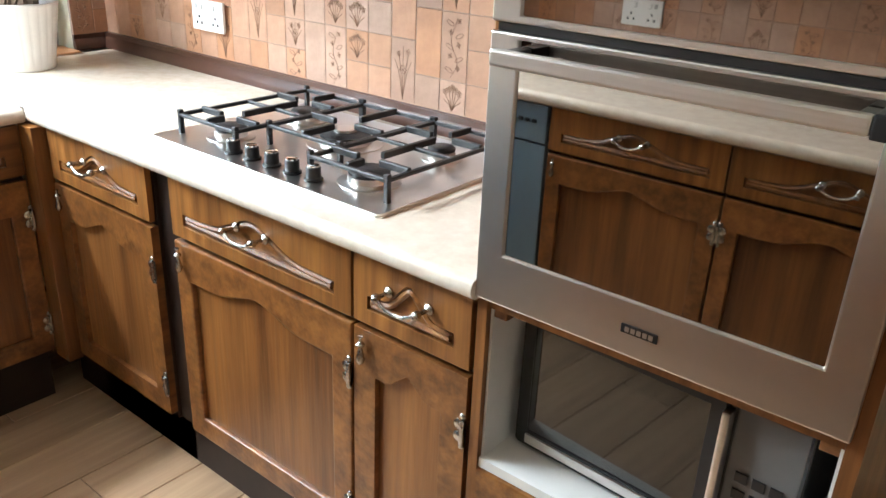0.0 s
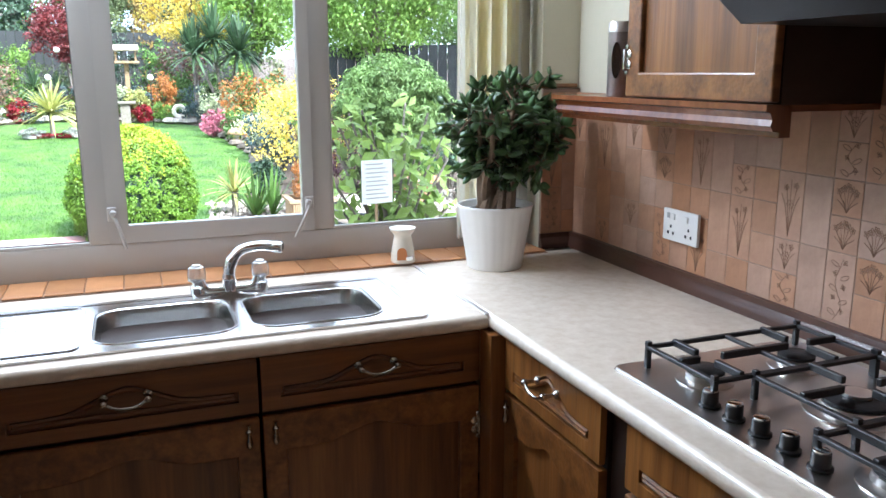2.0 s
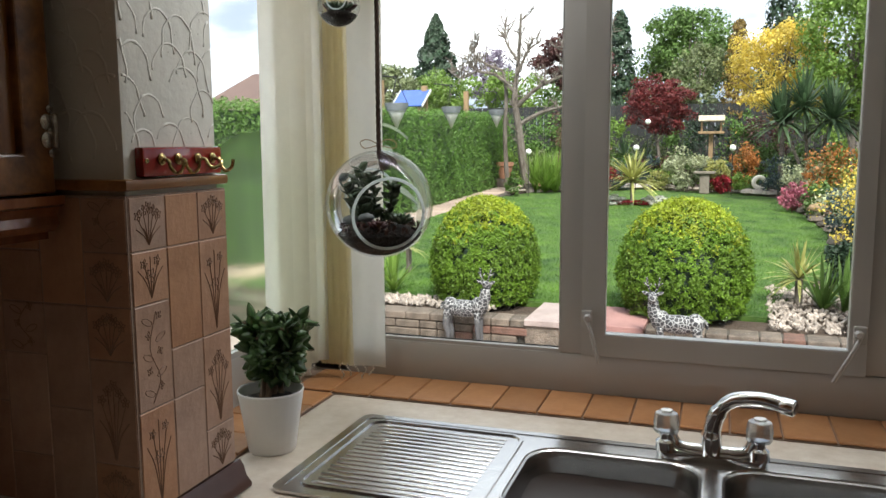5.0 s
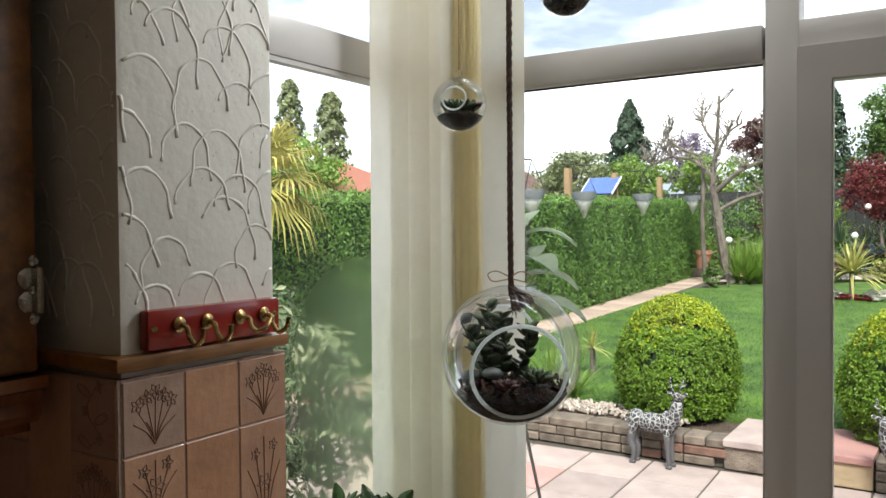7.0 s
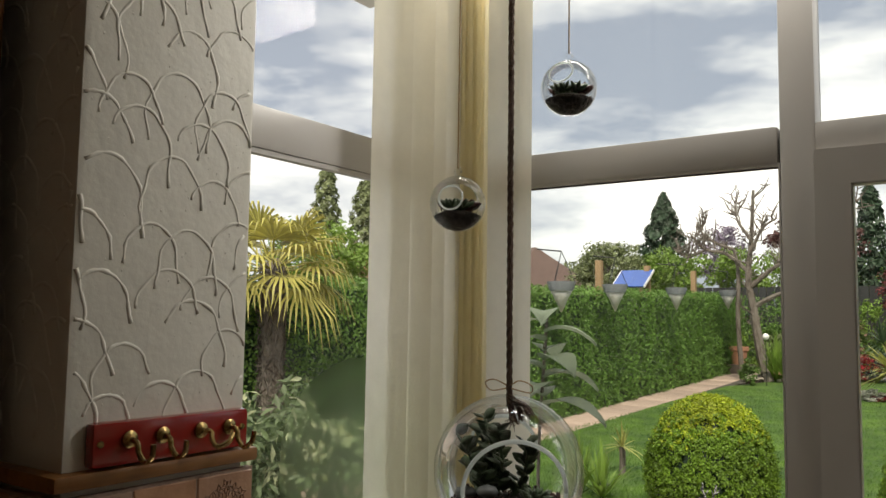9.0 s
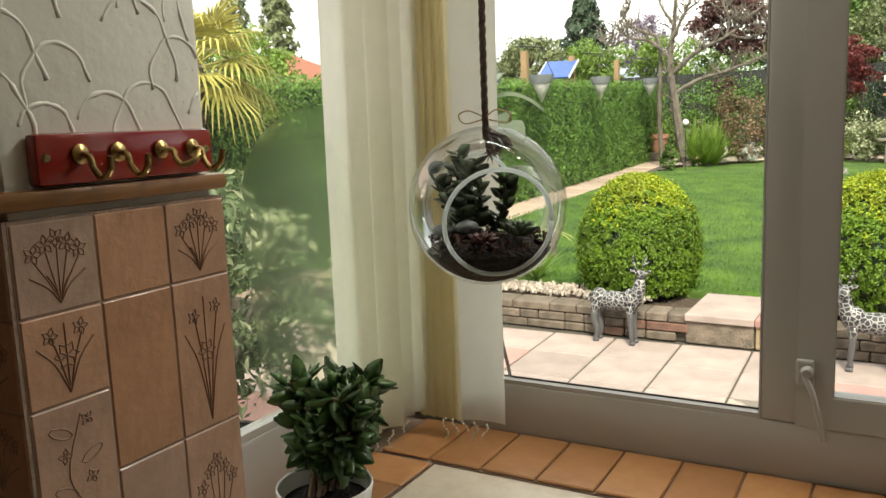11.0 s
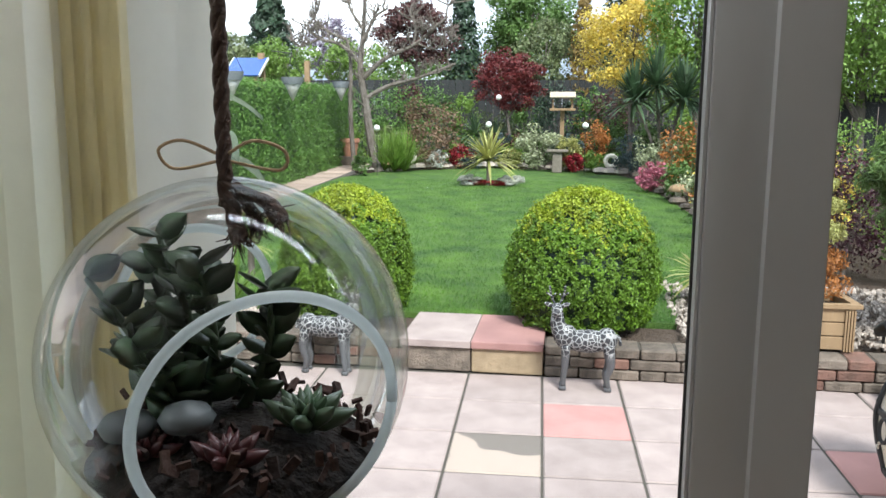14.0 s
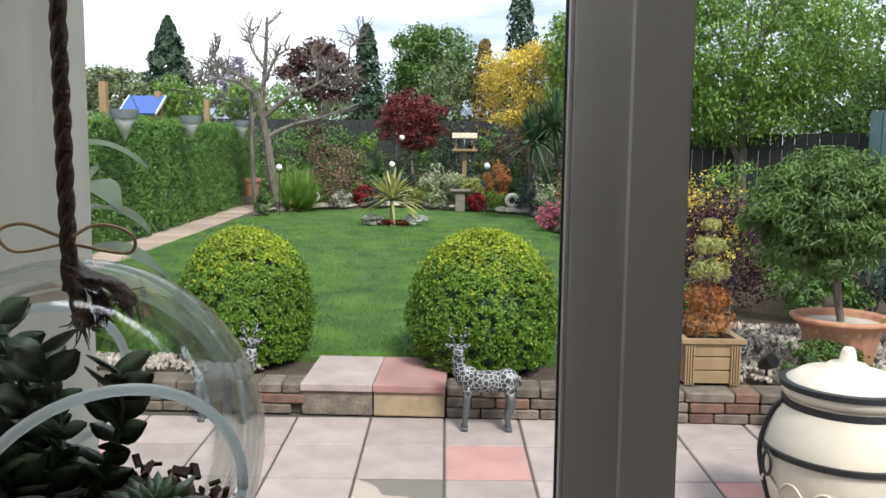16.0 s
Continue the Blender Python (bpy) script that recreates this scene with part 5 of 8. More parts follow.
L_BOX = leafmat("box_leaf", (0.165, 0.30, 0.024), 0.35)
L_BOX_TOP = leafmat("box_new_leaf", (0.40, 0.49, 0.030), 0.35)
L_HEDGE = leafmat("hedge_leaf", (0.16, 0.31, 0.06), 0.32)
L_GREEN = leafmat("green_leaf", (0.13, 0.235, 0.05), 0.28)
L_FRESH = leafmat("fresh_green_leaf", (0.24, 0.39, 0.07), 0.22, 0.35)
L_PALE = leafmat("pale_grey_green_leaf_and_haze", (0.24, 0.29, 0.13), 0.35)
L_DARK = leafmat("dark_conifer_leaf_and_core_shade", (0.035, 0.075, 0.035), 0.3, 0.1)
L_RED = leafmat("red_acer_leaf", (0.20, 0.030, 0.030), 0.4)
L_PURPLE = leafmat("purple_leaf", (0.075, 0.022, 0.035), 0.4)
L_COPPER = leafmat("copper_leaf", (0.13, 0.055, 0.05), 0.4)
L_YELLOW = leafmat("golden_leaf", (0.92, 0.72, 0.14), 0.22, 0.35)
L_ORANGE = leafmat("orange_leaf", (0.50, 0.20, 0.05), 0.4)
L_BLUE = leafmat("blue_grey_leaf", (0.085, 0.13, 0.13), 0.35)
L_WHITE = leafmat("white_flower", (0.75, 0.75, 0.68), 0.15)
L_PINK = leafmat("pink_flower", (0.65, 0.20, 0.28), 0.25)
L_REDF = leafmat("red_flower", (0.40, 0.02, 0.035), 0.3)
L_VARIEG = leafmat("variegated_leaf", (0.46, 0.50, 0.30), 0.4)
L_OLIVE = leafmat("grey_green_shrub_leaf", (0.13, 0.185, 0.085), 0.4)
L_SWORD = leafmat("sword_leaf", (0.075, 0.13, 0.06), 0.4)
L_SWORD_Y = leafmat("yellow_sword_leaf", (0.50, 0.50, 0.16), 0.3)
L_PALM = leafmat("sunlit_palm_leaf", (0.52, 0.48, 0.13), 0.35)
L_LILAC = leafmat("lilac_blossom", (0.36, 0.30, 0.40), 0.3)

ground = struct("ground", box(-200, 200, 0.96, 300, -0.6, -0.18), EARTH, "garden ground reaching into the distance", "ground")
struct("lawn", plate([(-6.0, 5.38), (-0.95, 5.38), (-0.8, 6.2), (-0.15, 8.3), (-0.08, 10.5), (-0.25, 12.6), (-0.55, 15.8), (-1.1, 17.2), (-3.4, 17.8), (-5.6, 16.6), (-6.1, 15.0), (-6.02, 10.0)], [], 0.10), GRASS, "green mown garden lawn", "lawn").location = (0, 0, GZ - 0.1)
struct("border_bed", plate([(-9.5, 4.95), (9, 4.95), (9, 40), (-9.5, 40)], [], 0.14), EARTH, "dark earth of the garden borders", "ground").location = (0, 0, -0.13)
rng = np.random.default_rng(2)
npts = 60000
gx, gy = rng.uniform(-6, 1.0, npts), 5.4 + 9.5 * rng.uniform(0, 1, npts) ** 1.6
keep = gx < np.interp(gy, [5.4, 6.2, 8.3, 10.5, 15], [-0.97, -0.82, -0.17, -0.10, -0.5])
c = np.stack([gx, gy, np.full(npts, GZ + 0.012)], 1)[keep]
me = leaf_mesh("grass", c, np.tile([0, -0.9, 0.3], (len(c), 1)), 0.034, rng, 0.18, 0.0, 0.35, 2.5)
tagged(link("grass", me, BLADE), "short mown grass blades on the lawn", "grass", "", "stuff")

# foliage helpers
def shell(n, rng, thick=0.25, zmin=-0.5):
    """Points in the outer shell of a unit ball, with their directions."""
    d = rng.normal(0, 1, (int(n * 2.2), 3))
    d /= np.linalg.norm(d, axis=1, keepdims=True)
    d = d[d[:, 2] > zmin][:n]
    return d * (1 - thick * rng.uniform(0, 1, (len(d), 1)) ** 1.5), d


def clump_crown(rng, center, radii, clumps, per, leaf, spread=0.5, zmin=-0.7, clump_r=0.34):
    """A crown of leaf clumps with an uneven outline and gaps."""
    cs, ns = [], []
    d = rng.normal(0, 1, (clumps, 3))
    d /= np.linalg.norm(d, axis=1, keepdims=True)
    d *= rng.uniform(0.35, 1.0, (clumps, 1)) ** 0.6 * 0.86
    for q in d:
        p, nn = shell(per, rng, 0.55, -0.9)
        s = clump_r * rng.uniform(0.6, 1.25)
        pts = (q + p * s * np.array([1, 1, 0.8])) * np.array(radii) + np.array(center)
        cs.append(pts)
        ns.append(nn + np.array([0, 0, 0.35]))
    return np.concatenate(cs), np.concatenate(ns)


def shrub(name, at, radii, leaf, material, label, category="shrub", clumps=26, per=70, seed=1, aspect=0.55, stem=True, group="", droop=0.0, extra=None):
    """A leafy shrub standing at at, its crown radii wide, deep and high."""
    rng = np.random.default_rng(seed)
    t = thing(name, at, 0, label, category, group)
    zc = radii[2] * 0.95
    cs, ns = clump_crown(rng, (0, 0, zc), radii, clumps, per, leaf)
    cs[:, 2] = np.maximum(cs[:, 2], 0.01)
    link("foliage", leaf_mesh("foliage", cs, ns, leaf, rng, aspect, 0.12, 0.6, droop), material, t, "", False)
    if extra:
        k = rng.choice(len(cs), len(cs) // extra[1], replace=False)
        link("blossom", leaf_mesh("blossom", cs[k] * 1.03, ns[k], leaf * 1.2, rng, 0.8), extra[0], t)
    if stem:
        b = bmesh.new()
        for i in range(4):
            a = i * 1.7
            tube(smooth_path([(0.02 * math.cos(a), 0.02 * math.sin(a), -0.02), (0.15 * radii[0] * math.cos(a), 0.15 * radii[1] * math.sin(a), zc * 0.6), (0.5 * radii[0] * math.cos(a), 0.5 * radii[1] * math.sin(a), zc * 1.2)]), 0.02, 6, b,
                 [max(0.006, 0.03 * radii[0] * (1 - i2 / 14)) for i2 in range(13)])
        part("branches", b, BARK, t)
    return t


def tree(name, at, height, radii, leaf, material, label, clumps=60, per=90, seed=1, trunk=0.12, zc=None, aspect=0.6, droop=0.0, clump_r=0.3):
    rng = np.random.default_rng(seed)
    t = thing(name, at, 0, label, "tree")
    zc = zc or height - radii[2]
    b = bmesh.new()
    tube(smooth_path([(0, 0, -0.1), (0.03, 0.02, height * 0.25), (-0.05, 0.03, height * 0.5), (0.02, 0, height * 0.8)]), 0.1, 9, b, [trunk * (1 - 0.8 * i / 18) for i in range(19)])
    for i in range(7):
        a = i * 2.4
        z0 = max(0.15 * height, zc - radii[2]) + 0.10 * height * (i % 4)
        e = Vector((math.cos(a) * radii[0] * 0.75, math.sin(a) * radii[1] * 0.75, min(height * 0.95, z0 + radii[2] * 0.9)))
        pth = smooth_path([(0, 0, z0), (e.x * 0.4, e.y * 0.4, z0 + (e.z - z0) * 0.55), e])
        tube(pth, 0.05, 6, b, [trunk * 0.45 * (1 - 0.85 * k / (len(pth) - 1)) for k in range(len(pth))])
    part("trunk", b, BARK, t, "", True)
    leaf, per, clumps = leaf * 0.70, int(per * 1.15), int(clumps * 1.9)
    cs, ns = clump_crown(rng, (0, 0, zc), radii, clumps, per, leaf, clump_r=clump_r * 0.72)
    link("crown", leaf_mesh("crown", cs, ns, leaf, rng, aspect, 0.1, 0.6, droop), material, t)
    return t


def conifer(name, at, height, r, leaf, material, label, seed=1, n=5000, power=0.8):
    rng = np.random.default_rng(seed)
    t = thing(name, at, 0, label, "tree")
    part("trunk", tube([(0, 0, -0.1), (0, 0, height * 0.9)], 0.1, 8, None, [0.12 * r + 0.03, 0.02]), BARK, t)
    z = rng.uniform(0.03, 1, n)
    a = rng.uniform(0, 2 * math.pi, n)
    rr = r * (1 - z) ** power * (0.78 + 0.22 * np.sin(z * 60 + 2 * np.sin(a * 3))) * rng.uniform(0.75, 1.06, n) + 0.02
    c = np.stack([rr * np.cos(a), rr * np.sin(a), z * height], 1)
    link("crown", leaf_mesh("crown", c, np.stack([np.cos(a), np.sin(a), np.full(n, 0.4)], 1), leaf, rng, 0.4, 0.1, 0.5, -0.6), material, t)
    return t


def sword_plant(name, at, trunk, length, n, material, label, seed=1, width=0.035, heads=((0, 0, 0),), spread=1.0):
    """Spiky rosettes of strap leaves on a short trunk."""
    rng = np.random.default_rng(seed)
    t = thing(name, at, 0, label, "plant")
    if trunk:
        b = bmesh.new()
        for h in heads:
            tube(smooth_path([(0, 0, -0.05), (h[0] * 0.3, h[1] * 0.3, trunk * 0.5), (h[0], h[1], trunk + h[2])]), 0.03, 8, b, None)
        part("trunk", b, BARK, t, "rough brown stem", True)
    vs, fs = [], []
    for h in heads:
        for i in range(n):
            a, e = rng.uniform(0, 6.28), radians(rng.uniform(-15, 85)) if spread > 0.9 else radians(rng.uniform(35, 88))
            L = length * rng.uniform(0.7, 1.1)
            d = np.array([math.cos(a) * math.cos(e), math.sin(a) * math.cos(e), math.sin(e)])
            s = np.array([-math.sin(a), math.cos(a), 0]) * width * 0.5
            o = np.array([h[0], h[1], trunk + h[2]])
            k = len(vs)
            for u, w in ((0, 0.6), (0.35, 1.0), (0.7, 0.75), (1.0, 0.05)):
                p = o + d * L * u - np.array([0, 0, 0.35 * L * u * u * math.cos(e)])
                vs += [p - s * w, p + s * w]
            for q in range(3):
                fs.append((k + 2 * q, k + 2 * q + 1, k + 2 * q + 3, k + 2 * q + 2))
    me = bpy.data.meshes.new("leaves")
    me.from_pydata([tuple(v) for v in vs], [], fs)
    link("leaves", me, material, t)
    return t


# clipped box domes: flat-sided gumdrops of leaf tufts, gap shade painted by dark cores
def dome_radius(u):
    return (1 - u ** 3.4) ** 0.52 * (0.84 + 0.16 * np.minimum(1, u / 0.3))


for i, (x, y, R, H) in enumerate(((-3.22, 5.42, 0.455, 0.86), (-1.58, 5.40, 0.50, 0.875))):
    rng = np.random.default_rng(40 + i)
    t = thing("box_topiary", (x, y, GZ), 0, "clipped box dome with bright yellow-green new growth on top", "topiary", "clipped box domes")
    part("core", lathe([(R * 0.90 * float(dome_radius(np.float64(u))) + 0.002, H * 0.94 * u) for u in np.linspace(0, 0.999, 16)], 32), L_DARK, t, "dark core painted as shade between tufts")
    k = 2900
    u = rng.uniform(0.0, 1, k) ** 0.85
    u = np.where(u > 0.985, 0.985, u)
    a = rng.uniform(0, 2 * math.pi, k)
    rr = R * dome_radius(u)
    f = 1 + 0.02 * np.sin(a * 7 + i) * np.sin(u * 11) + rng.uniform(-0.035, 0.03, k)
    tuft = np.stack([rr * np.cos(a) * f, rr * np.sin(a) * f, u * H * (0.985 + 0.015 * f)], 1)
    slope = (dome_radius(np.minimum(u + 0.01, 0.999)) - dome_radius(np.maximum(u - 0.01, 0))) * R / (0.02 * H)
    nrm = np.stack([np.cos(a), np.sin(a), -slope], 1)
    nrm /= np.linalg.norm(nrm, axis=1, keepdims=True)
    crown = np.stack([rng.normal(0, 0.13, 260), rng.normal(0, 0.13, 260)], 1)
    crown = crown[np.hypot(crown[:, 0], crown[:, 1]) < 0.30]
    q = np.hypot(crown[:, 0], crown[:, 1]) / R
    tuft = np.concatenate([tuft, np.stack([crown[:, 0], crown[:, 1], H * (1 - q ** 1.92) ** 0.294], 1)])
    nrm = np.concatenate([nrm, np.stack([crown[:, 0] * 1.5, crown[:, 1] * 1.5, np.ones(len(crown))], 1)])
    per = 26
    c = np.repeat(tuft, per, 0) + rng.normal(0, 0.013, (len(tuft) * per, 3)) + np.repeat(nrm, per, 0) * rng.uniform(-0.02, 0.012, (len(tuft) * per, 1))
    nn = np.repeat(nrm, per, 0) + rng.normal(0, 0.5, (len(tuft) * per, 3))
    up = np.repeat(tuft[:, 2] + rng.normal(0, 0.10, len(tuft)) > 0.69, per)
    keep = c[:, 2] > 0
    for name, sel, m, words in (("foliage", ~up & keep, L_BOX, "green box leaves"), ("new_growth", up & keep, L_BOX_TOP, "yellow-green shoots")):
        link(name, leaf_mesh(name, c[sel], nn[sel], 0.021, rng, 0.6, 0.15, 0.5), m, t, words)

# long hedge with its twigs
rng = np.random.default_rng(9)
t = thing("hedge", (0, 0, GZ), 0, "tall clipped green hedge along the garden path", "hedge")


def hx(y):
    return -6.52 - 0.045 * (y - 10)


# solid core in dark colour, standing for the shade deep in the hedge
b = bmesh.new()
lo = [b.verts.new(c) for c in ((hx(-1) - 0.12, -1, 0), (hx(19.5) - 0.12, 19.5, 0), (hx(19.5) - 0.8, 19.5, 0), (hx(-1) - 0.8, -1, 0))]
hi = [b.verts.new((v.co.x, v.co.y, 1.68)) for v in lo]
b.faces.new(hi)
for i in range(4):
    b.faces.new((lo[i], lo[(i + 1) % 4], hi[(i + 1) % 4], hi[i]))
part("core", b, L_DARK, t, "dark core painted as inner hedge shade")
n = 95000
y = -1 + 20.5 * rng.uniform(0, 1, n) ** 1.1
z = rng.uniform(0.0, 1.76, n)
x = hx(y) + 0.045 * np.abs(np.sin(y * 3.6)) - 0.03 + 0.04 * np.sin(y * 11 + 2.5 * np.sin(z * 6)) * np.sin(z * 8 + y * 2) + rng.uniform(-0.12, 0.04, n)
c1 = np.stack([x, y, z], 1)
n2 = 16000
y2 = -1 + 20.5 * rng.uniform(0, 1, n2)
c2 = np.stack([hx(y2) - rng.uniform(0, 0.8, n2), y2, 1.70 + 0.06 * np.abs(np.sin(y2 * 3.6)) + rng.uniform(-0.06, 0.07, n2)], 1)
link("foliage", leaf_mesh("foliage", np.concatenate([c1, c2]), np.concatenate([np.tile([1.0, 0, 0.3], (n, 1)), np.tile([0.2, 0, 1.0], (n2, 1))]), 0.042, rng, 0.55, 0.12, 0.7), L_HEDGE, t, "small green leaves")
shrub("hedge_end", (-6.3, 20.2, GZ), (1.9, 0.6, 1.0), 0.07, L_HEDGE, "clipped green hedge closing the path", "hedge", 40, 120, 33)

# trees and large shrubs
conifer("conifer", (-17.0, 40, -1.5), 8.9, 2.9, 0.34, L_DARK, "tall dark conifer beyond the garden", 3, 7500, 0.75)
conifer("conifer", (-5.5, 28, 0), 5.4, 0.95, 0.20, L_DARK, "narrow dark conifer behind the fence", 4, 4200, 0.5)
tree("tree", (-3.3, 30, 0), 6.1, (2.1, 1.8, 2.0), 0.20, L_GREEN, "large round green tree beyond the garden", 80, 80, 5)
tree("tree", (-13.2, 25, 0), 3.9, (1.4, 1.2, 1.2), 0.16, L_PALE, "pale green tree behind the hedge", 50, 60, 6)
tree("tree", (-11.2, 26, 0), 3.7, (1.5, 1.2, 1.2), 0.16, L_FRESH, "green tree behind the hedge", 50, 60, 7)
tree("tree", (-8.2, 24, 0), 3.6, (1.2, 1.2, 1.2), 0.15, L_FRESH, "leafy green tree behind the hedge", 40, 60, 7)
tree("lilac_tree", (-10.2, 28, 0), 4.5, (1.1, 1.0, 1.2), 0.15, L_LILAC, "lilac tree in pale blossom", 30, 60, 8)
tree("copper_beech", (-6.5, 25, 0), 4.7, (1.45, 1.2, 1.15), 0.16, L_COPPER, "broad copper-leaved garden tree", 50, 70, 9)
tree("tree", (-2.5, 22.5, 0), 3.9, (1.0, 0.8, 1.3), 0.13, L_PALE, "pale grey-green willowy tree", 46, 60, 10, 0.06)
conifer("conifer", (-1.5, 22, 0), 4.2, 0.55, 0.14, leafmat("bronze_conifer_leaf", (0.30, 0.20, 0.05)), "slim bronze-tinted garden conifer", 11, 2600, 0.4)
conifer("conifer", (-0.4, 25, 0), 6.2, 0.9, 0.20, L_DARK, "dark green weeping conifer", 12, 3000, 0.45)
tree("acer", (-3.2, 19, 0), 2.8, (0.92, 0.8, 0.85), 0.085, L_RED, "round red-leaved acer tree", 60, 90, 13, 0.06)
tree("golden_tree", (-0.5, 18, 0), 3.9, (1.3, 0.9, 1.25), 0.10, L_YELLOW, "bright golden-yellow garden tree", 60, 90, 14, 0.07)
tree("tree", (0.75, 17.0, 0), 4.9, (1.25, 1.0, 1.9), 0.12, L_FRESH, "tall light green garden tree", 80, 90, 15, 0.09, droop=-1.2)
tree("willow", (2.6, 13.2, 0), 4.6, (2.2, 1.5, 1.8), 0.12, L_FRESH, "large spreading green willow with arching branches", 190, 90, 16, 0.12, 3.0, 0.4, -1.5, 0.27)
tree("tree", (4.6, 11.6, 0), 3.9, (1.1, 0.9, 1.7), 0.09, L_GREEN, "leafy tree clothed in ivy", 60, 80, 17, 0.08)
tree("tree", (6.2, 17, 0), 5.0, (2.0, 1.5, 2.2), 0.16, L_GREEN, "green tree beyond the fence", 60, 70, 18)
for i, (x, y, h, r) in enumerate(((-22, 45, 6, 4), (-9, 46, 5.2, 5), (1.5, 44, 6, 4.5), (9, 40, 6.5, 5), (-15, 34, 3.2, 2.5))):
    tree("tree", (x, y, -0.5), h, (r, 2, h * 0.42), 0.34, L_GREEN if i % 2 else L_PALE, "distant leafy green tree", 60, 50, 60 + i)

# far poplars take the paler leaf, its colour imitating distance haze
conifer("poplar", (-43.7, 42, -1), 12.7, 1.7, 0.42, L_PALE, "tall columnar poplar in the distance", 71, 5200, 0.35)
conifer("poplar", (-38.2, 40.3, -1), 11.0, 1.9, 0.42, L_PALE, "broad columnar poplar in the distance", 72, 5200, 0.35)
tree("tree", (-26.5, 24.2, -0.2), 5.7, (3.6, 2.6, 2.3), 0.30, L_FRESH, "bright green tree beyond the palm", 60, 60, 73)

# old bare apple tree
t = thing("apple_tree", (-5.98, 16.4, GZ), 0, "old gnarled apple tree with bare pruned branches", "tree")
rng = np.random.default_rng(77)
b = bmesh.new()


def limb(pts, r0, r1, twigs=0):
    r0, r1, twigs = r0 * 0.76, r1 * 0.85, twigs * 2
    pth = smooth_path(pts, 6)
    tube(pth, r0, 7, b, [r0 + (r1 - r0) * i / (len(pth) - 1) for i in range(len(pth))])
    for i in range(twigs):
        p = pth[len(pth) // 3 + int(rng.integers(0, len(pth) * 2 // 3))]
        d = Vector((rng.normal(), rng.normal() * 0.5, abs(rng.normal()) + 0.3)).normalized() * rng.uniform(0.18, 0.5)
        q = p + d * 0.5 + Vector((rng.normal(), rng.normal(), rng.normal())) * 0.05
        tube(smooth_path([p, q, p + d], 3), 0.01, 5, b, [0.016, 0.015, 0.013, 0.012, 0.010, 0.009, 0.007])
        for k in range(2):
            e = Vector((rng.normal() * 0.6, rng.normal() * 0.4, abs(rng.normal()) + 0.2)).normalized() * rng.uniform(0.10, 0.28)
            tube([q, q + e * 0.5 + Vector((rng.normal(), 0, rng.normal())) * 0.03, q + e], 0.008, 4, b, [0.010, 0.008, 0.005])


limb([(0.3, 0, 0), (0.15, 0, 0.7), (0.05, 0, 1.4), (-0.05, 0, 2.1), (0.0, 0.1, 2.9), (0.08, 0, 3.9)], 0.15, 0.035, 14)
limb([(0.05, 0, 1.5), (0.5, 0.1, 1.75), (1.1, 0, 1.9), (1.9, 0.1, 2.2)], 0.07, 0.03, 8)
limb([(0.0, 0, 1.9), (0.5, -0.1, 2.3), (1.1, 0, 2.6), (1.7, 0.1, 3.1)], 0.07, 0.025, 12)
limb([(-0.03, 0, 2.2), (-0.5, 0.1, 2.6), (-0.9, 0, 2.7), (-1.2, 0, 3.0)], 0.06, 0.025, 10)
limb([(0.0, 0, 2.9), (-0.25, 0, 3.3), (-0.3, 0.1, 3.7)], 0.045, 0.02, 7)
limb([(1.1, 0, 2.6), (1.5, 0.1, 2.5), (2.0, 0, 2.75)], 0.03, 0.015, 8)
limb([(-0.9, 0, 2.7), (-1.3, 0, 2.55), (-1.6, 0, 2.75)], 0.03, 0.014, 8)
limb([(0, 0, 2.6), (0.25, 0, 3.1), (0.5, 0.1, 3.3)], 0.05, 0.02, 6)
limb([(-0.25, 0.2, 0), (-0.32, 0.2, 1.2), (-0.30, 0.2, 2.2), (-0.38, 0.2, 2.7)], 0.075, 0.04, 3)
limb([(-0.38, 0.2, 2.7), (-0.75, 0.2, 2.85), (-1.05, 0.2, 3.1), (-1.0, 0.2, 3.35)], 0.05, 0.018, 9)
limb([(1.7, 0.1, 3.1), (1.75, 0.1, 3.35), (2.05, 0.1, 3.6)], 0.03, 0.012, 5)
limb([(1.05, 0, 2.6), (1.10, 0, 2.9), (0.95, 0.1, 3.2)], 0.04, 0.014, 7)
part("trunk", b, BARK, t, "grey gnarled limbs", True)

S = shrub
S("shrub", (-4.8, 17.3, 0), (0.75, 0.5, 0.9), 0.075, leafmat("pinkish_leaf", (0.30, 0.19, 0.12)), "loose pinkish-green garden shrub", seed=21)
S("shrub", (-2.4, 17.3, GZ), (0.55, 0.4, 0.50), 0.07, L_VARIEG, "white-variegated shrub in the border", seed=22)
S("shrub", (-0.55, 16.3, GZ), (0.42, 0.4, 0.42), 0.05, L_BLUE, "rounded blue-grey conifer shrub", seed=23)
S("shrub", (-1.75, 17.2, GZ), (0.28, 0.3, 0.45), 0.05, L_SWORD_Y, "bright yellow-green border shrub", seed=24)
S("shrub", (-1.65, 16.9, GZ), (0.24, 0.2, 0.22), 0.05, L_REDF, "low red-leaved border shrub", seed=25)
S("shrub", (-4.1, 17.5, GZ), (0.34, 0.3, 0.28), 0.05, L_REDF, "low dark red border shrub", seed=26)
S("shrub", (-0.1, 14.6, GZ), (0.45, 0.4, 0.42), 0.06, L_VARIEG, "pale variegated border shrub", seed=27)
S("azalea", (0.35, 12.6, GZ), (0.62, 0.5, 0.62), 0.055, L_GREEN, "azalea shrub covered in orange flowers", seed=28, extra=(L_ORANGE, 2))
S("rhododendron", (-0.38, 13.4, GZ), (0.28, 0.25, 0.26), 0.05, L_PINK, "pink flowering shrub at the lawn edge", seed=29)
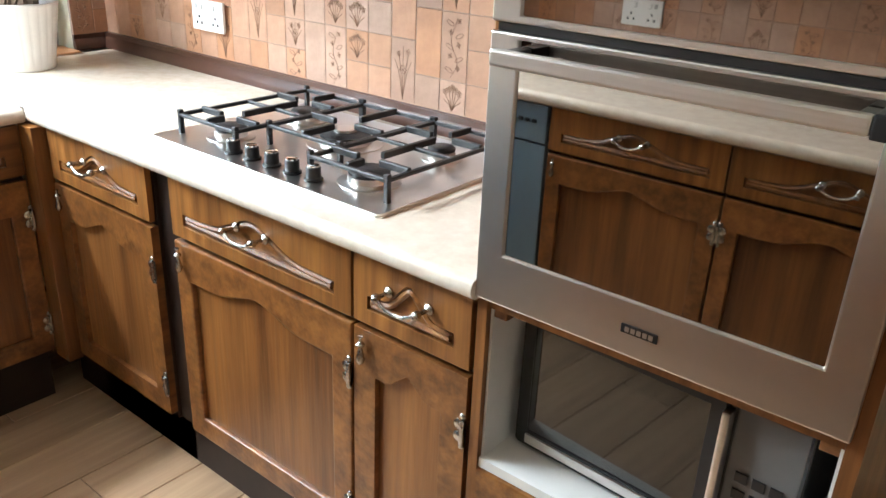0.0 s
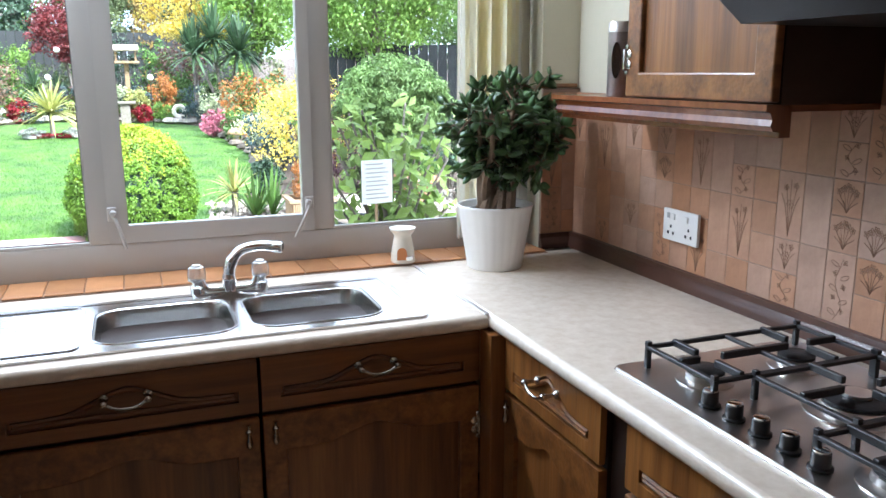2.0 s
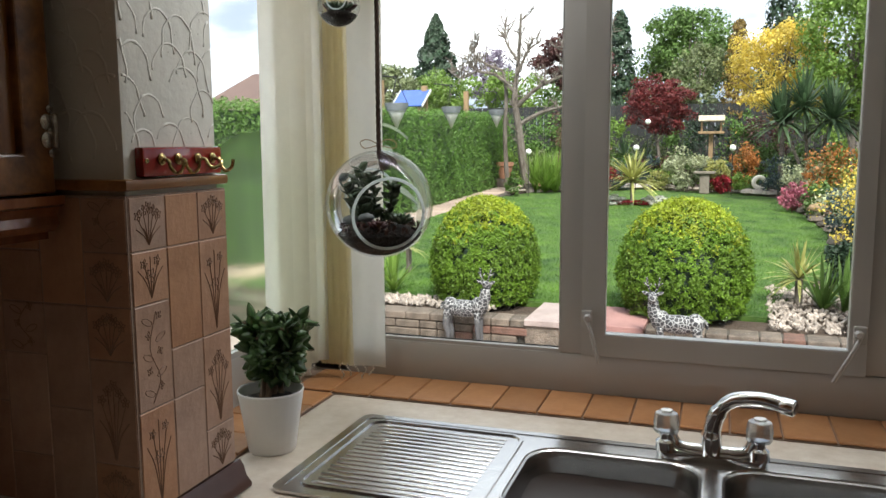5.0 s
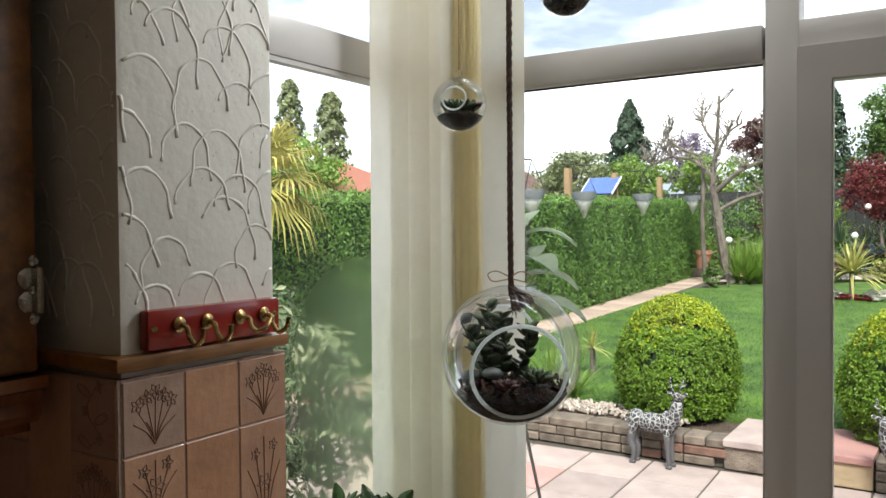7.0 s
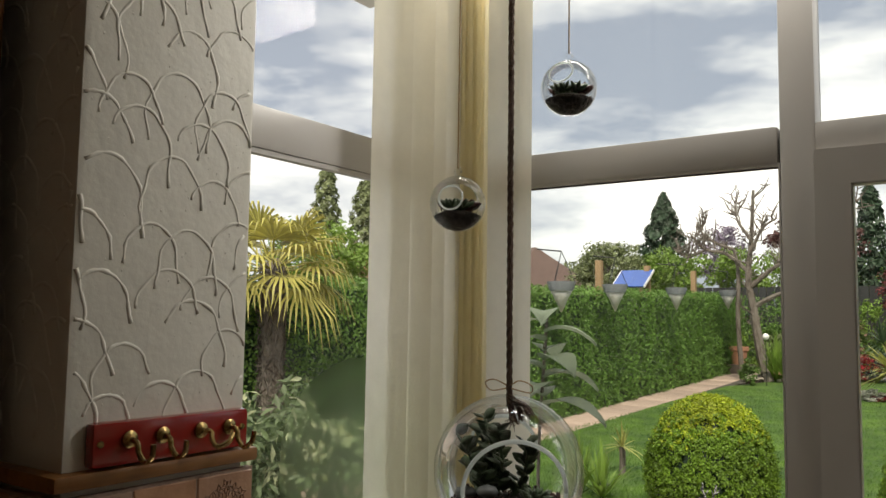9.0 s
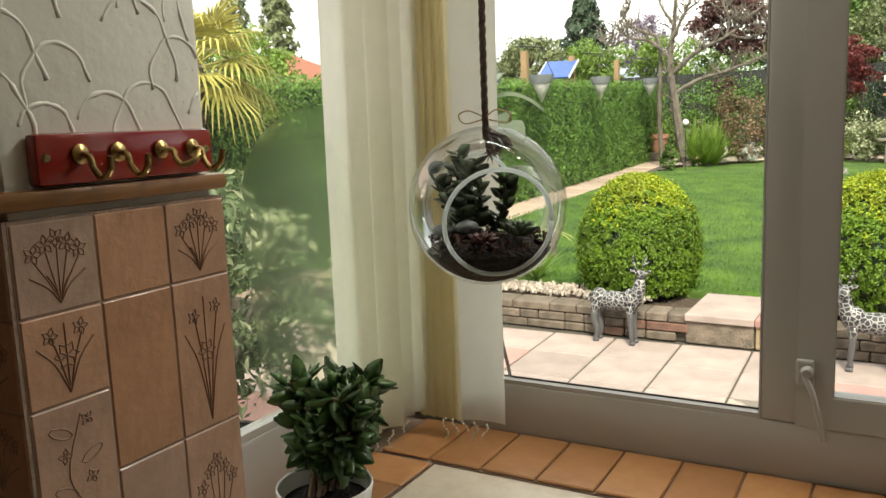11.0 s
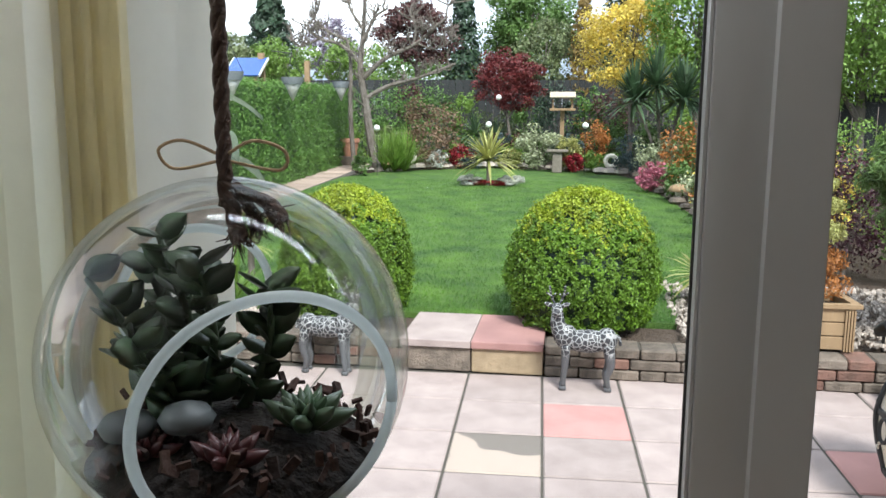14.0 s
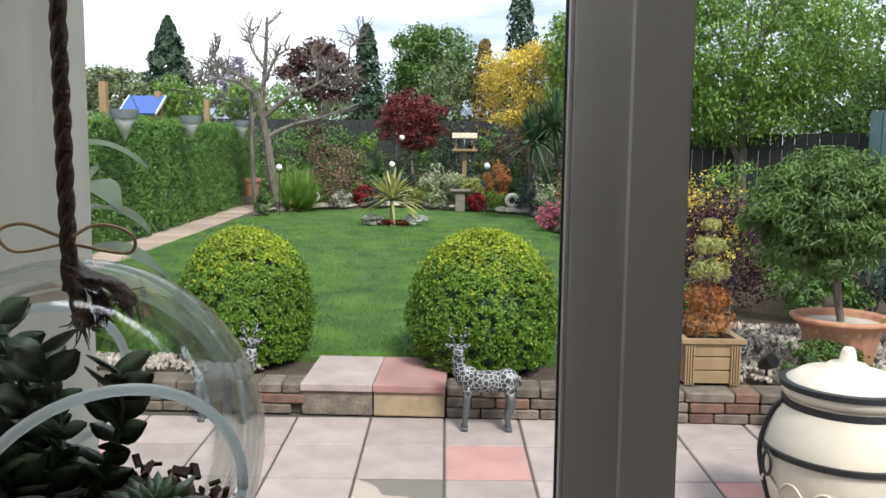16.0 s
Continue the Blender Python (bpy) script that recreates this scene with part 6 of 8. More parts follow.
S("shrub", (-0.9, 18.6, GZ), (0.6, 0.4, 0.55), 0.07, L_GREEN, "mid green leafy shrub below the golden tree", seed=30)
S("shrub", (-3.3, 18.4, GZ), (0.8, 0.4, 0.38), 0.06, L_FRESH, "low spreading green shrub below the acer", seed=31)
S("shrub", (-5.2, 17.9, GZ), (0.5, 0.4, 0.32), 0.06, L_GREEN, "low green leafy border plants", seed=32)
S("shrub", (-1.2, 17.6, GZ), (0.35, 0.3, 0.55), 0.06, L_ORANGE, "bronze-orange leafy shrub in the border", seed=34)
S("yellow_shrub", (0.42, 8.4, GZ), (0.82, 0.45, 0.60), 0.045, L_YELLOW, "bright yellow-leaved euonymus shrub", seed=35, clumps=64)
S("purple_shrub", (0.62, 7.2, GZ), (0.60, 0.45, 0.60), 0.04, L_PURPLE, "dark purple-leaved berberis shrub", seed=36, clumps=70)
S("blue_shrub", (0.2, 9.2, GZ), (0.32, 0.3, 0.36), 0.05, L_BLUE, "rounded blue-green border shrub", seed=37)
S("shrub", (1.5, 7.9, GZ), (0.7, 0.5, 0.45), 0.05, L_FRESH, "mid green leafy shrub standing by the fence", seed=38)
S("shrub", (2.2, 9.6, GZ), (1.0, 0.6, 0.5), 0.06, L_GREEN, "broad green leafy shrub along the fence", seed=39)
S("heather", (-3.45, 14.0, GZ), (0.22, 0.18, 0.10), 0.035, L_WHITE, "white flowering cushion round the cordyline", seed=41, stem=False)
S("heather", (-2.72, 14.0, GZ), (0.24, 0.18, 0.11), 0.035, L_WHITE, "white flowering cushion round the cordyline", seed=42, stem=False)
S("heather", (-3.1, 14.05, GZ), (0.5, 0.2, 0.05), 0.03, L_REDF, "low red sedum round the cordyline", seed=43, stem=False)
sword_plant("grass_clump", (-5.35, 16.5, GZ), 0.0, 1.05, 120, L_FRESH, "tall bright green grass clump", 44, 0.03, ((0, 0, 0), (0.2, 0.1, 0), (-0.2, 0, 0)), 0.5)
sword_plant("cordyline", (-3.12, 13.95, GZ), 0.46, 0.74, 90, L_SWORD_Y, "variegated cordyline with yellow striped leaves", 3, 0.05)
sword_plant("yucca", (-0.1, 15.1, GZ), 1.3, 0.84, 120, L_SWORD, "dark green yucca on branching trunks", 4, 0.06, ((-0.50, 0, 0.15), (0.35, 0, 0.2), (-0.12, 0.1, 0.42)))
sword_plant("yucca", (-3.75, 18.8, GZ), 0.7, 0.60, 60, L_SWORD, "blue-green spiky border yucca", 5, 0.05, ((-0.2, 0, 0), (0.3, 0, -0.1)))
sword_plant("iris", (-0.55, 5.75, GZ), 0.0, 0.48, 26, L_GREEN, "upright green iris leaves", 6, 0.035, ((0, 0, 0), (0.15, 0, 0)), 0.5)
sword_plant("spiky_plant", (-0.72, 5.9, GZ), 0.22, 0.34, 50, L_SWORD_Y, "yellow-green spiky garden plant", 7, 0.03)
sword_plant("iris", (-0.1, 12.9, GZ), 0.0, 0.5, 30, L_GREEN, "green iris leaves in the border", 8, 0.04, ((0, 0, 0), (0.3, 0.2, 0)), 0.5)
sword_plant("border_grass", (-4.3, 5.45, GZ), 0.0, 0.5, 40, L_FRESH, "tuft of green strap leaves beside the wall", 9, 0.03, ((0, 0, 0), (0.2, 0, 0)), 0.5)
sword_plant("spider_flower", (-4.35, 6.4, GZ), 0.25, 0.25, 30, L_SWORD_Y, "pale yellow spiky seedling", 10, 0.02)

# planting that closes the far borders
for i in range(26):
    rr = np.random.default_rng(200 + i)
    x, y = -7.6 + 0.36 * i + rr.uniform(-0.1, 0.1), (19.9 + rr.uniform(0, 1.0)) if i % 2 else (18.7 + rr.uniform(-0.3, 0.4))
    h = rr.uniform(0.55, 1.15) if i % 2 else rr.uniform(0.3, 0.55)
    S("border_shrub", (x, y, GZ), (rr.uniform(0.4, 0.75), 0.4, h), 0.085, (L_GREEN, L_DARK, L_FRESH, L_HEDGE, L_PALE, L_COPPER, L_GREEN)[i % 7],
      ("mid green border shrub", "dark green border shrub", "fresh green border shrub", "small-leaved green border shrub", "pale green border shrub", "loose copper-leaved border shrub", "green leafy border shrub")[i % 7], clumps=22, per=60, seed=300 + i)
for i in range(14):
    rr = np.random.default_rng(400 + i)
    S("border_plant", (-5.9 + 0.38 * i, 17.6 + 0.7 * math.sin(i * 0.3) + rr.uniform(-0.2, 0.3), GZ), (rr.uniform(0.24, 0.42), 0.24, rr.uniform(0.20, 0.48)), 0.06, (L_FRESH, L_GREEN, L_PALE, L_BLUE)[i % 4],
      ("low fresh green border plant", "low green border plant", "low grey-green border plant", "low blue-green border plant")[i % 4], "plant", 12, 40, 500 + i, stem=False)
for i, (x, y, h, m) in enumerate(((0.45, 10.2, 0.4, 0), (0.5, 11.3, 0.5, 1), (0.9, 12.4, 0.6, 2), (0.35, 14.2, 0.45, 1), (1.3, 9.6, 0.6, 1), (1.9, 11.0, 0.7, 0), (1.25, 6.9, 0.48, 1), (1.8, 7.0, 0.55, 2), (1.05, 6.1, 0.30, 1), (1.7, 5.9, 0.40, 2), (0.15, 7.0, 0.14, 1), (-0.35, 6.6, 0.22, 2), (2.0, 6.2, 0.3, 1))):
    S("border_shrub", (x, y, GZ), (h * 0.9, h * 0.8, h), 0.05, (L_FRESH, L_GREEN, L_DARK)[m], ("fresh green shrub in the side border", "leafy green shrub in the side border", "dark green shrub in the side border")[m], clumps=26, per=70, seed=600 + i)

for i, (x, y, r, h, m, words) in enumerate(((-4.55, 17.1, 0.30, 0.22, L_WHITE, "white flowering cushion plant at the lawn end"), (-3.75, 17.35, 0.34, 0.34, L_BLUE, "blue-grey leaved border plant at the lawn end"),
                                             (-2.95, 17.5, 0.30, 0.26, L_SWORD_Y, "yellow-green leaved border plant at the lawn end"), (-1.25, 16.9, 0.24, 0.26, L_FRESH, "fresh green strap-leaved border plant"),
                                             (-0.28, 14.9, 0.40, 0.50, L_VARIEG, "creamy variegated shrub below the yucca"), (0.05, 13.7, 0.42, 0.60, L_ORANGE, "orange flowering azalea in the side border"),
                                             (-0.15, 12.2, 0.26, 0.34, L_GREEN, "leafy green border plant by the lawn edge"), (0.0, 10.9, 0.30, 0.36, L_VARIEG, "pale green border plant by the lawn edge"),
                                             (0.05, 9.9, 0.30, 0.40, L_BLUE, "blue-green spreading conifer by the lawn edge"), (-5.75, 15.4, 0.20, 0.28, L_GREEN, "green leafy plant beside the path"))):
    S("border_plant", (x, y, GZ), (r, r * 0.8, h), 0.055, m, words, "plant", 18, 50, 700 + i, stem=False)
for i in range(12):
    rr = np.random.default_rng(800 + i)
    y = 8.2 + 0.62 * i
    q = rr.uniform(0.09, 0.17)
    tagged(part("edging_stone", lathe([(q * 0.5, -q * 0.3), (q, 0), (q * 0.8, q * 0.4), (q * 0.2, q * 0.55)], 9, (0, 0, 0), None, 0.14, 3), WALL_STONE, None, "", True), "brown rounded edging stone beside the lawn", "stone", "border edging stones").location = (
        float(np.interp(y, [8.3, 10.5, 12.6, 15.8], [-0.12, -0.05, -0.22, -0.5])) + rr.uniform(-0.04, 0.06), y, GZ + 0.04)

# fences
def fence(at, rz, length, height, material, label, pitch=0.16):
    t = thing("fence", at, rz, label, "fence")
    k = int(length / pitch)
    me = None
    for i in range(k):
        if me is None:
            o = part("board", box(0, pitch - 0.012, 0, 0.02, 0, height, 0.003), material, t)
            me = o.data
        else:
            o = new("board", me)
            o.parent = t
        o.location = (i * pitch, 0.006 * (i % 2), 0)
    part("rail", box(0, length, 0.026, 0.06, height - 0.25, height - 0.17), material, t)
    return t


fence((-9.0, 21.4, 0.0), 0, 10.5, 2.05, FENCE, "dark stained board fence at the garden end", 0.2)
fence((1.2, 14.2, 0.0), -38, 5.2, 1.65, FENCE, "dark stained board fence beside the garden", 0.18)
fence((2.75, 9.3, 0.0), -80, 4.0, 1.9, FENCE_TEAL, "teal painted fence panels", 0.2)
fence((5.2, 11.0, 0.0), -75, 12.0, 1.7, FENCE, "dark board fence along the side", 0.2)

# bird table, ornaments, pots
bt = thing("bird_table", (-1.93, 17.6, GZ), 0, "wooden bird table with pitched roof on a post", "bird table")
part("post", box(-0.045, 0.045, -0.045, 0.045, 0, 1.25, 0.006), FENCE_WOOD, bt)
part("tray", box(-0.27, 0.27, -0.22, 0.22, 1.25, 1.30, 0.006), FENCE_WOOD, bt)
for x in (-0.2, 0.2):
    part("roof_post", box(x - 0.02, x + 0.02, -0.02, 0.02, 1.30, 1.50), FENCE_WOOD, bt)
for s in (-1, 1):
    part("roof", box(-0.27, 0.27, -0.2, 0.0, -0.01, 0.01), mat("pale_roof_boards", (0.52, 0.45, 0.34), 0.8), bt, "pale roof boards").matrix_local = pose(0, 0, 1.64, 0, 0, 0 if s > 0 else 180) @ pose(0, 0, 0, 35)
GREY_STONE = mat("weathered_grey_stone", (0.22, 0.19, 0.155), 0.9, scale=12, bump=0.4)
pd = thing("pedestal_stone", (-2.0, 16.9, GZ), 0, "stone pedestal ornament in the border", "ornament")
part("column", box(-0.10, 0.10, -0.10, 0.10, 0, 0.42, 0.02), GREY_STONE, pd)
part("cap", box(-0.22, 0.22, -0.15, 0.15, 0.42, 0.47, 0.015), GREY_STONE, pd)
for x, y, r in ((-5.12, 16.95, 0.15), (-0.92, 16.6, 0.15)):
    b = tube([(r * 0.72 * math.cos(a), 0, r + r * 0.72 * math.sin(a)) for a in np.linspace(0, 2 * math.pi, 25)], r * 0.30, 10)
    tagged(part("ring_stone", b, CERAMIC, None, "", True), "white carved ring stone ornament in the border", "ornament", "ring stones").location = (x, y, GZ + 0.12)
for x, y, s in ((-5.5, 16.5, 1.0), (-0.15, 12.0, 1.2)):
    t = thing("stone_mushroom", (x, y, GZ), 0, "small stone mushroom ornament at the lawn edge", "ornament", "stone mushrooms")
    part("stalk", lathe([(0.05 * s, 0), (0.035 * s, 0.10 * s), (0.045 * s, 0.15 * s)], 14), CERAMIC, t, smooth=2)
    part("cap", lathe([(0.03 * s, 0.14 * s), (0.14 * s, 0.15 * s), (0.10 * s, 0.21 * s), (0.02 * s, 0.24 * s)], 18), FENCE_WOOD, t, smooth=2)
for x, y, z in ((-5.5, 15.6, 0.95), (-1.45, 16.3, 1.0), (-3.4, 16.6, 1.0), (-3.35, 18.2, 1.55)):
    t = thing("garden_globe", (x, y, GZ), 0, "white ball garden light on a thin stake", "garden light", "ball lights")
    part("stake", tube([(0, 0, -0.05), (0, 0, z - 0.1)], 0.008, 6), IRON, t)
    part("ball", lathe([(0.008, -0.065), (0.047, -0.045), (0.065, 0), (0.047, 0.045), (0.008, 0.065)], 16, (0, 0, z - 0.02)), WHITE_PLASTIC, t, smooth=2)
rng = np.random.default_rng(15)
for i in range(26):
    a = i / 25
    x = -6.0 + 5.3 * a
    y = 16.2 + 1.6 * math.sin(a * 3.0) + rng.uniform(-0.1, 0.1)
    s = rng.uniform(0.08, 0.2)
    tagged(part("edging_stone", lathe([(s * 0.5, -s * 0.3), (s, 0), (s * 0.8, s * 0.35), (s * 0.2, s * 0.5)], 9, (0, 0, 0), None, 0.12, 3), GRAVEL, None, "", True), "grey rounded edging stone along the lawn", "stone", "lawn edging stones").location = (x, y, GZ + 0.05)
tagged(part("pot_stand", box(-0.30, 0.30, -0.25, 0.25, 0, 0.20, 0.02), WALL_STONE), "dark stone block under the terracotta pot", "stone").location = (-6.75, 18.1, GZ)
gp = thing("terracotta_pot", (-6.75, 18.1, GZ + 0.20), 0, "terracotta pot at the end of the path", "pot")
part("pot", lathe([(0.15, 0), (0.19, 0.30), (0.22, 0.31), (0.22, 0.40), (0.19, 0.40), (0.17, 0.34)], 20), TERRACOTTA, gp, smooth=True)
WHITE_ROPE = mat("white_wicker", (0.66, 0.65, 0.62), 0.8, scale=30, stretch=(1, 1, 4), bump=0.5)
GREY_ROPE = mat("grey_wicker", (0.22, 0.24, 0.26), 0.8, scale=30, stretch=(1, 1, 4), bump=0.5)
for y in (8.6, 10.4, 13.2, 16.6):
    t = thing("hanging_cone", (hx(y) + 0.32, y, 1.86), 0, "grey and white wicker cone hanging planter", "hanging basket", "cone planters")
    part("basket", lathe([(0.01, -0.36), (0.10, -0.16), (0.15, -0.07), (0.15, -0.07)], 18), WHITE_ROPE, t, "white wicker cone", 2)
    part("band", lathe([(0.15, -0.09), (0.18, 0.0), (0.185, 0.03), (0.16, 0.03), (0.155, -0.02)], 18), GREY_ROPE, t, "grey band", True)
    b = bmesh.new()
    for a in (0.5, 2.6, 4.7):
        tube([(0.17 * math.cos(a), 0.17 * math.sin(a), 0.03), (0, 0, 0.42)], 0.005, 5, b)
    part("hanger", b, IRON, t, "thin hanging wires")
    part("bracket", tube([(0, 0, 0.42), (-0.35, 0, 0.46)], 0.01, 6), IRON, t)
for y in (8.3, 11.2, 13.4, 16.2):
    tagged(part("timber_post", box(-0.05, 0.05, -0.05, 0.05, 0, 2.25, 0.006), FENCE_WOOD), "pale timber post behind the hedge", "post", "hedge posts").location = (hx(y) - 0.30, y, GZ)
# blue solar panel on its timber stand behind the hedge
bp = thing("tilted_roof", (-7.44, 12.95, 1.90), 0, "blue tilted panel on a timber stand beyond the hedge", "panel")
sheet = part("sheet", box(0, 0.60, 0, 0.58, 0, 0.025, 0.004), BLUE, bp)
sheet.matrix_local = pose(0, 0, 0, 33)
for x in (-0.012, 0.60):
    part("side_rail", box(x, x + 0.014, -0.01, 0.59, -0.01, 0.032), WHITE_PLASTIC, sheet, "pale edge rail")
for x in (0.04, 0.50):
    part("stand", box(x, x + 0.05, 0.40, 0.45, -2.0, 0.26), FENCE_WOOD, bp)
    part("stand", box(x, x + 0.05, 0.04, 0.09, -2.0, 0.01), FENCE_WOOD, bp)
hs = thing("house", (-21.0, 31, -1.5), -20, "distant brick house with brown tiled roof", "house")
part("wall", box(-3, 3, -3, 3, 0, 3.6), BRICK, hs)
b = bmesh.new()
v = [b.verts.new(c) for c in ((-3.3, -3.3, 3.5), (3.3, -3.3, 3.5), (3.3, 3.3, 3.5), (-3.3, 3.3, 3.5), (-2.0, 0, 5.6), (2.0, 0, 5.6))]
for q in ((0, 1, 5, 4), (2, 3, 4, 5), (1, 2, 5), (3, 0, 4), (0, 3, 2, 1)):
    b.faces.new([v[i] for i in q])
part("roof", b, mat("brown_roof_tiles", (0.15, 0.10, 0.085), 0.9, scale=3, bump=0.4), hs, "brown tiled roof")
for x in (-1.4, 1.3):
    w = part("window", box(x - 0.55, x + 0.55, -3.04, -2.96, 2.3, 3.3), WHITE_PLASTIC, hs, "white framed window")
    part("glass", box(x - 0.45, x + 0.45, -3.06, -3.03, 2.4, 3.2), TINTED_GLASS, w)
hs2 = thing("house", (-28.2, 29.5, -0.2), 0, "red tiled roof of a neighbouring house", "house")
part("wall", box(-3, 3, -3, 3, 0, 3.0), BRICK, hs2)
b = bmesh.new()
v = [b.verts.new(c) for c in ((-3.3, -3.3, 2.9), (3.3, -3.3, 2.9), (3.3, 3.3, 2.9), (-3.3, 3.3, 2.9), (-0.3, 0, 4.6), (0.3, 0, 4.6))]
for q in ((0, 1, 5, 4), (2, 3, 4, 5), (1, 2, 5), (3, 0, 4), (0, 3, 2, 1)):
    b.faces.new([v[i] for i in q])
part("roof", b, ROOF, hs2, "red tiled roof")

# deer statues
def deer(at, rz, label):
    b = bmesh.new()

    def blob(c, r, m=None):
        s = bmesh.new()
        bmesh.ops.create_uvsphere(s, u_segments=16, v_segments=10, radius=1)
        add(b, s, Matrix.Translation(c) @ (m or Matrix()) @ Matrix.Diagonal((*r, 1)))
    blob((0.02, 0, 0.29), (0.155, 0.062, 0.068))
    blob((-0.10, 0, 0.31), (0.07, 0.058, 0.075))
    blob((0.13, 0, 0.30), (0.065, 0.060, 0.072))
    tube(smooth_path([(-0.12, 0, 0.31), (-0.15, 0, 0.38), (-0.155, -0.005, 0.45)]), 0.04, 10, b, [0.055 - 0.02 * i / 12 for i in range(13)])
    blob((-0.158, -0.025, 0.475), (0.033, 0.052, 0.034), pose(0, 0, 0, 25))
    for s in (-1, 1):
        blob((-0.158 + s * 0.045, -0.005, 0.50), (0.030, 0.010, 0.014), pose(0, 0, 0, 0, -20 * s))
        tube(smooth_path([(-0.158 + s * 0.012, 0, 0.50), (-0.158 + s * 0.035, 0.01, 0.55), (-0.158 + s * 0.045, 0, 0.61)]), 0.006, 6, b)
        tube([(-0.158 + s * 0.033, 0.008, 0.545), (-0.158 + s * 0.062, -0.01, 0.575)], 0.005, 5, b)
        tube([(-0.158 + s * 0.028, 0.006, 0.535), (-0.158 + s * 0.012, -0.01, 0.57)], 0.004, 5, b)
        tube(smooth_path([(-0.10, s * 0.035, 0.27), (-0.105, s * 0.035, 0.14), (-0.115, s * 0.035, 0.02)]), 0.02, 8, b, [0.027 - 0.014 * i / 12 for i in range(13)])
        tube(smooth_path([(0.14, s * 0.035, 0.28), (0.155, s * 0.035, 0.16), (0.135, s * 0.035, 0.09), (0.145, s * 0.035, 0.02)]), 0.02, 8, b, [0.034 - 0.02 * i / 18 for i in range(19)])
        box(-0.135, -0.095, s * 0.035 - 0.014, s * 0.035 + 0.014, 0, 0.025, 0.004, 1, b)
        box(0.125, 0.165, s * 0.035 - 0.014, s * 0.035 + 0.014, 0, 0.025, 0.004, 1, b)
    tube(smooth_path([(0.18, 0, 0.33), (0.205, 0, 0.31), (0.21, 0, 0.27)]), 0.010, 6, b)
    o = tagged(part("deer_statue", b, DEER_BODY, None, "", 2), label, "statue", "deer statues")
    o.matrix_world = pose(*at, 0, 0, rz)


deer((-1.57, 4.58, PZ), 0, "grey deer garden statue with black and white patterned body")
deer((-3.12, 4.62, PZ), 175, "grey deer garden statue with patterned body beside the wall")

# tandoor
td = thing("clay_oven", (-0.06, 3.35, PZ), 20, "cream clay garden oven with black iron bands and lid", "clay oven")
part("body", lathe([(0.20, 0.05), (0.27, 0.12), (0.315, 0.30), (0.32, 0.42), (0.28, 0.55), (0.235, 0.615), (0.235, 0.63), (0.2, 0.63)], 40), TANDOOR_M, td, "cream clay body", 2)
part("lid", lathe([(0.245, 0.632), (0.255, 0.66), (0.25, 0.69), (0.18, 0.735), (0.09, 0.76), (0.075, 0.775), (0.035, 0.785), (0.028, 0.83), (0.018, 0.845)], 40), TANDOOR_M, td, "domed clay lid", 2)
for r, z in ((0.285, 0.15), (0.325, 0.41), (0.246, 0.605), (0.258, 0.685)):
    part("iron_band", lathe([(r - 0.004, z - 0.014), (r + 0.006, z - 0.012), (r + 0.006, z + 0.012), (r - 0.004, z + 0.014)], 40), IRON, td, "black iron band", True)
for a in (30, 150, 270):
    ca, sa = math.cos(radians(a)), math.sin(radians(a))
    part("iron_strap", tube(smooth_path([(r * ca, r * sa, z) for r, z in ((0.28, 0.14), (0.323, 0.30), (0.33, 0.42), (0.29, 0.55), (0.245, 0.61))]), 0.011, 6), IRON, td, "black iron strap", True)
for a in (170, 350):
    ca, sa = math.cos(radians(a)), math.sin(radians(a))
    part("handle", tube([(0.345 * ca - 0.0 * sa + 0.03 * math.sin(q) * -sa, 0.345 * sa + 0.03 * math.sin(q) * ca, 0.36 + 0.05 * math.cos(q)) for q in np.linspace(0, 6.3, 17)], 0.008, 6), IRON, td, "iron ring handle", True)
part("stand", lathe([(0.21, 0.0), (0.22, 0.02), (0.20, 0.05)], 24), IRON, td)
b = bmesh.new()
for i in range(14):
    a = i * 2 * math.pi / 14
    tube(smooth_path([(0.319 * math.cos(a + u), 0.319 * math.sin(a + u), 0.27 + w) for u, w in ((0, 0), (0.1, 0.03), (0.22, 0.03), (0.32, 0), (0.44, -0.02))], 3), 0.006, 5, b)
part("relief", b, TANDOOR_M, td, "wavy relief band", 2)
card = thing("paper_card", (-0.52, 1.40, 0.935), 10, "white printed paper card hung by the leafy shrub", "card")
part("sheet", box(-0.068, 0.068, 0, 0.002, 0, 0.175), PAPER, card)
for i in range(9):
    part("print_line", box(-0.05, 0.05 - 0.012 * (i % 3), -0.0015, 0, 0.02 + 0.017 * i, 0.0245 + 0.017 * i), INK, card)
part("stick", tube([(0, 0.012, -1.08), (0, 0.012, 0.16)], 0.006, 6), FENCE_WOOD, card)


def leafy(name, at, radii, leaf, n, material, label, seed):
    """An open shrub of broad leaves on arching stems."""
    rng = np.random.default_rng(seed)
    t = thing(name, at, 0, label, "shrub")
    b = bmesh.new()
    cs, ns = [], []
    for i in range(n):
        a = rng.uniform(0, 6.28)
        e = Vector((math.cos(a) * radii[0] * rng.uniform(0.2, 1), math.sin(a) * radii[1] * rng.uniform(0.2, 1), radii[2] * rng.uniform(0.5, 1)))
        pth = smooth_path([(0, 0, 0), (e.x * 0.3, e.y * 0.3, e.z * 0.6), e], 6)
        tube(pth, 0.006, 5, b)
        for p in pth[4:]:
            for k in range(3):
                d = np.array([rng.normal(), rng.normal(), 0.5 + rng.normal() * 0.5])
                d /= np.linalg.norm(d)
                cs.append(np.array(p) + d * leaf * 0.5)
                ns.append(d)
    part("branches", b, BARK, t)
    link("leaves", leaf_mesh("leaves", np.array(cs), np.array(ns) + [0, -0.3, 0.4], leaf, rng, 0.48, 0.10, 0.5), material, t)


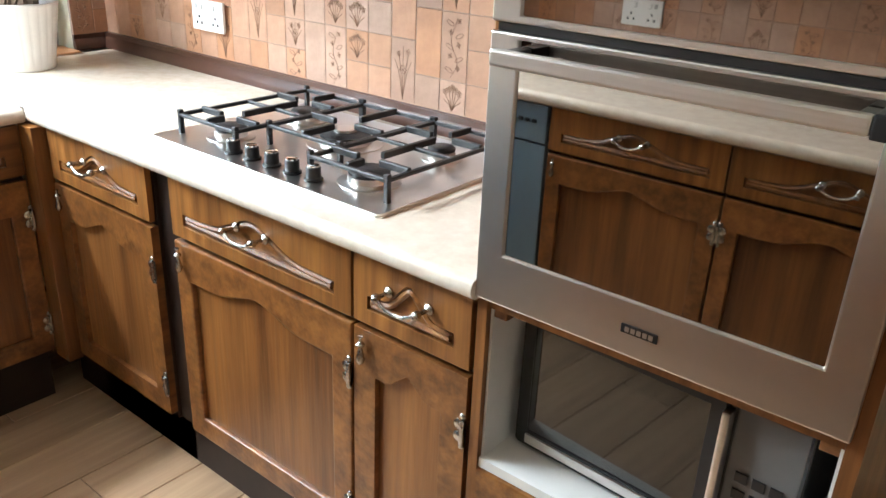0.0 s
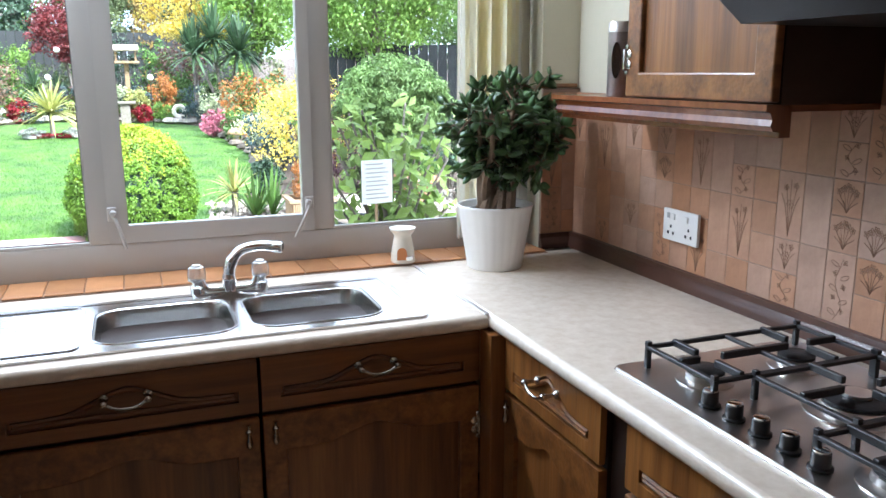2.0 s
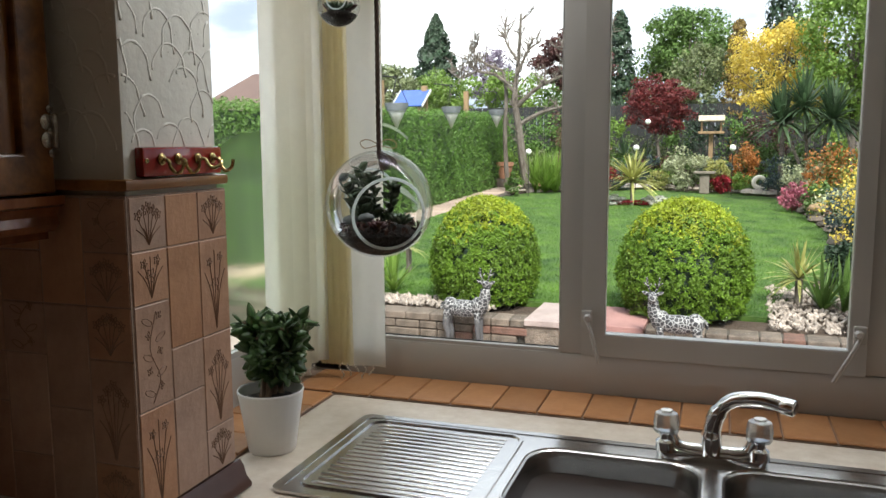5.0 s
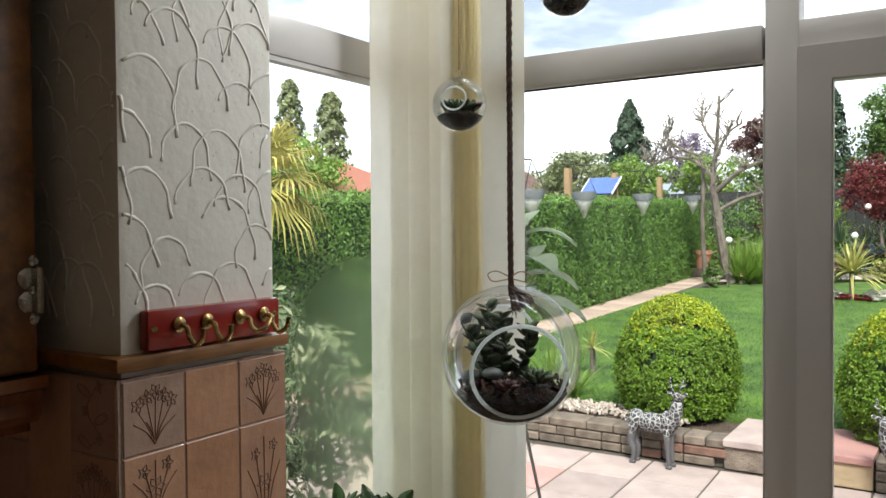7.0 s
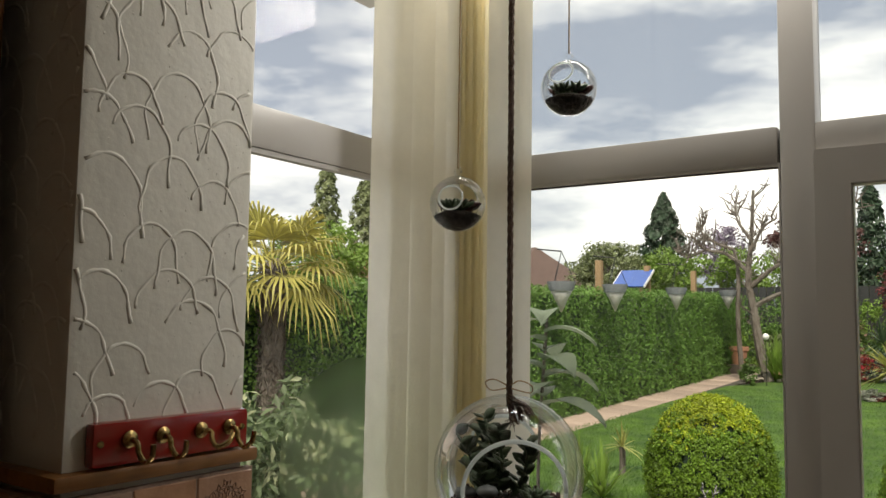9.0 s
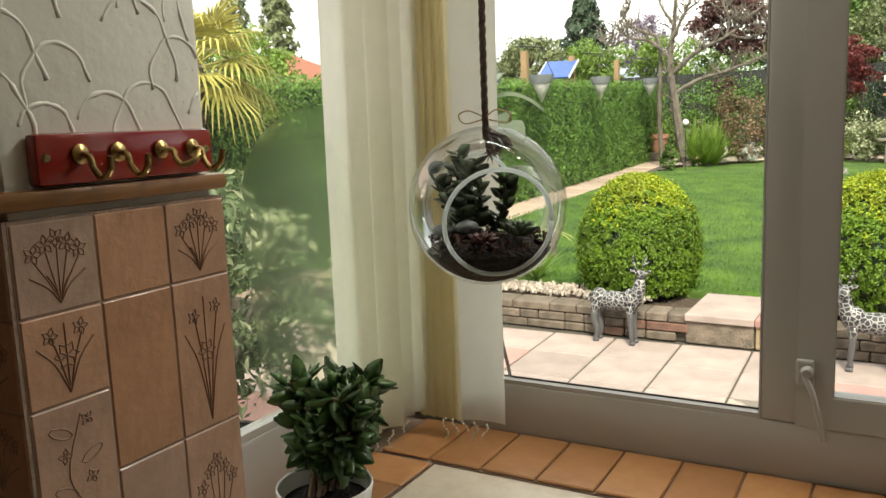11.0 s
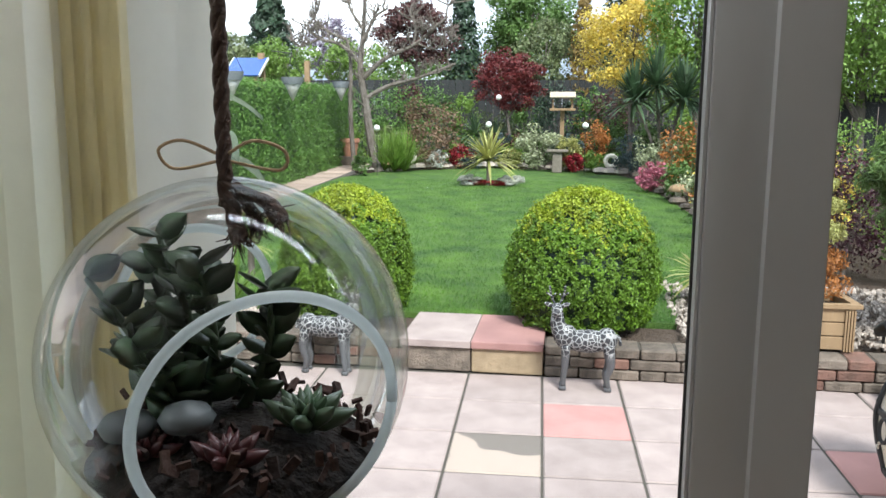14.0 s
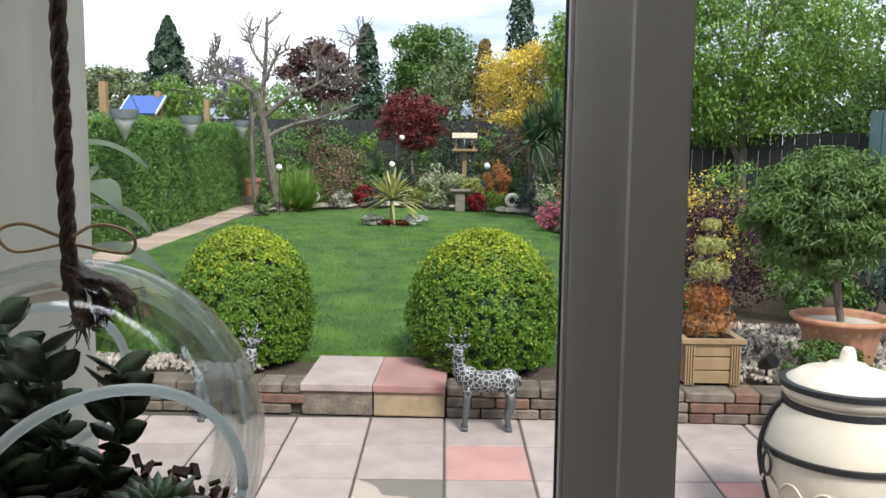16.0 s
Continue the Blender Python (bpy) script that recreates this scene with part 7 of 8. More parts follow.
leafy("leafy_shrub", (-0.36, 1.75, PZ + 0.3), (0.36, 0.26, 1.16), 0.085, 40, leafmat("bright_laurel_leaf", (0.26, 0.38, 0.08), 0.3), "bright green broad-leaved shrub in front of the window", 51)
ps = thing("potted_shrub", (-3.98, 1.72, 0.14), 0, "dense grey-green variegated shrub in a dark square planter", "shrub")
rng = np.random.default_rng(52)
cs, ns = clump_crown(rng, (0, 0.05, 0.60), (0.62, 0.55, 0.58), 120, 46, 0.06, clump_r=0.24)
link("foliage", leaf_mesh("foliage", cs, ns, 0.066, rng, 0.36, 0.12, 0.7, 0.8), L_OLIVE, ps, "narrow grey-green leaves")
k = rng.choice(len(cs), 600, replace=False)
link("new_shoots", leaf_mesh("new_shoots", cs[k] * 1.04 + [0, 0, 0.01], ns[k], 0.07, rng, 0.34, 0.12, 0.5, 1.6), L_VARIEG, ps, "pale new shoots")
b = bmesh.new()
for i in range(6):
    a = i * 1.05
    tube(smooth_path([(0.03 * math.cos(a), 0.03 * math.sin(a), -0.06), (0.15 * math.cos(a), 0.15 * math.sin(a), 0.25), (0.34 * math.cos(a), 0.34 * math.sin(a), 0.62)]), 0.010, 6, b)
part("branches", b, BARK, ps)
tl_ = thing("tall_leaf_plant", (-2.55, 1.74, PZ), 0, "tall potted plant with large arching grey-green leaves", "plant")
part("pot", lathe([(0.12, 0), (0.16, 0.24), (0.17, 0.26), (0.15, 0.26), (0.14, 0.22)], 24), TERRACOTTA, tl_, smooth=2)
part("stem", tube(smooth_path([(0, 0, 0.1), (0.05, 0.03, 0.6), (-0.03, 0.02, 1.1), (0.0, 0.02, 1.72)]), 0.006, 7), BARK, tl_)
LEAF_BIG = leafmat("large_grey_leaf", (0.36, 0.44, 0.30), 0.15, 0.4)
for i in range(11):
    a, z, L = i * 2.4, 1.42 + 0.03 * i, 0.22 - 0.006 * i
    b = bmesh.new()
    prev = None
    for k in range(9):
        u = k / 8
        w = 0.30 * L * math.sin(math.pi * (0.06 + 0.92 * u) ** 0.8) + 0.002
        q = Vector((L * u * math.cos(a), L * u * math.sin(a), z + 0.5 * L * u - 0.75 * L * u * u))
        s = Vector((-math.sin(a), math.cos(a), 0)) * w
        row = [b.verts.new(q - s + Vector((0, 0, 0.012))), b.verts.new(q), b.verts.new(q + s + Vector((0, 0, 0.012)))]
        if prev:
            b.faces.new((prev[0], prev[1], row[1], row[0]))
            b.faces.new((prev[1], prev[2], row[2], row[1]))
        prev = row
    part("leaf", b, LEAF_BIG, tl_, smooth=2)
lp = thing("glazed_pot", (-0.36, 1.75, PZ), 0, "dark glazed garden pot below the window", "pot")
part("pot", lathe([(0.14, 0), (0.17, 0.15), (0.20, 0.28), (0.21, 0.31), (0.19, 0.31), (0.17, 0.27)], 28), SLATE, lp, smooth=2)
part("soil", lathe([(0.16, 0.22), (0.178, 0.285), (0.01, 0.30)], 20), SOIL, lp)
rp = thing("round_pot", (-2.05, 2.25, PZ), 0, "round dark green pot with small succulents on the patio", "pot")
part("pot", lathe([(0.15, 0), (0.18, 0.12), (0.20, 0.27), (0.215, 0.30), (0.195, 0.30), (0.18, 0.26)], 36), mat("dark_green_glaze", (0.02, 0.04, 0.032), 0.3), rp, smooth=2)
part("soil", lathe([(0.16, 0.22), (0.185, 0.26), (0.01, 0.27)], 20), SOIL, rp)
shrub("sempervivum", (-2.05, 2.25, PZ + 0.26), (0.13, 0.12, 0.06), 0.05, L_OLIVE, "small green succulents in a pot", "plant", 10, 30, 81, stem=False)
pl = thing("square_planter", (-3.98, 1.72, PZ), 12, "tapered dark grey square planter on the patio", "planter")
b = bmesh.new()
for w0, w1, z0, z1 in ((0.16, 0.20, 0, 0.29),):
    lo = [b.verts.new((sx * w0, sy * w0, z0)) for sx, sy in ((-1, -1), (1, -1), (1, 1), (-1, 1))]
    hi = [b.verts.new((sx * w1, sy * w1, z1)) for sx, sy in ((-1, -1), (1, -1), (1, 1), (-1, 1))]
    hin = [b.verts.new((sx * (w1 - 0.03), sy * (w1 - 0.03), z1)) for sx, sy in ((-1, -1), (1, -1), (1, 1), (-1, 1))]
    lin = [b.verts.new((sx * (w1 - 0.04), sy * (w1 - 0.04), z1 - 0.06)) for sx, sy in ((-1, -1), (1, -1), (1, 1), (-1, 1))]
    for p, q in ((lo, hi), (hi, hin), (hin, lin)):
        for i in range(4):
            b.faces.new((p[i], p[(i + 1) % 4], q[(i + 1) % 4], q[i]))
    b.faces.new(lin)
part("tub", b, SLATE, pl)
# fan palm by the hedge
rng = np.random.default_rng(6)
pm = thing("fan_palm", (-6.15, 3.75, PZ + 0.12), 0, "fan palm with shaggy trunk and yellow-green fronds", "palm")
part("trunk", lathe([(0.08, 0), (0.09, 0.6), (0.10, 1.4), (0.09, 1.9), (0.04, 2.0)], 14, (0, 0, 0), None, 0.1, 5), BARK, pm, "shaggy fibrous trunk", 2)
c = np.stack([0.10 * np.cos(np.linspace(0, 300, 900)), 0.10 * np.sin(np.linspace(0, 300, 900)), np.linspace(0.3, 1.95, 900)], 1)
link("fibre", leaf_mesh("fibre", c, c * [1, 1, 0], 0.12, rng, 0.12, 0.1, 0.4, -2.5), BARK, pm)
vs, fs = [], []
for i in range(26):
    a, e = i * 2.4, radians(-30 + 95 * (i / 26))
    d = Vector((math.cos(a) * math.cos(e), math.sin(a) * math.cos(e), math.sin(e)))
    hub = Vector((0, 0, 1.92)) + d * 0.35
    s = d.cross(Vector((0, 0, 1))).normalized()
    u = s.cross(d)
    for k in range(22):
        q = radians(-95 + 190 * k / 21)
        f = (d * math.cos(q) + s * math.sin(q) + u * 0.15).normalized()
        L = 0.40 * (1 - 0.15 * abs(math.sin(q)))
        w = f.cross(u).normalized() * 0.013
        m = len(vs)
        fall = 0.30 * L * (1.15 - 0.5 * math.sin(e)) * (0.8 + 0.4 * ((k * 7 + i) % 5) / 4)
        mid, far, end = hub + f * L * 0.45 - Vector((0, 0, fall * 0.12)), hub + f * L * 0.8 - Vector((0, 0, fall * 0.7)), hub + f * L * 0.97 - Vector((0, 0, fall * 1.9))
        vs += [hub, mid - w, mid + w, far - w * 0.7, far + w * 0.7, end]
        fs += [(m, m + 1, m + 2), (m + 1, m + 3, m + 4, m + 2), (m + 3, m + 5, m + 4)]
me = bpy.data.meshes.new("fronds")
me.from_pydata([tuple(v) for v in vs], [], fs)
link("fronds", me, L_PALM, pm, "split yellow-green fan leaves")
b = bmesh.new()
for i in range(26):
    a, e = i * 2.4, radians(-30 + 95 * (i / 26))
    d = Vector((math.cos(a) * math.cos(e), math.sin(a) * math.cos(e), math.sin(e)))
    tube([Vector((0, 0, 1.9)), Vector((0, 0, 1.92)) + d * 0.35], 0.008, 5, b)
part("stalks", b, L_PALM, pm)

# raised bed to the side: planter, thuja, topiary pine in a pot
pn = thing("wooden_planter", (-0.17, 5.08, GZ), 0, "square wooden planter box on gravel", "planter")
for i in range(3):
    part("board", box(-0.17, 0.17, -0.18, -0.155, 0.01 + 0.085 * i, 0.088 + 0.085 * i, 0.004), FENCE_WOOD, pn)
    part("board", box(-0.17, 0.17, 0.155, 0.18, 0.01 + 0.085 * i, 0.088 + 0.085 * i, 0.004), FENCE_WOOD, pn)
for sx in (-1, 1):
    part("side_board", box(sx * 0.165 - 0.012, sx * 0.165 + 0.012, -0.155, 0.155, 0.01, 0.26, 0.004), FENCE_WOOD, pn)
    for k in range(4):
        part("batten", box(sx * 0.14 - 0.03 + 0.016 * k, sx * 0.14 - 0.02 + 0.016 * k, -0.192, -0.18, 0.0, 0.25, 0.002), FENCE_WOOD, pn)
part("rim", plate(rect(-0.20, 0.20, -0.20, 0.20), [rect(-0.15, 0.15, -0.15, 0.15)], 0.025), FENCE_WOOD, pn).matrix_local = pose(0, 0, 0.262)
part("soil", box(-0.15, 0.15, -0.15, 0.15, 0.2, 0.235), SOIL, pn)
rng = np.random.default_rng(61)
th = thing("spiral_thuja", (-0.17, 5.08, GZ + 0.23), 0, "small clipped thuja with orange and yellow tiers", "topiary")
part("stem", tube([(0, 0, 0), (0.01, 0, 0.72)], 0.014, 7), BARK, th)
for z, r, m in ((0.14, 0.17, L_ORANGE), (0.29, 0.145, L_ORANGE), (0.46, 0.125, L_SWORD_Y), (0.62, 0.10, L_SWORD_Y), (0.75, 0.06, L_SWORD_Y)):
    p, d = shell(900, rng, 0.5, -0.8)
    link("tier", leaf_mesh("tier", p * np.array([r, r, r * 0.62]) * (1 + 0.12 * np.sin(d[:, :1] * 9)) + np.array([0.01 * math.sin(z * 20), 0, z]), d, 0.03, rng, 0.4, 0.1, 0.7), m, th)
tp = thing("terracotta_urn", (0.73, 5.2, GZ), 0, "large fluted terracotta pot on gravel", "pot")
part("pot", lathe([(0.165, 0), (0.175, 0.016), (0.235, 0.29), (0.265, 0.345), (0.30, 0.36), (0.31, 0.385), (0.285, 0.395), (0.26, 0.37), (0.25, 0.335)], 72, (0, 0, 0), None, 0.018, 18), TERRACOTTA, tp, "fluted terracotta", 2)
part("soil", lathe([(0.24, 0.30), (0.258, 0.345), (0.01, 0.355)], 24), GRAVEL, tp)
pine = thing("pine_topiary", (0.73, 5.2, GZ + 0.345), 0, "round-headed clipped conifer on a short stem", "topiary")
part("stem", tube(smooth_path([(0, 0, -0.02), (-0.04, 0, 0.2), (-0.06, 0, 0.5), (-0.10, 0, 0.75)]), 0.026, 8), BARK, pine)
rng = np.random.default_rng(63)
cs, ns = clump_crown(rng, (-0.12, 0, 0.70), (0.56, 0.50, 0.45), 230, 150, 0.05, clump_r=0.20)
link("crown", leaf_mesh("crown", cs, ns + [0, 0, 0.3], 0.055, rng, 0.22, 0.1, 0.6, 1.2), leafmat("pine_needle", (0.17, 0.27, 0.075), 0.3, 0.3), pine)
shrub("dwarf_conifer", (0.52, 4.95, GZ), (0.24, 0.2, 0.16), 0.03, L_GREEN, "dwarf green conifer in a low trough", seed=64)
shrub("dwarf_conifer", (0.75, 5.1, GZ), (0.2, 0.2, 0.10), 0.03, L_VARIEG, "dwarf pale variegated shrub", seed=65)
tr = thing("stone_trough", (0.30, 4.55, PZ), 0, "mossy stone trough against the wall", "trough")
part("trough", plate(rect(-0.16, 0.16, -0.12, 0.12), [rect(-0.13, 0.13, -0.09, 0.09)], 0.17), WALL_STONE, tr)
part("soil", box(-0.129, 0.129, -0.089, 0.089, 0.01, 0.14), SOIL, tr)
shrub("trough_plant", (0.30, 4.55, PZ + 0.14), (0.15, 0.1, 0.09), 0.03, L_VARIEG, "small plants in the stone trough", seed=66, clumps=12)
sl = thing("garden_spotlight", (0.22, 5.05, GZ), 30, "small black garden spotlight on gravel", "garden light")
part("spike", tube([(0, 0, -0.03), (0, 0, 0.08)], 0.01, 6), BLACK, sl)
b = lathe([(0.03, -0.05), (0.045, 0.0), (0.05, 0.05), (0.04, 0.05)], 14)
part("head", b, BLACK, sl, smooth=True).matrix_local = pose(0, 0, 0.11, 60)
rng = np.random.default_rng(71)
vs, fs = [], []
for i in range(4200):
    x, y = (rng.uniform(-0.95, 2.2), rng.uniform(4.98, 6.6)) if i < 3500 else (rng.uniform(-4.6, -3.0), rng.uniform(4.98, 5.3))
    s = rng.uniform(0.012, 0.034)
    o = len(vs)
    q = Euler(rng.uniform(0, 6, 3)).to_matrix()
    vs += [tuple(Vector((x, y, GZ + 0.012)) + q @ Vector(k) * s) for k in ((1, 0, 0), (-1, 0, 0), (0, 0.8, 0), (0, -0.8, 0), (0, 0, 0.6), (0, 0, -0.6))]
    fs += [(o + a, o + c2, o + e) for a in (0, 1) for c2 in (2, 3) for e in (4, 5)]
me = bpy.data.meshes.new("gravel")
me.from_pydata(vs, [], fs)
tagged(link("gravel", me, GRAVEL), "pale gravel in the raised beds", "gravel", "", "stuff")


# ---- pieces: paving, walling, planks, tiles ----
def shared(name, me, parent, m):
    o = new(name, me)
    o.parent = parent
    o.matrix_local = m
    return o


def piece_mesh(name, bm, materials):
    bmesh.ops.recalc_face_normals(bm, faces=bm.faces)
    me = bpy.data.meshes.new(name)
    bm.to_mesh(me)
    bm.free()
    for q in materials:
        me.materials.append(q)
    return me


rng = np.random.default_rng(90)
patio = struct("patio", box(-9, 5, 0.96, 5.0, -0.185, PZ - 0.008), SLAB_JOINT, "patio of buff and pink square paving slabs", "patio")
P = 0.452
slabs = [piece_mesh("slab", box(-P / 2 + 0.0065, P / 2 - 0.0065, -P / 2 + 0.0065, P / 2 - 0.0065, -0.03, 0, 0.006, 1), [q]) for q in (SLAB, SLAB_PINK)]
WET = mat("stained_slab", (0.40, 0.325, 0.27), 0.75, scale=1.5, color2=(0.17, 0.145, 0.125), bump=0.3, bscale=90, detail=2.0)
WET.node_tree.nodes["Color Ramp"].color_ramp.elements[0].position, WET.node_tree.nodes["Color Ramp"].color_ramp.elements[1].position = 0.455, 0.475
slabs.append(piece_mesh("slab", box(-P / 2 + 0.0065, P / 2 - 0.0065, -P / 2 + 0.0065, P / 2 - 0.0065, -0.03, 0, 0.006, 1), [WET]))
base = Matrix.Translation((-2.262, 4.748, PZ)) @ Matrix.Rotation(radians(2.3), 4, "Z")
PINK = {(1, -1), (-2, -3), (-4, -1), (4, -2), (6, -3), (-6, -4), (3, -6), (-8, -2)}
for i in range(-11, 13):
    for j in range(-8, 1):
        m = base @ Matrix.Translation(((i + 0.5) * P, (j - 0.5) * P + 0.002, -0.002 * rng.uniform()))
        if m.translation.y > 1.2 and m.translation.y < 4.85:
            shared("slab", slabs[1 if (i, j) in PINK else (2 if (i, j) in ((0, -2),) else 0)], patio, m)
# low walls of weathered blocks with the two broad steps between
stone = []
for q in (WALL_STONE, WALL_RED):
    for L in (0.21, 0.30, 0.15):
        b = box(-L / 2 + 0.004, L / 2 - 0.004, -0.10, 0.10, 0.002, 0.062, 0.008, 1)
        stone.append((L, piece_mesh("stone", b, [q])))
for nm, xa, xb in (("low_wall", -5.4, -2.70), ("low_wall", -1.80, 2.6)):
    lw = struct(nm, box(xa, xb, 4.80, 4.95, PZ, GZ - 0.012), SLAB_JOINT, "low garden wall of weathered walling blocks", "wall")
    for k in range(3):
        x = xa
        while x < xb - 0.1:
            L, me = stone[int(rng.integers(0, 3)) + (3 if rng.uniform() < 0.14 else 0)]
            shared("stone", me, lw, pose(x + L / 2, 4.86 + rng.uniform(-0.006, 0.006), PZ + 0.066 * k, 0, 0, rng.uniform(-1, 1)))
            x += L
step = struct("garden_step", box(-2.70, -1.80, 4.82, 5.40, PZ, GZ - 0.05), SLAB_JOINT, "broad step of stone blocks and paving up to the lawn", "step")
for i, (q, q2) in enumerate(((WALL_STONE, SLAB), (mat("sandy_walling_block", (0.40, 0.30, 0.19), 0.9, scale=9, bump=0.6), SLAB_PINK))):
    part("block", box(-2.695 + 0.447 * i, -2.256 + 0.447 * i, 4.762, 4.84, PZ + 0.002, GZ - 0.045, 0.010), q, step)
    part("paver", box(-2.697 + 0.447 * i, -2.254 + 0.447 * i, 4.742, 5.40, GZ - 0.042, GZ + 0.004, 0.006), q2, step)
gpath = struct("garden_path", plate([(-6.5, 4.0), (-5.85, 4.0), (-6.02, 16.0), (-6.45, 19.4), (-7.1, 19.4), (-6.75, 14.0)], [], 0.08), SLAB_JOINT, "straight paved path along the hedge", "path")
gpath.location = (0, 0, GZ - 0.085)
pm_ = piece_mesh("path_slab", box(-0.30, 0.30, -0.215, 0.215, -0.03, 0.0, 0.008, 1), [PATH_MAT])
for j in range(35):
    y = 4.3 + 0.44 * j
    shared("path_slab", pm_, gpath, pose(-6.17 - 0.045 * max(0, y - 8) * (1 if y < 16 else 1.05), y, 0.088))
# the garden lies a little askew to the house and rises gently away from it
LIE = Matrix.Translation((-1.6, 0, 1.54)) @ Matrix.Rotation(radians(-1.8), 4, "Z") @ Matrix.Rotation(radians(1.3), 4, "X") @ Matrix.Translation((1.6, 0, -1.54))
for ob in bpy.data.objects:
    if ob not in indoors and ob.parent is None:
        spot = ob.matrix_basis.translation
        ob.matrix_basis = LIE @ ob.matrix_basis if spot.length < 1.6 else Matrix.Translation(LIE @ spot - spot) @ ob.matrix_basis
# floor planks
plank = piece_mesh("plank", box(0, 1.19, 0.001, 0.174, -0.005, 0, 0.0012, 1), [FLOOR])
for j in range(24):
    for i in range(3):
        shared("plank", plank, floor, pose(-2.34 - 0.4 * (j % 3) + 1.192 * i, -3.48 + 0.1755 * j, FLOOR_Z + 0.0001 * (i % 2)))


# glazed wall tiles, plain and with drawn flowers
def motif(kind, h):
    """A flower drawing in raised lines: 1 a daffodil bunch, 2 a trailing vine, 3 a lily spray."""
    b = bmesh.new()
    t = 0.0008

    def petals(x, z, r, n, turn=0.0):
        for k in range(n):
            a = turn + 2 * math.pi * k / n
            tip = (x + r * math.cos(a), z + r * math.sin(a))
            for side in (-0.5, 0.5):
                m = (x + 0.6 * r * math.cos(a + side), z + 0.6 * r * math.sin(a + side))
                tube([(x, -0.001, z), (m[0], -0.001, m[1]), (tip[0], -0.001, tip[1])], t, 4, b)
    if kind == 1:
        for k, u in enumerate((-1, -0.45, 0.05, 0.5, 1)):
            top = h * (0.74 - 0.16 * abs(u))
            tube(smooth_path([(0.002 * u, -0.001, 0.010), (0.007 * u, -0.001, h * 0.3), (0.021 * u, -0.001, top)], 3), t, 4, b)
            petals(0.021 * u, top + 0.006, 0.0085, 5, 0.4 * k)
        for u in (-1, -0.4, 0.5, 1):
            tube(smooth_path([(0, -0.001, 0.008), (0.010 * u, -0.001, h * 0.28), (0.026 * u, -0.001, h * 0.42)], 3), t * 1.3, 4, b)
    elif kind == 2:
        tube(smooth_path([(-0.008, -0.001, 0.008), (0.010, -0.001, h * 0.28), (-0.010, -0.001, h * 0.58), (0.006, -0.001, h * 0.92)], 4), t, 4, b)
        n = 3 if h < 0.1 else 5
        for k in range(n):
            u, z = (1 if k % 2 else -1), h * (0.16 + 0.68 * k / (n - 1))
            tube([(0.014 * u + 0.011 * math.cos(a), -0.001, z + 0.0065 * math.sin(a + 0.7 * u)) for a in np.linspace(0, 6.3, 9)], t, 4, b)
            petals(-0.012 * u, z + 0.006, 0.007, 4, k)
    else:
        for u in (-1, -0.5, 0, 0.6, 1):
            tube(smooth_path([(0, -0.001, 0.008), (0.012 * u, -0.001, h * 0.45), (0.027 * u, -0.001, h * (0.88 - 0.22 * abs(u)))], 3), t * 1.2, 4, b)
        petals(0.0, h * 0.52, 0.012, 6)
        petals(-0.014, h * 0.76, 0.008, 5)
        petals(0.015, h * 0.80, 0.008, 5)
    return b


TP = 0.078
tiles = {}
for h in (1, 2):
    for kind in (0, 1, 2, 3):
        H = TP * h
        b = box(-TP / 2 + 0.0009, TP / 2 - 0.0009, -0.001, 0.008, 0.0009, H - 0.0009, 0.0012, 1)
        if kind:
            add(b, motif(kind, H))
            for f in b.faces:
                if f.calc_area() < 4e-5:
                    f.material_index = 1
        tiles[h, kind] = piece_mesh("tile", b, [TILE, TILE_LINE])


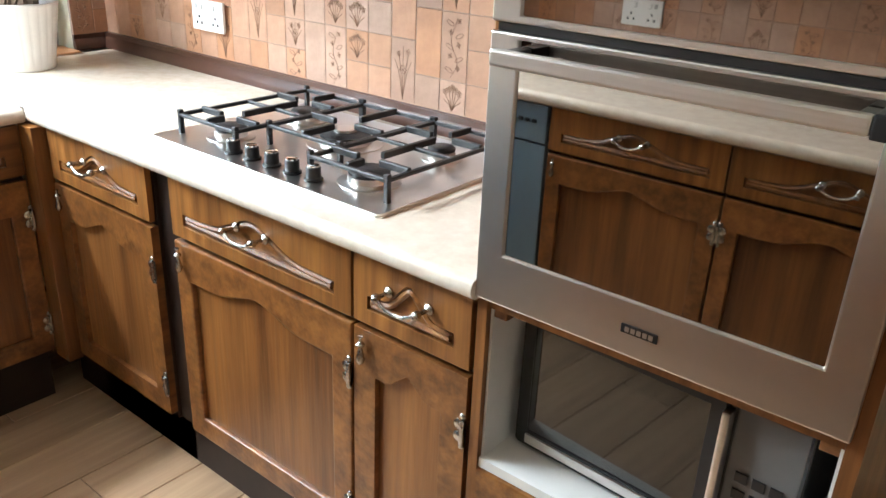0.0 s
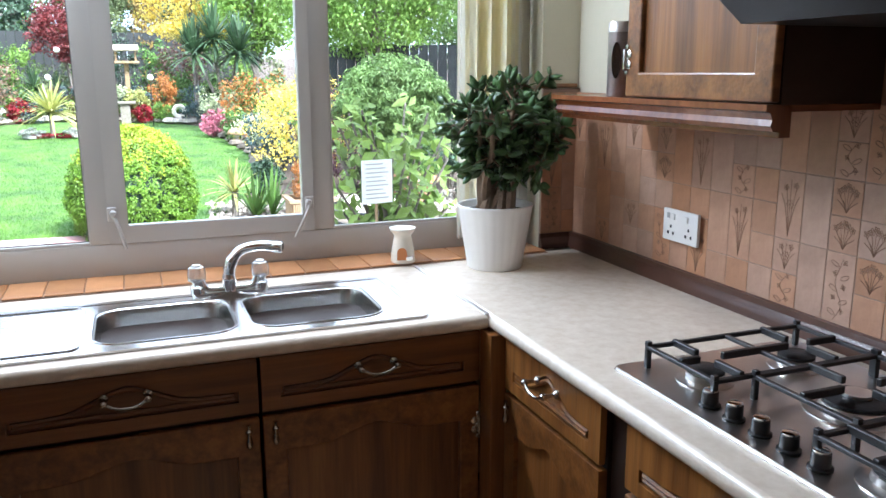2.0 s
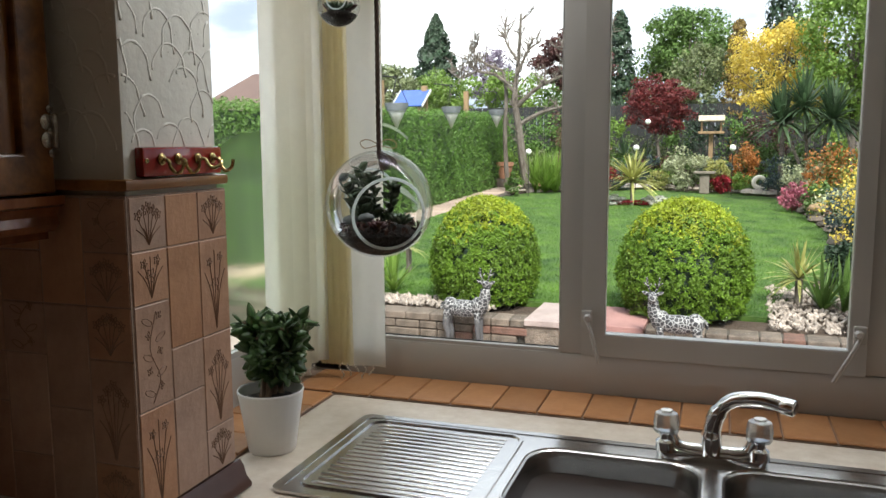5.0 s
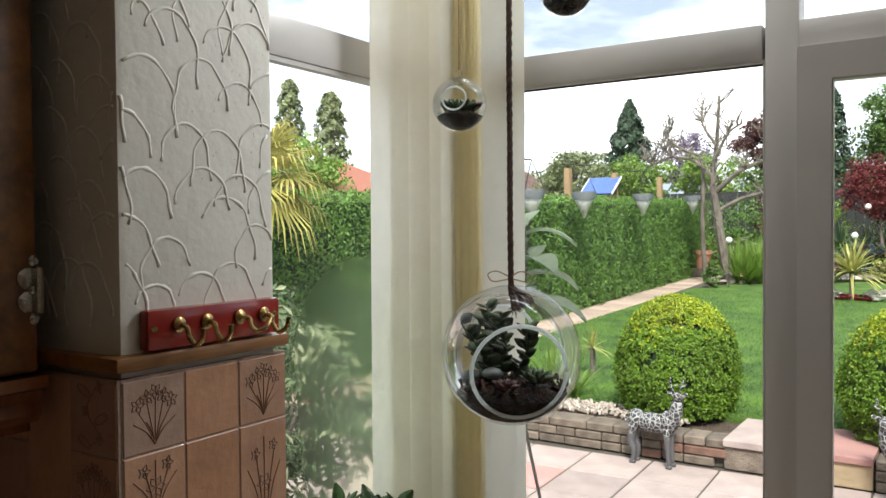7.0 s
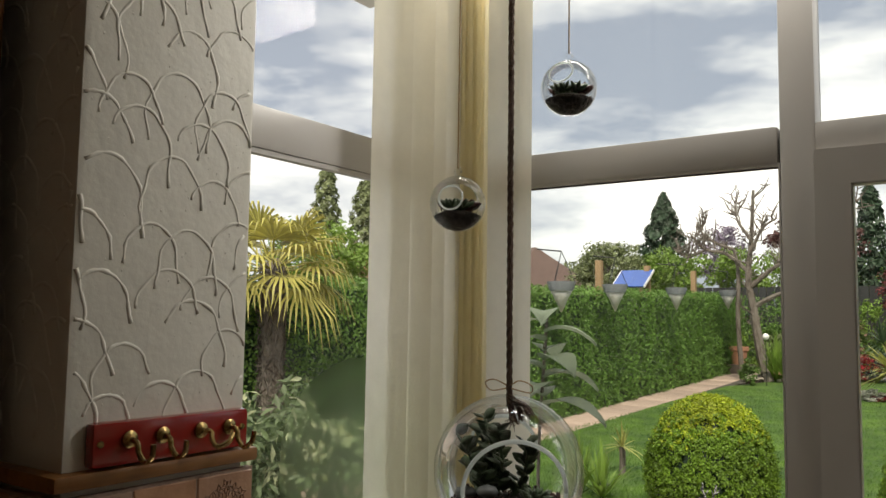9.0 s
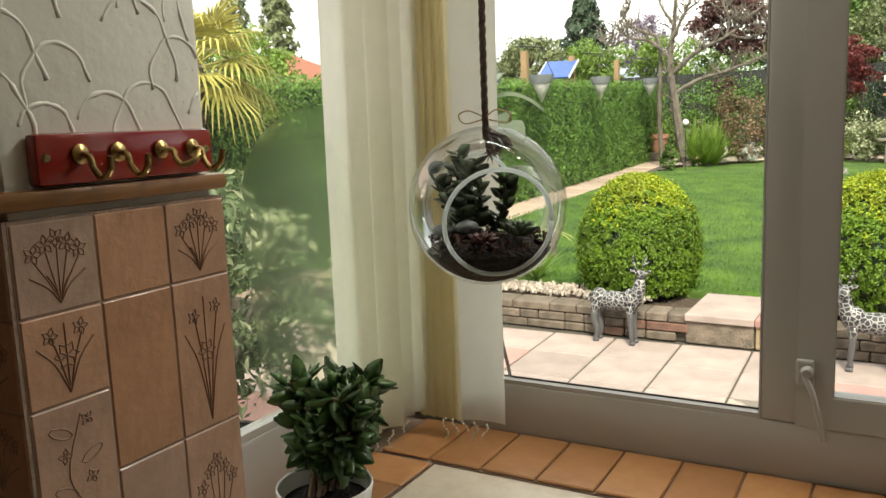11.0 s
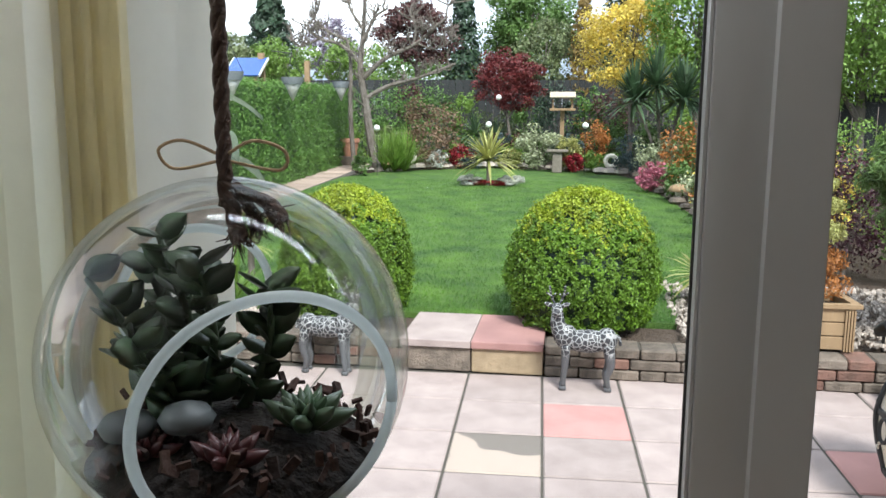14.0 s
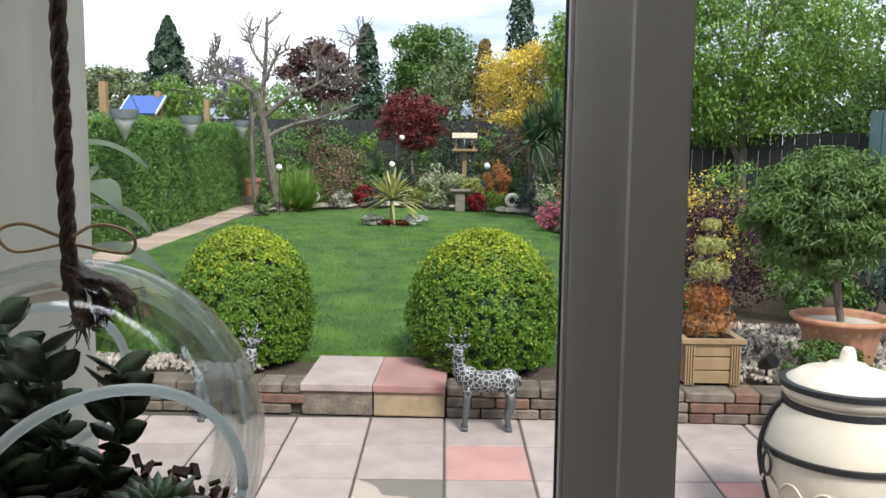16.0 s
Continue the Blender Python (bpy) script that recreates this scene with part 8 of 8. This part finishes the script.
def tile_wall(name, at, rz, cols, z0, z1, label, seed, decor=0.33):
    """Columns of mixed square and tall tiles over a grout bed; x runs along the wall, front faces -y."""
    rng = np.random.default_rng(seed)
    t = thing(name, at, rz, label, "tiles", "", "structure")
    part("grout", box(0, cols * TP, 0.0004, 0.010, z0, z1), GROUT, t)
    for c in range(cols):
        z = z0 + (0 if c % 2 else -0.0)
        while z + TP <= z1 + 0.02:
            h = 2 if rng.uniform() < 0.55 and z + 2 * TP <= z1 + 0.02 else 1
            kind = 0 if c % 2 or rng.uniform() > 2 * decor else int(rng.integers(1, 4))
            shared("tile", tiles[h, kind], t, pose((c + 0.5) * TP, 0, z))
            z += h * TP


tile_wall("wall_tiles", (0.0, 0.655, 0), -90, 15, 0.95, 1.41, "glazed terracotta wall tiles with drawn flowers below the cupboard", 1)
tile_wall("wall_tiles", (0.0, -0.515, 0), -90, 11, 0.95, 1.75, "glazed terracotta wall tiles with drawn flowers behind the hob", 7)
tile_wall("wall_tiles", (-0.125, 0.645, 0), 0, 2, 0.95, 1.43, "glazed terracotta tiles on the wall return", 2)
tile_wall("wall_tiles", (-1.949, -0.19, 0), 90, 3, 0.95, 1.42, "glazed terracotta tiles with flower drawings on the pillar", 6, 0.6)
tile_wall("wall_tiles", (-2.34, -0.194, 0), 0, 5, 0.95, 1.42, "glazed terracotta tiles on the shaded side of the pillar", 4)
tile_wall("wall_tiles", (-2.332, -2.60, 0), 90, 31, 0.95, 1.36, "glazed terracotta wall tiles below the wall cupboards", 5)
# window sill tiles
sill = struct("sill_bed", box(-2.19, -0.13, 0.576, 0.79, 0.86, 0.902), GROUT, "warm brown tiled window sill", "sill")
st_ = piece_mesh("sill_tile", box(0.0015, 0.0985, 0.0, 0.165, 0, 0.006, 0.002, 1), [SILL_TILE])
for i in range(20):
    shared("sill_tile", st_, sill, pose(-2.135 + 0.1 * i, 0.577, 0.9025))
sill2 = struct("sill_bed", box(-2.19, -2.024, 0.04, 0.574, 0.86, 0.902), GROUT, "warm brown tiled side window sill", "sill")
for i in range(5):
    shared("sill_tile", st_, sill2, Matrix.Translation((-2.023, 0.062 + 0.1 * i, 0.9025)) @ Matrix.Rotation(radians(90), 4, "Z"))
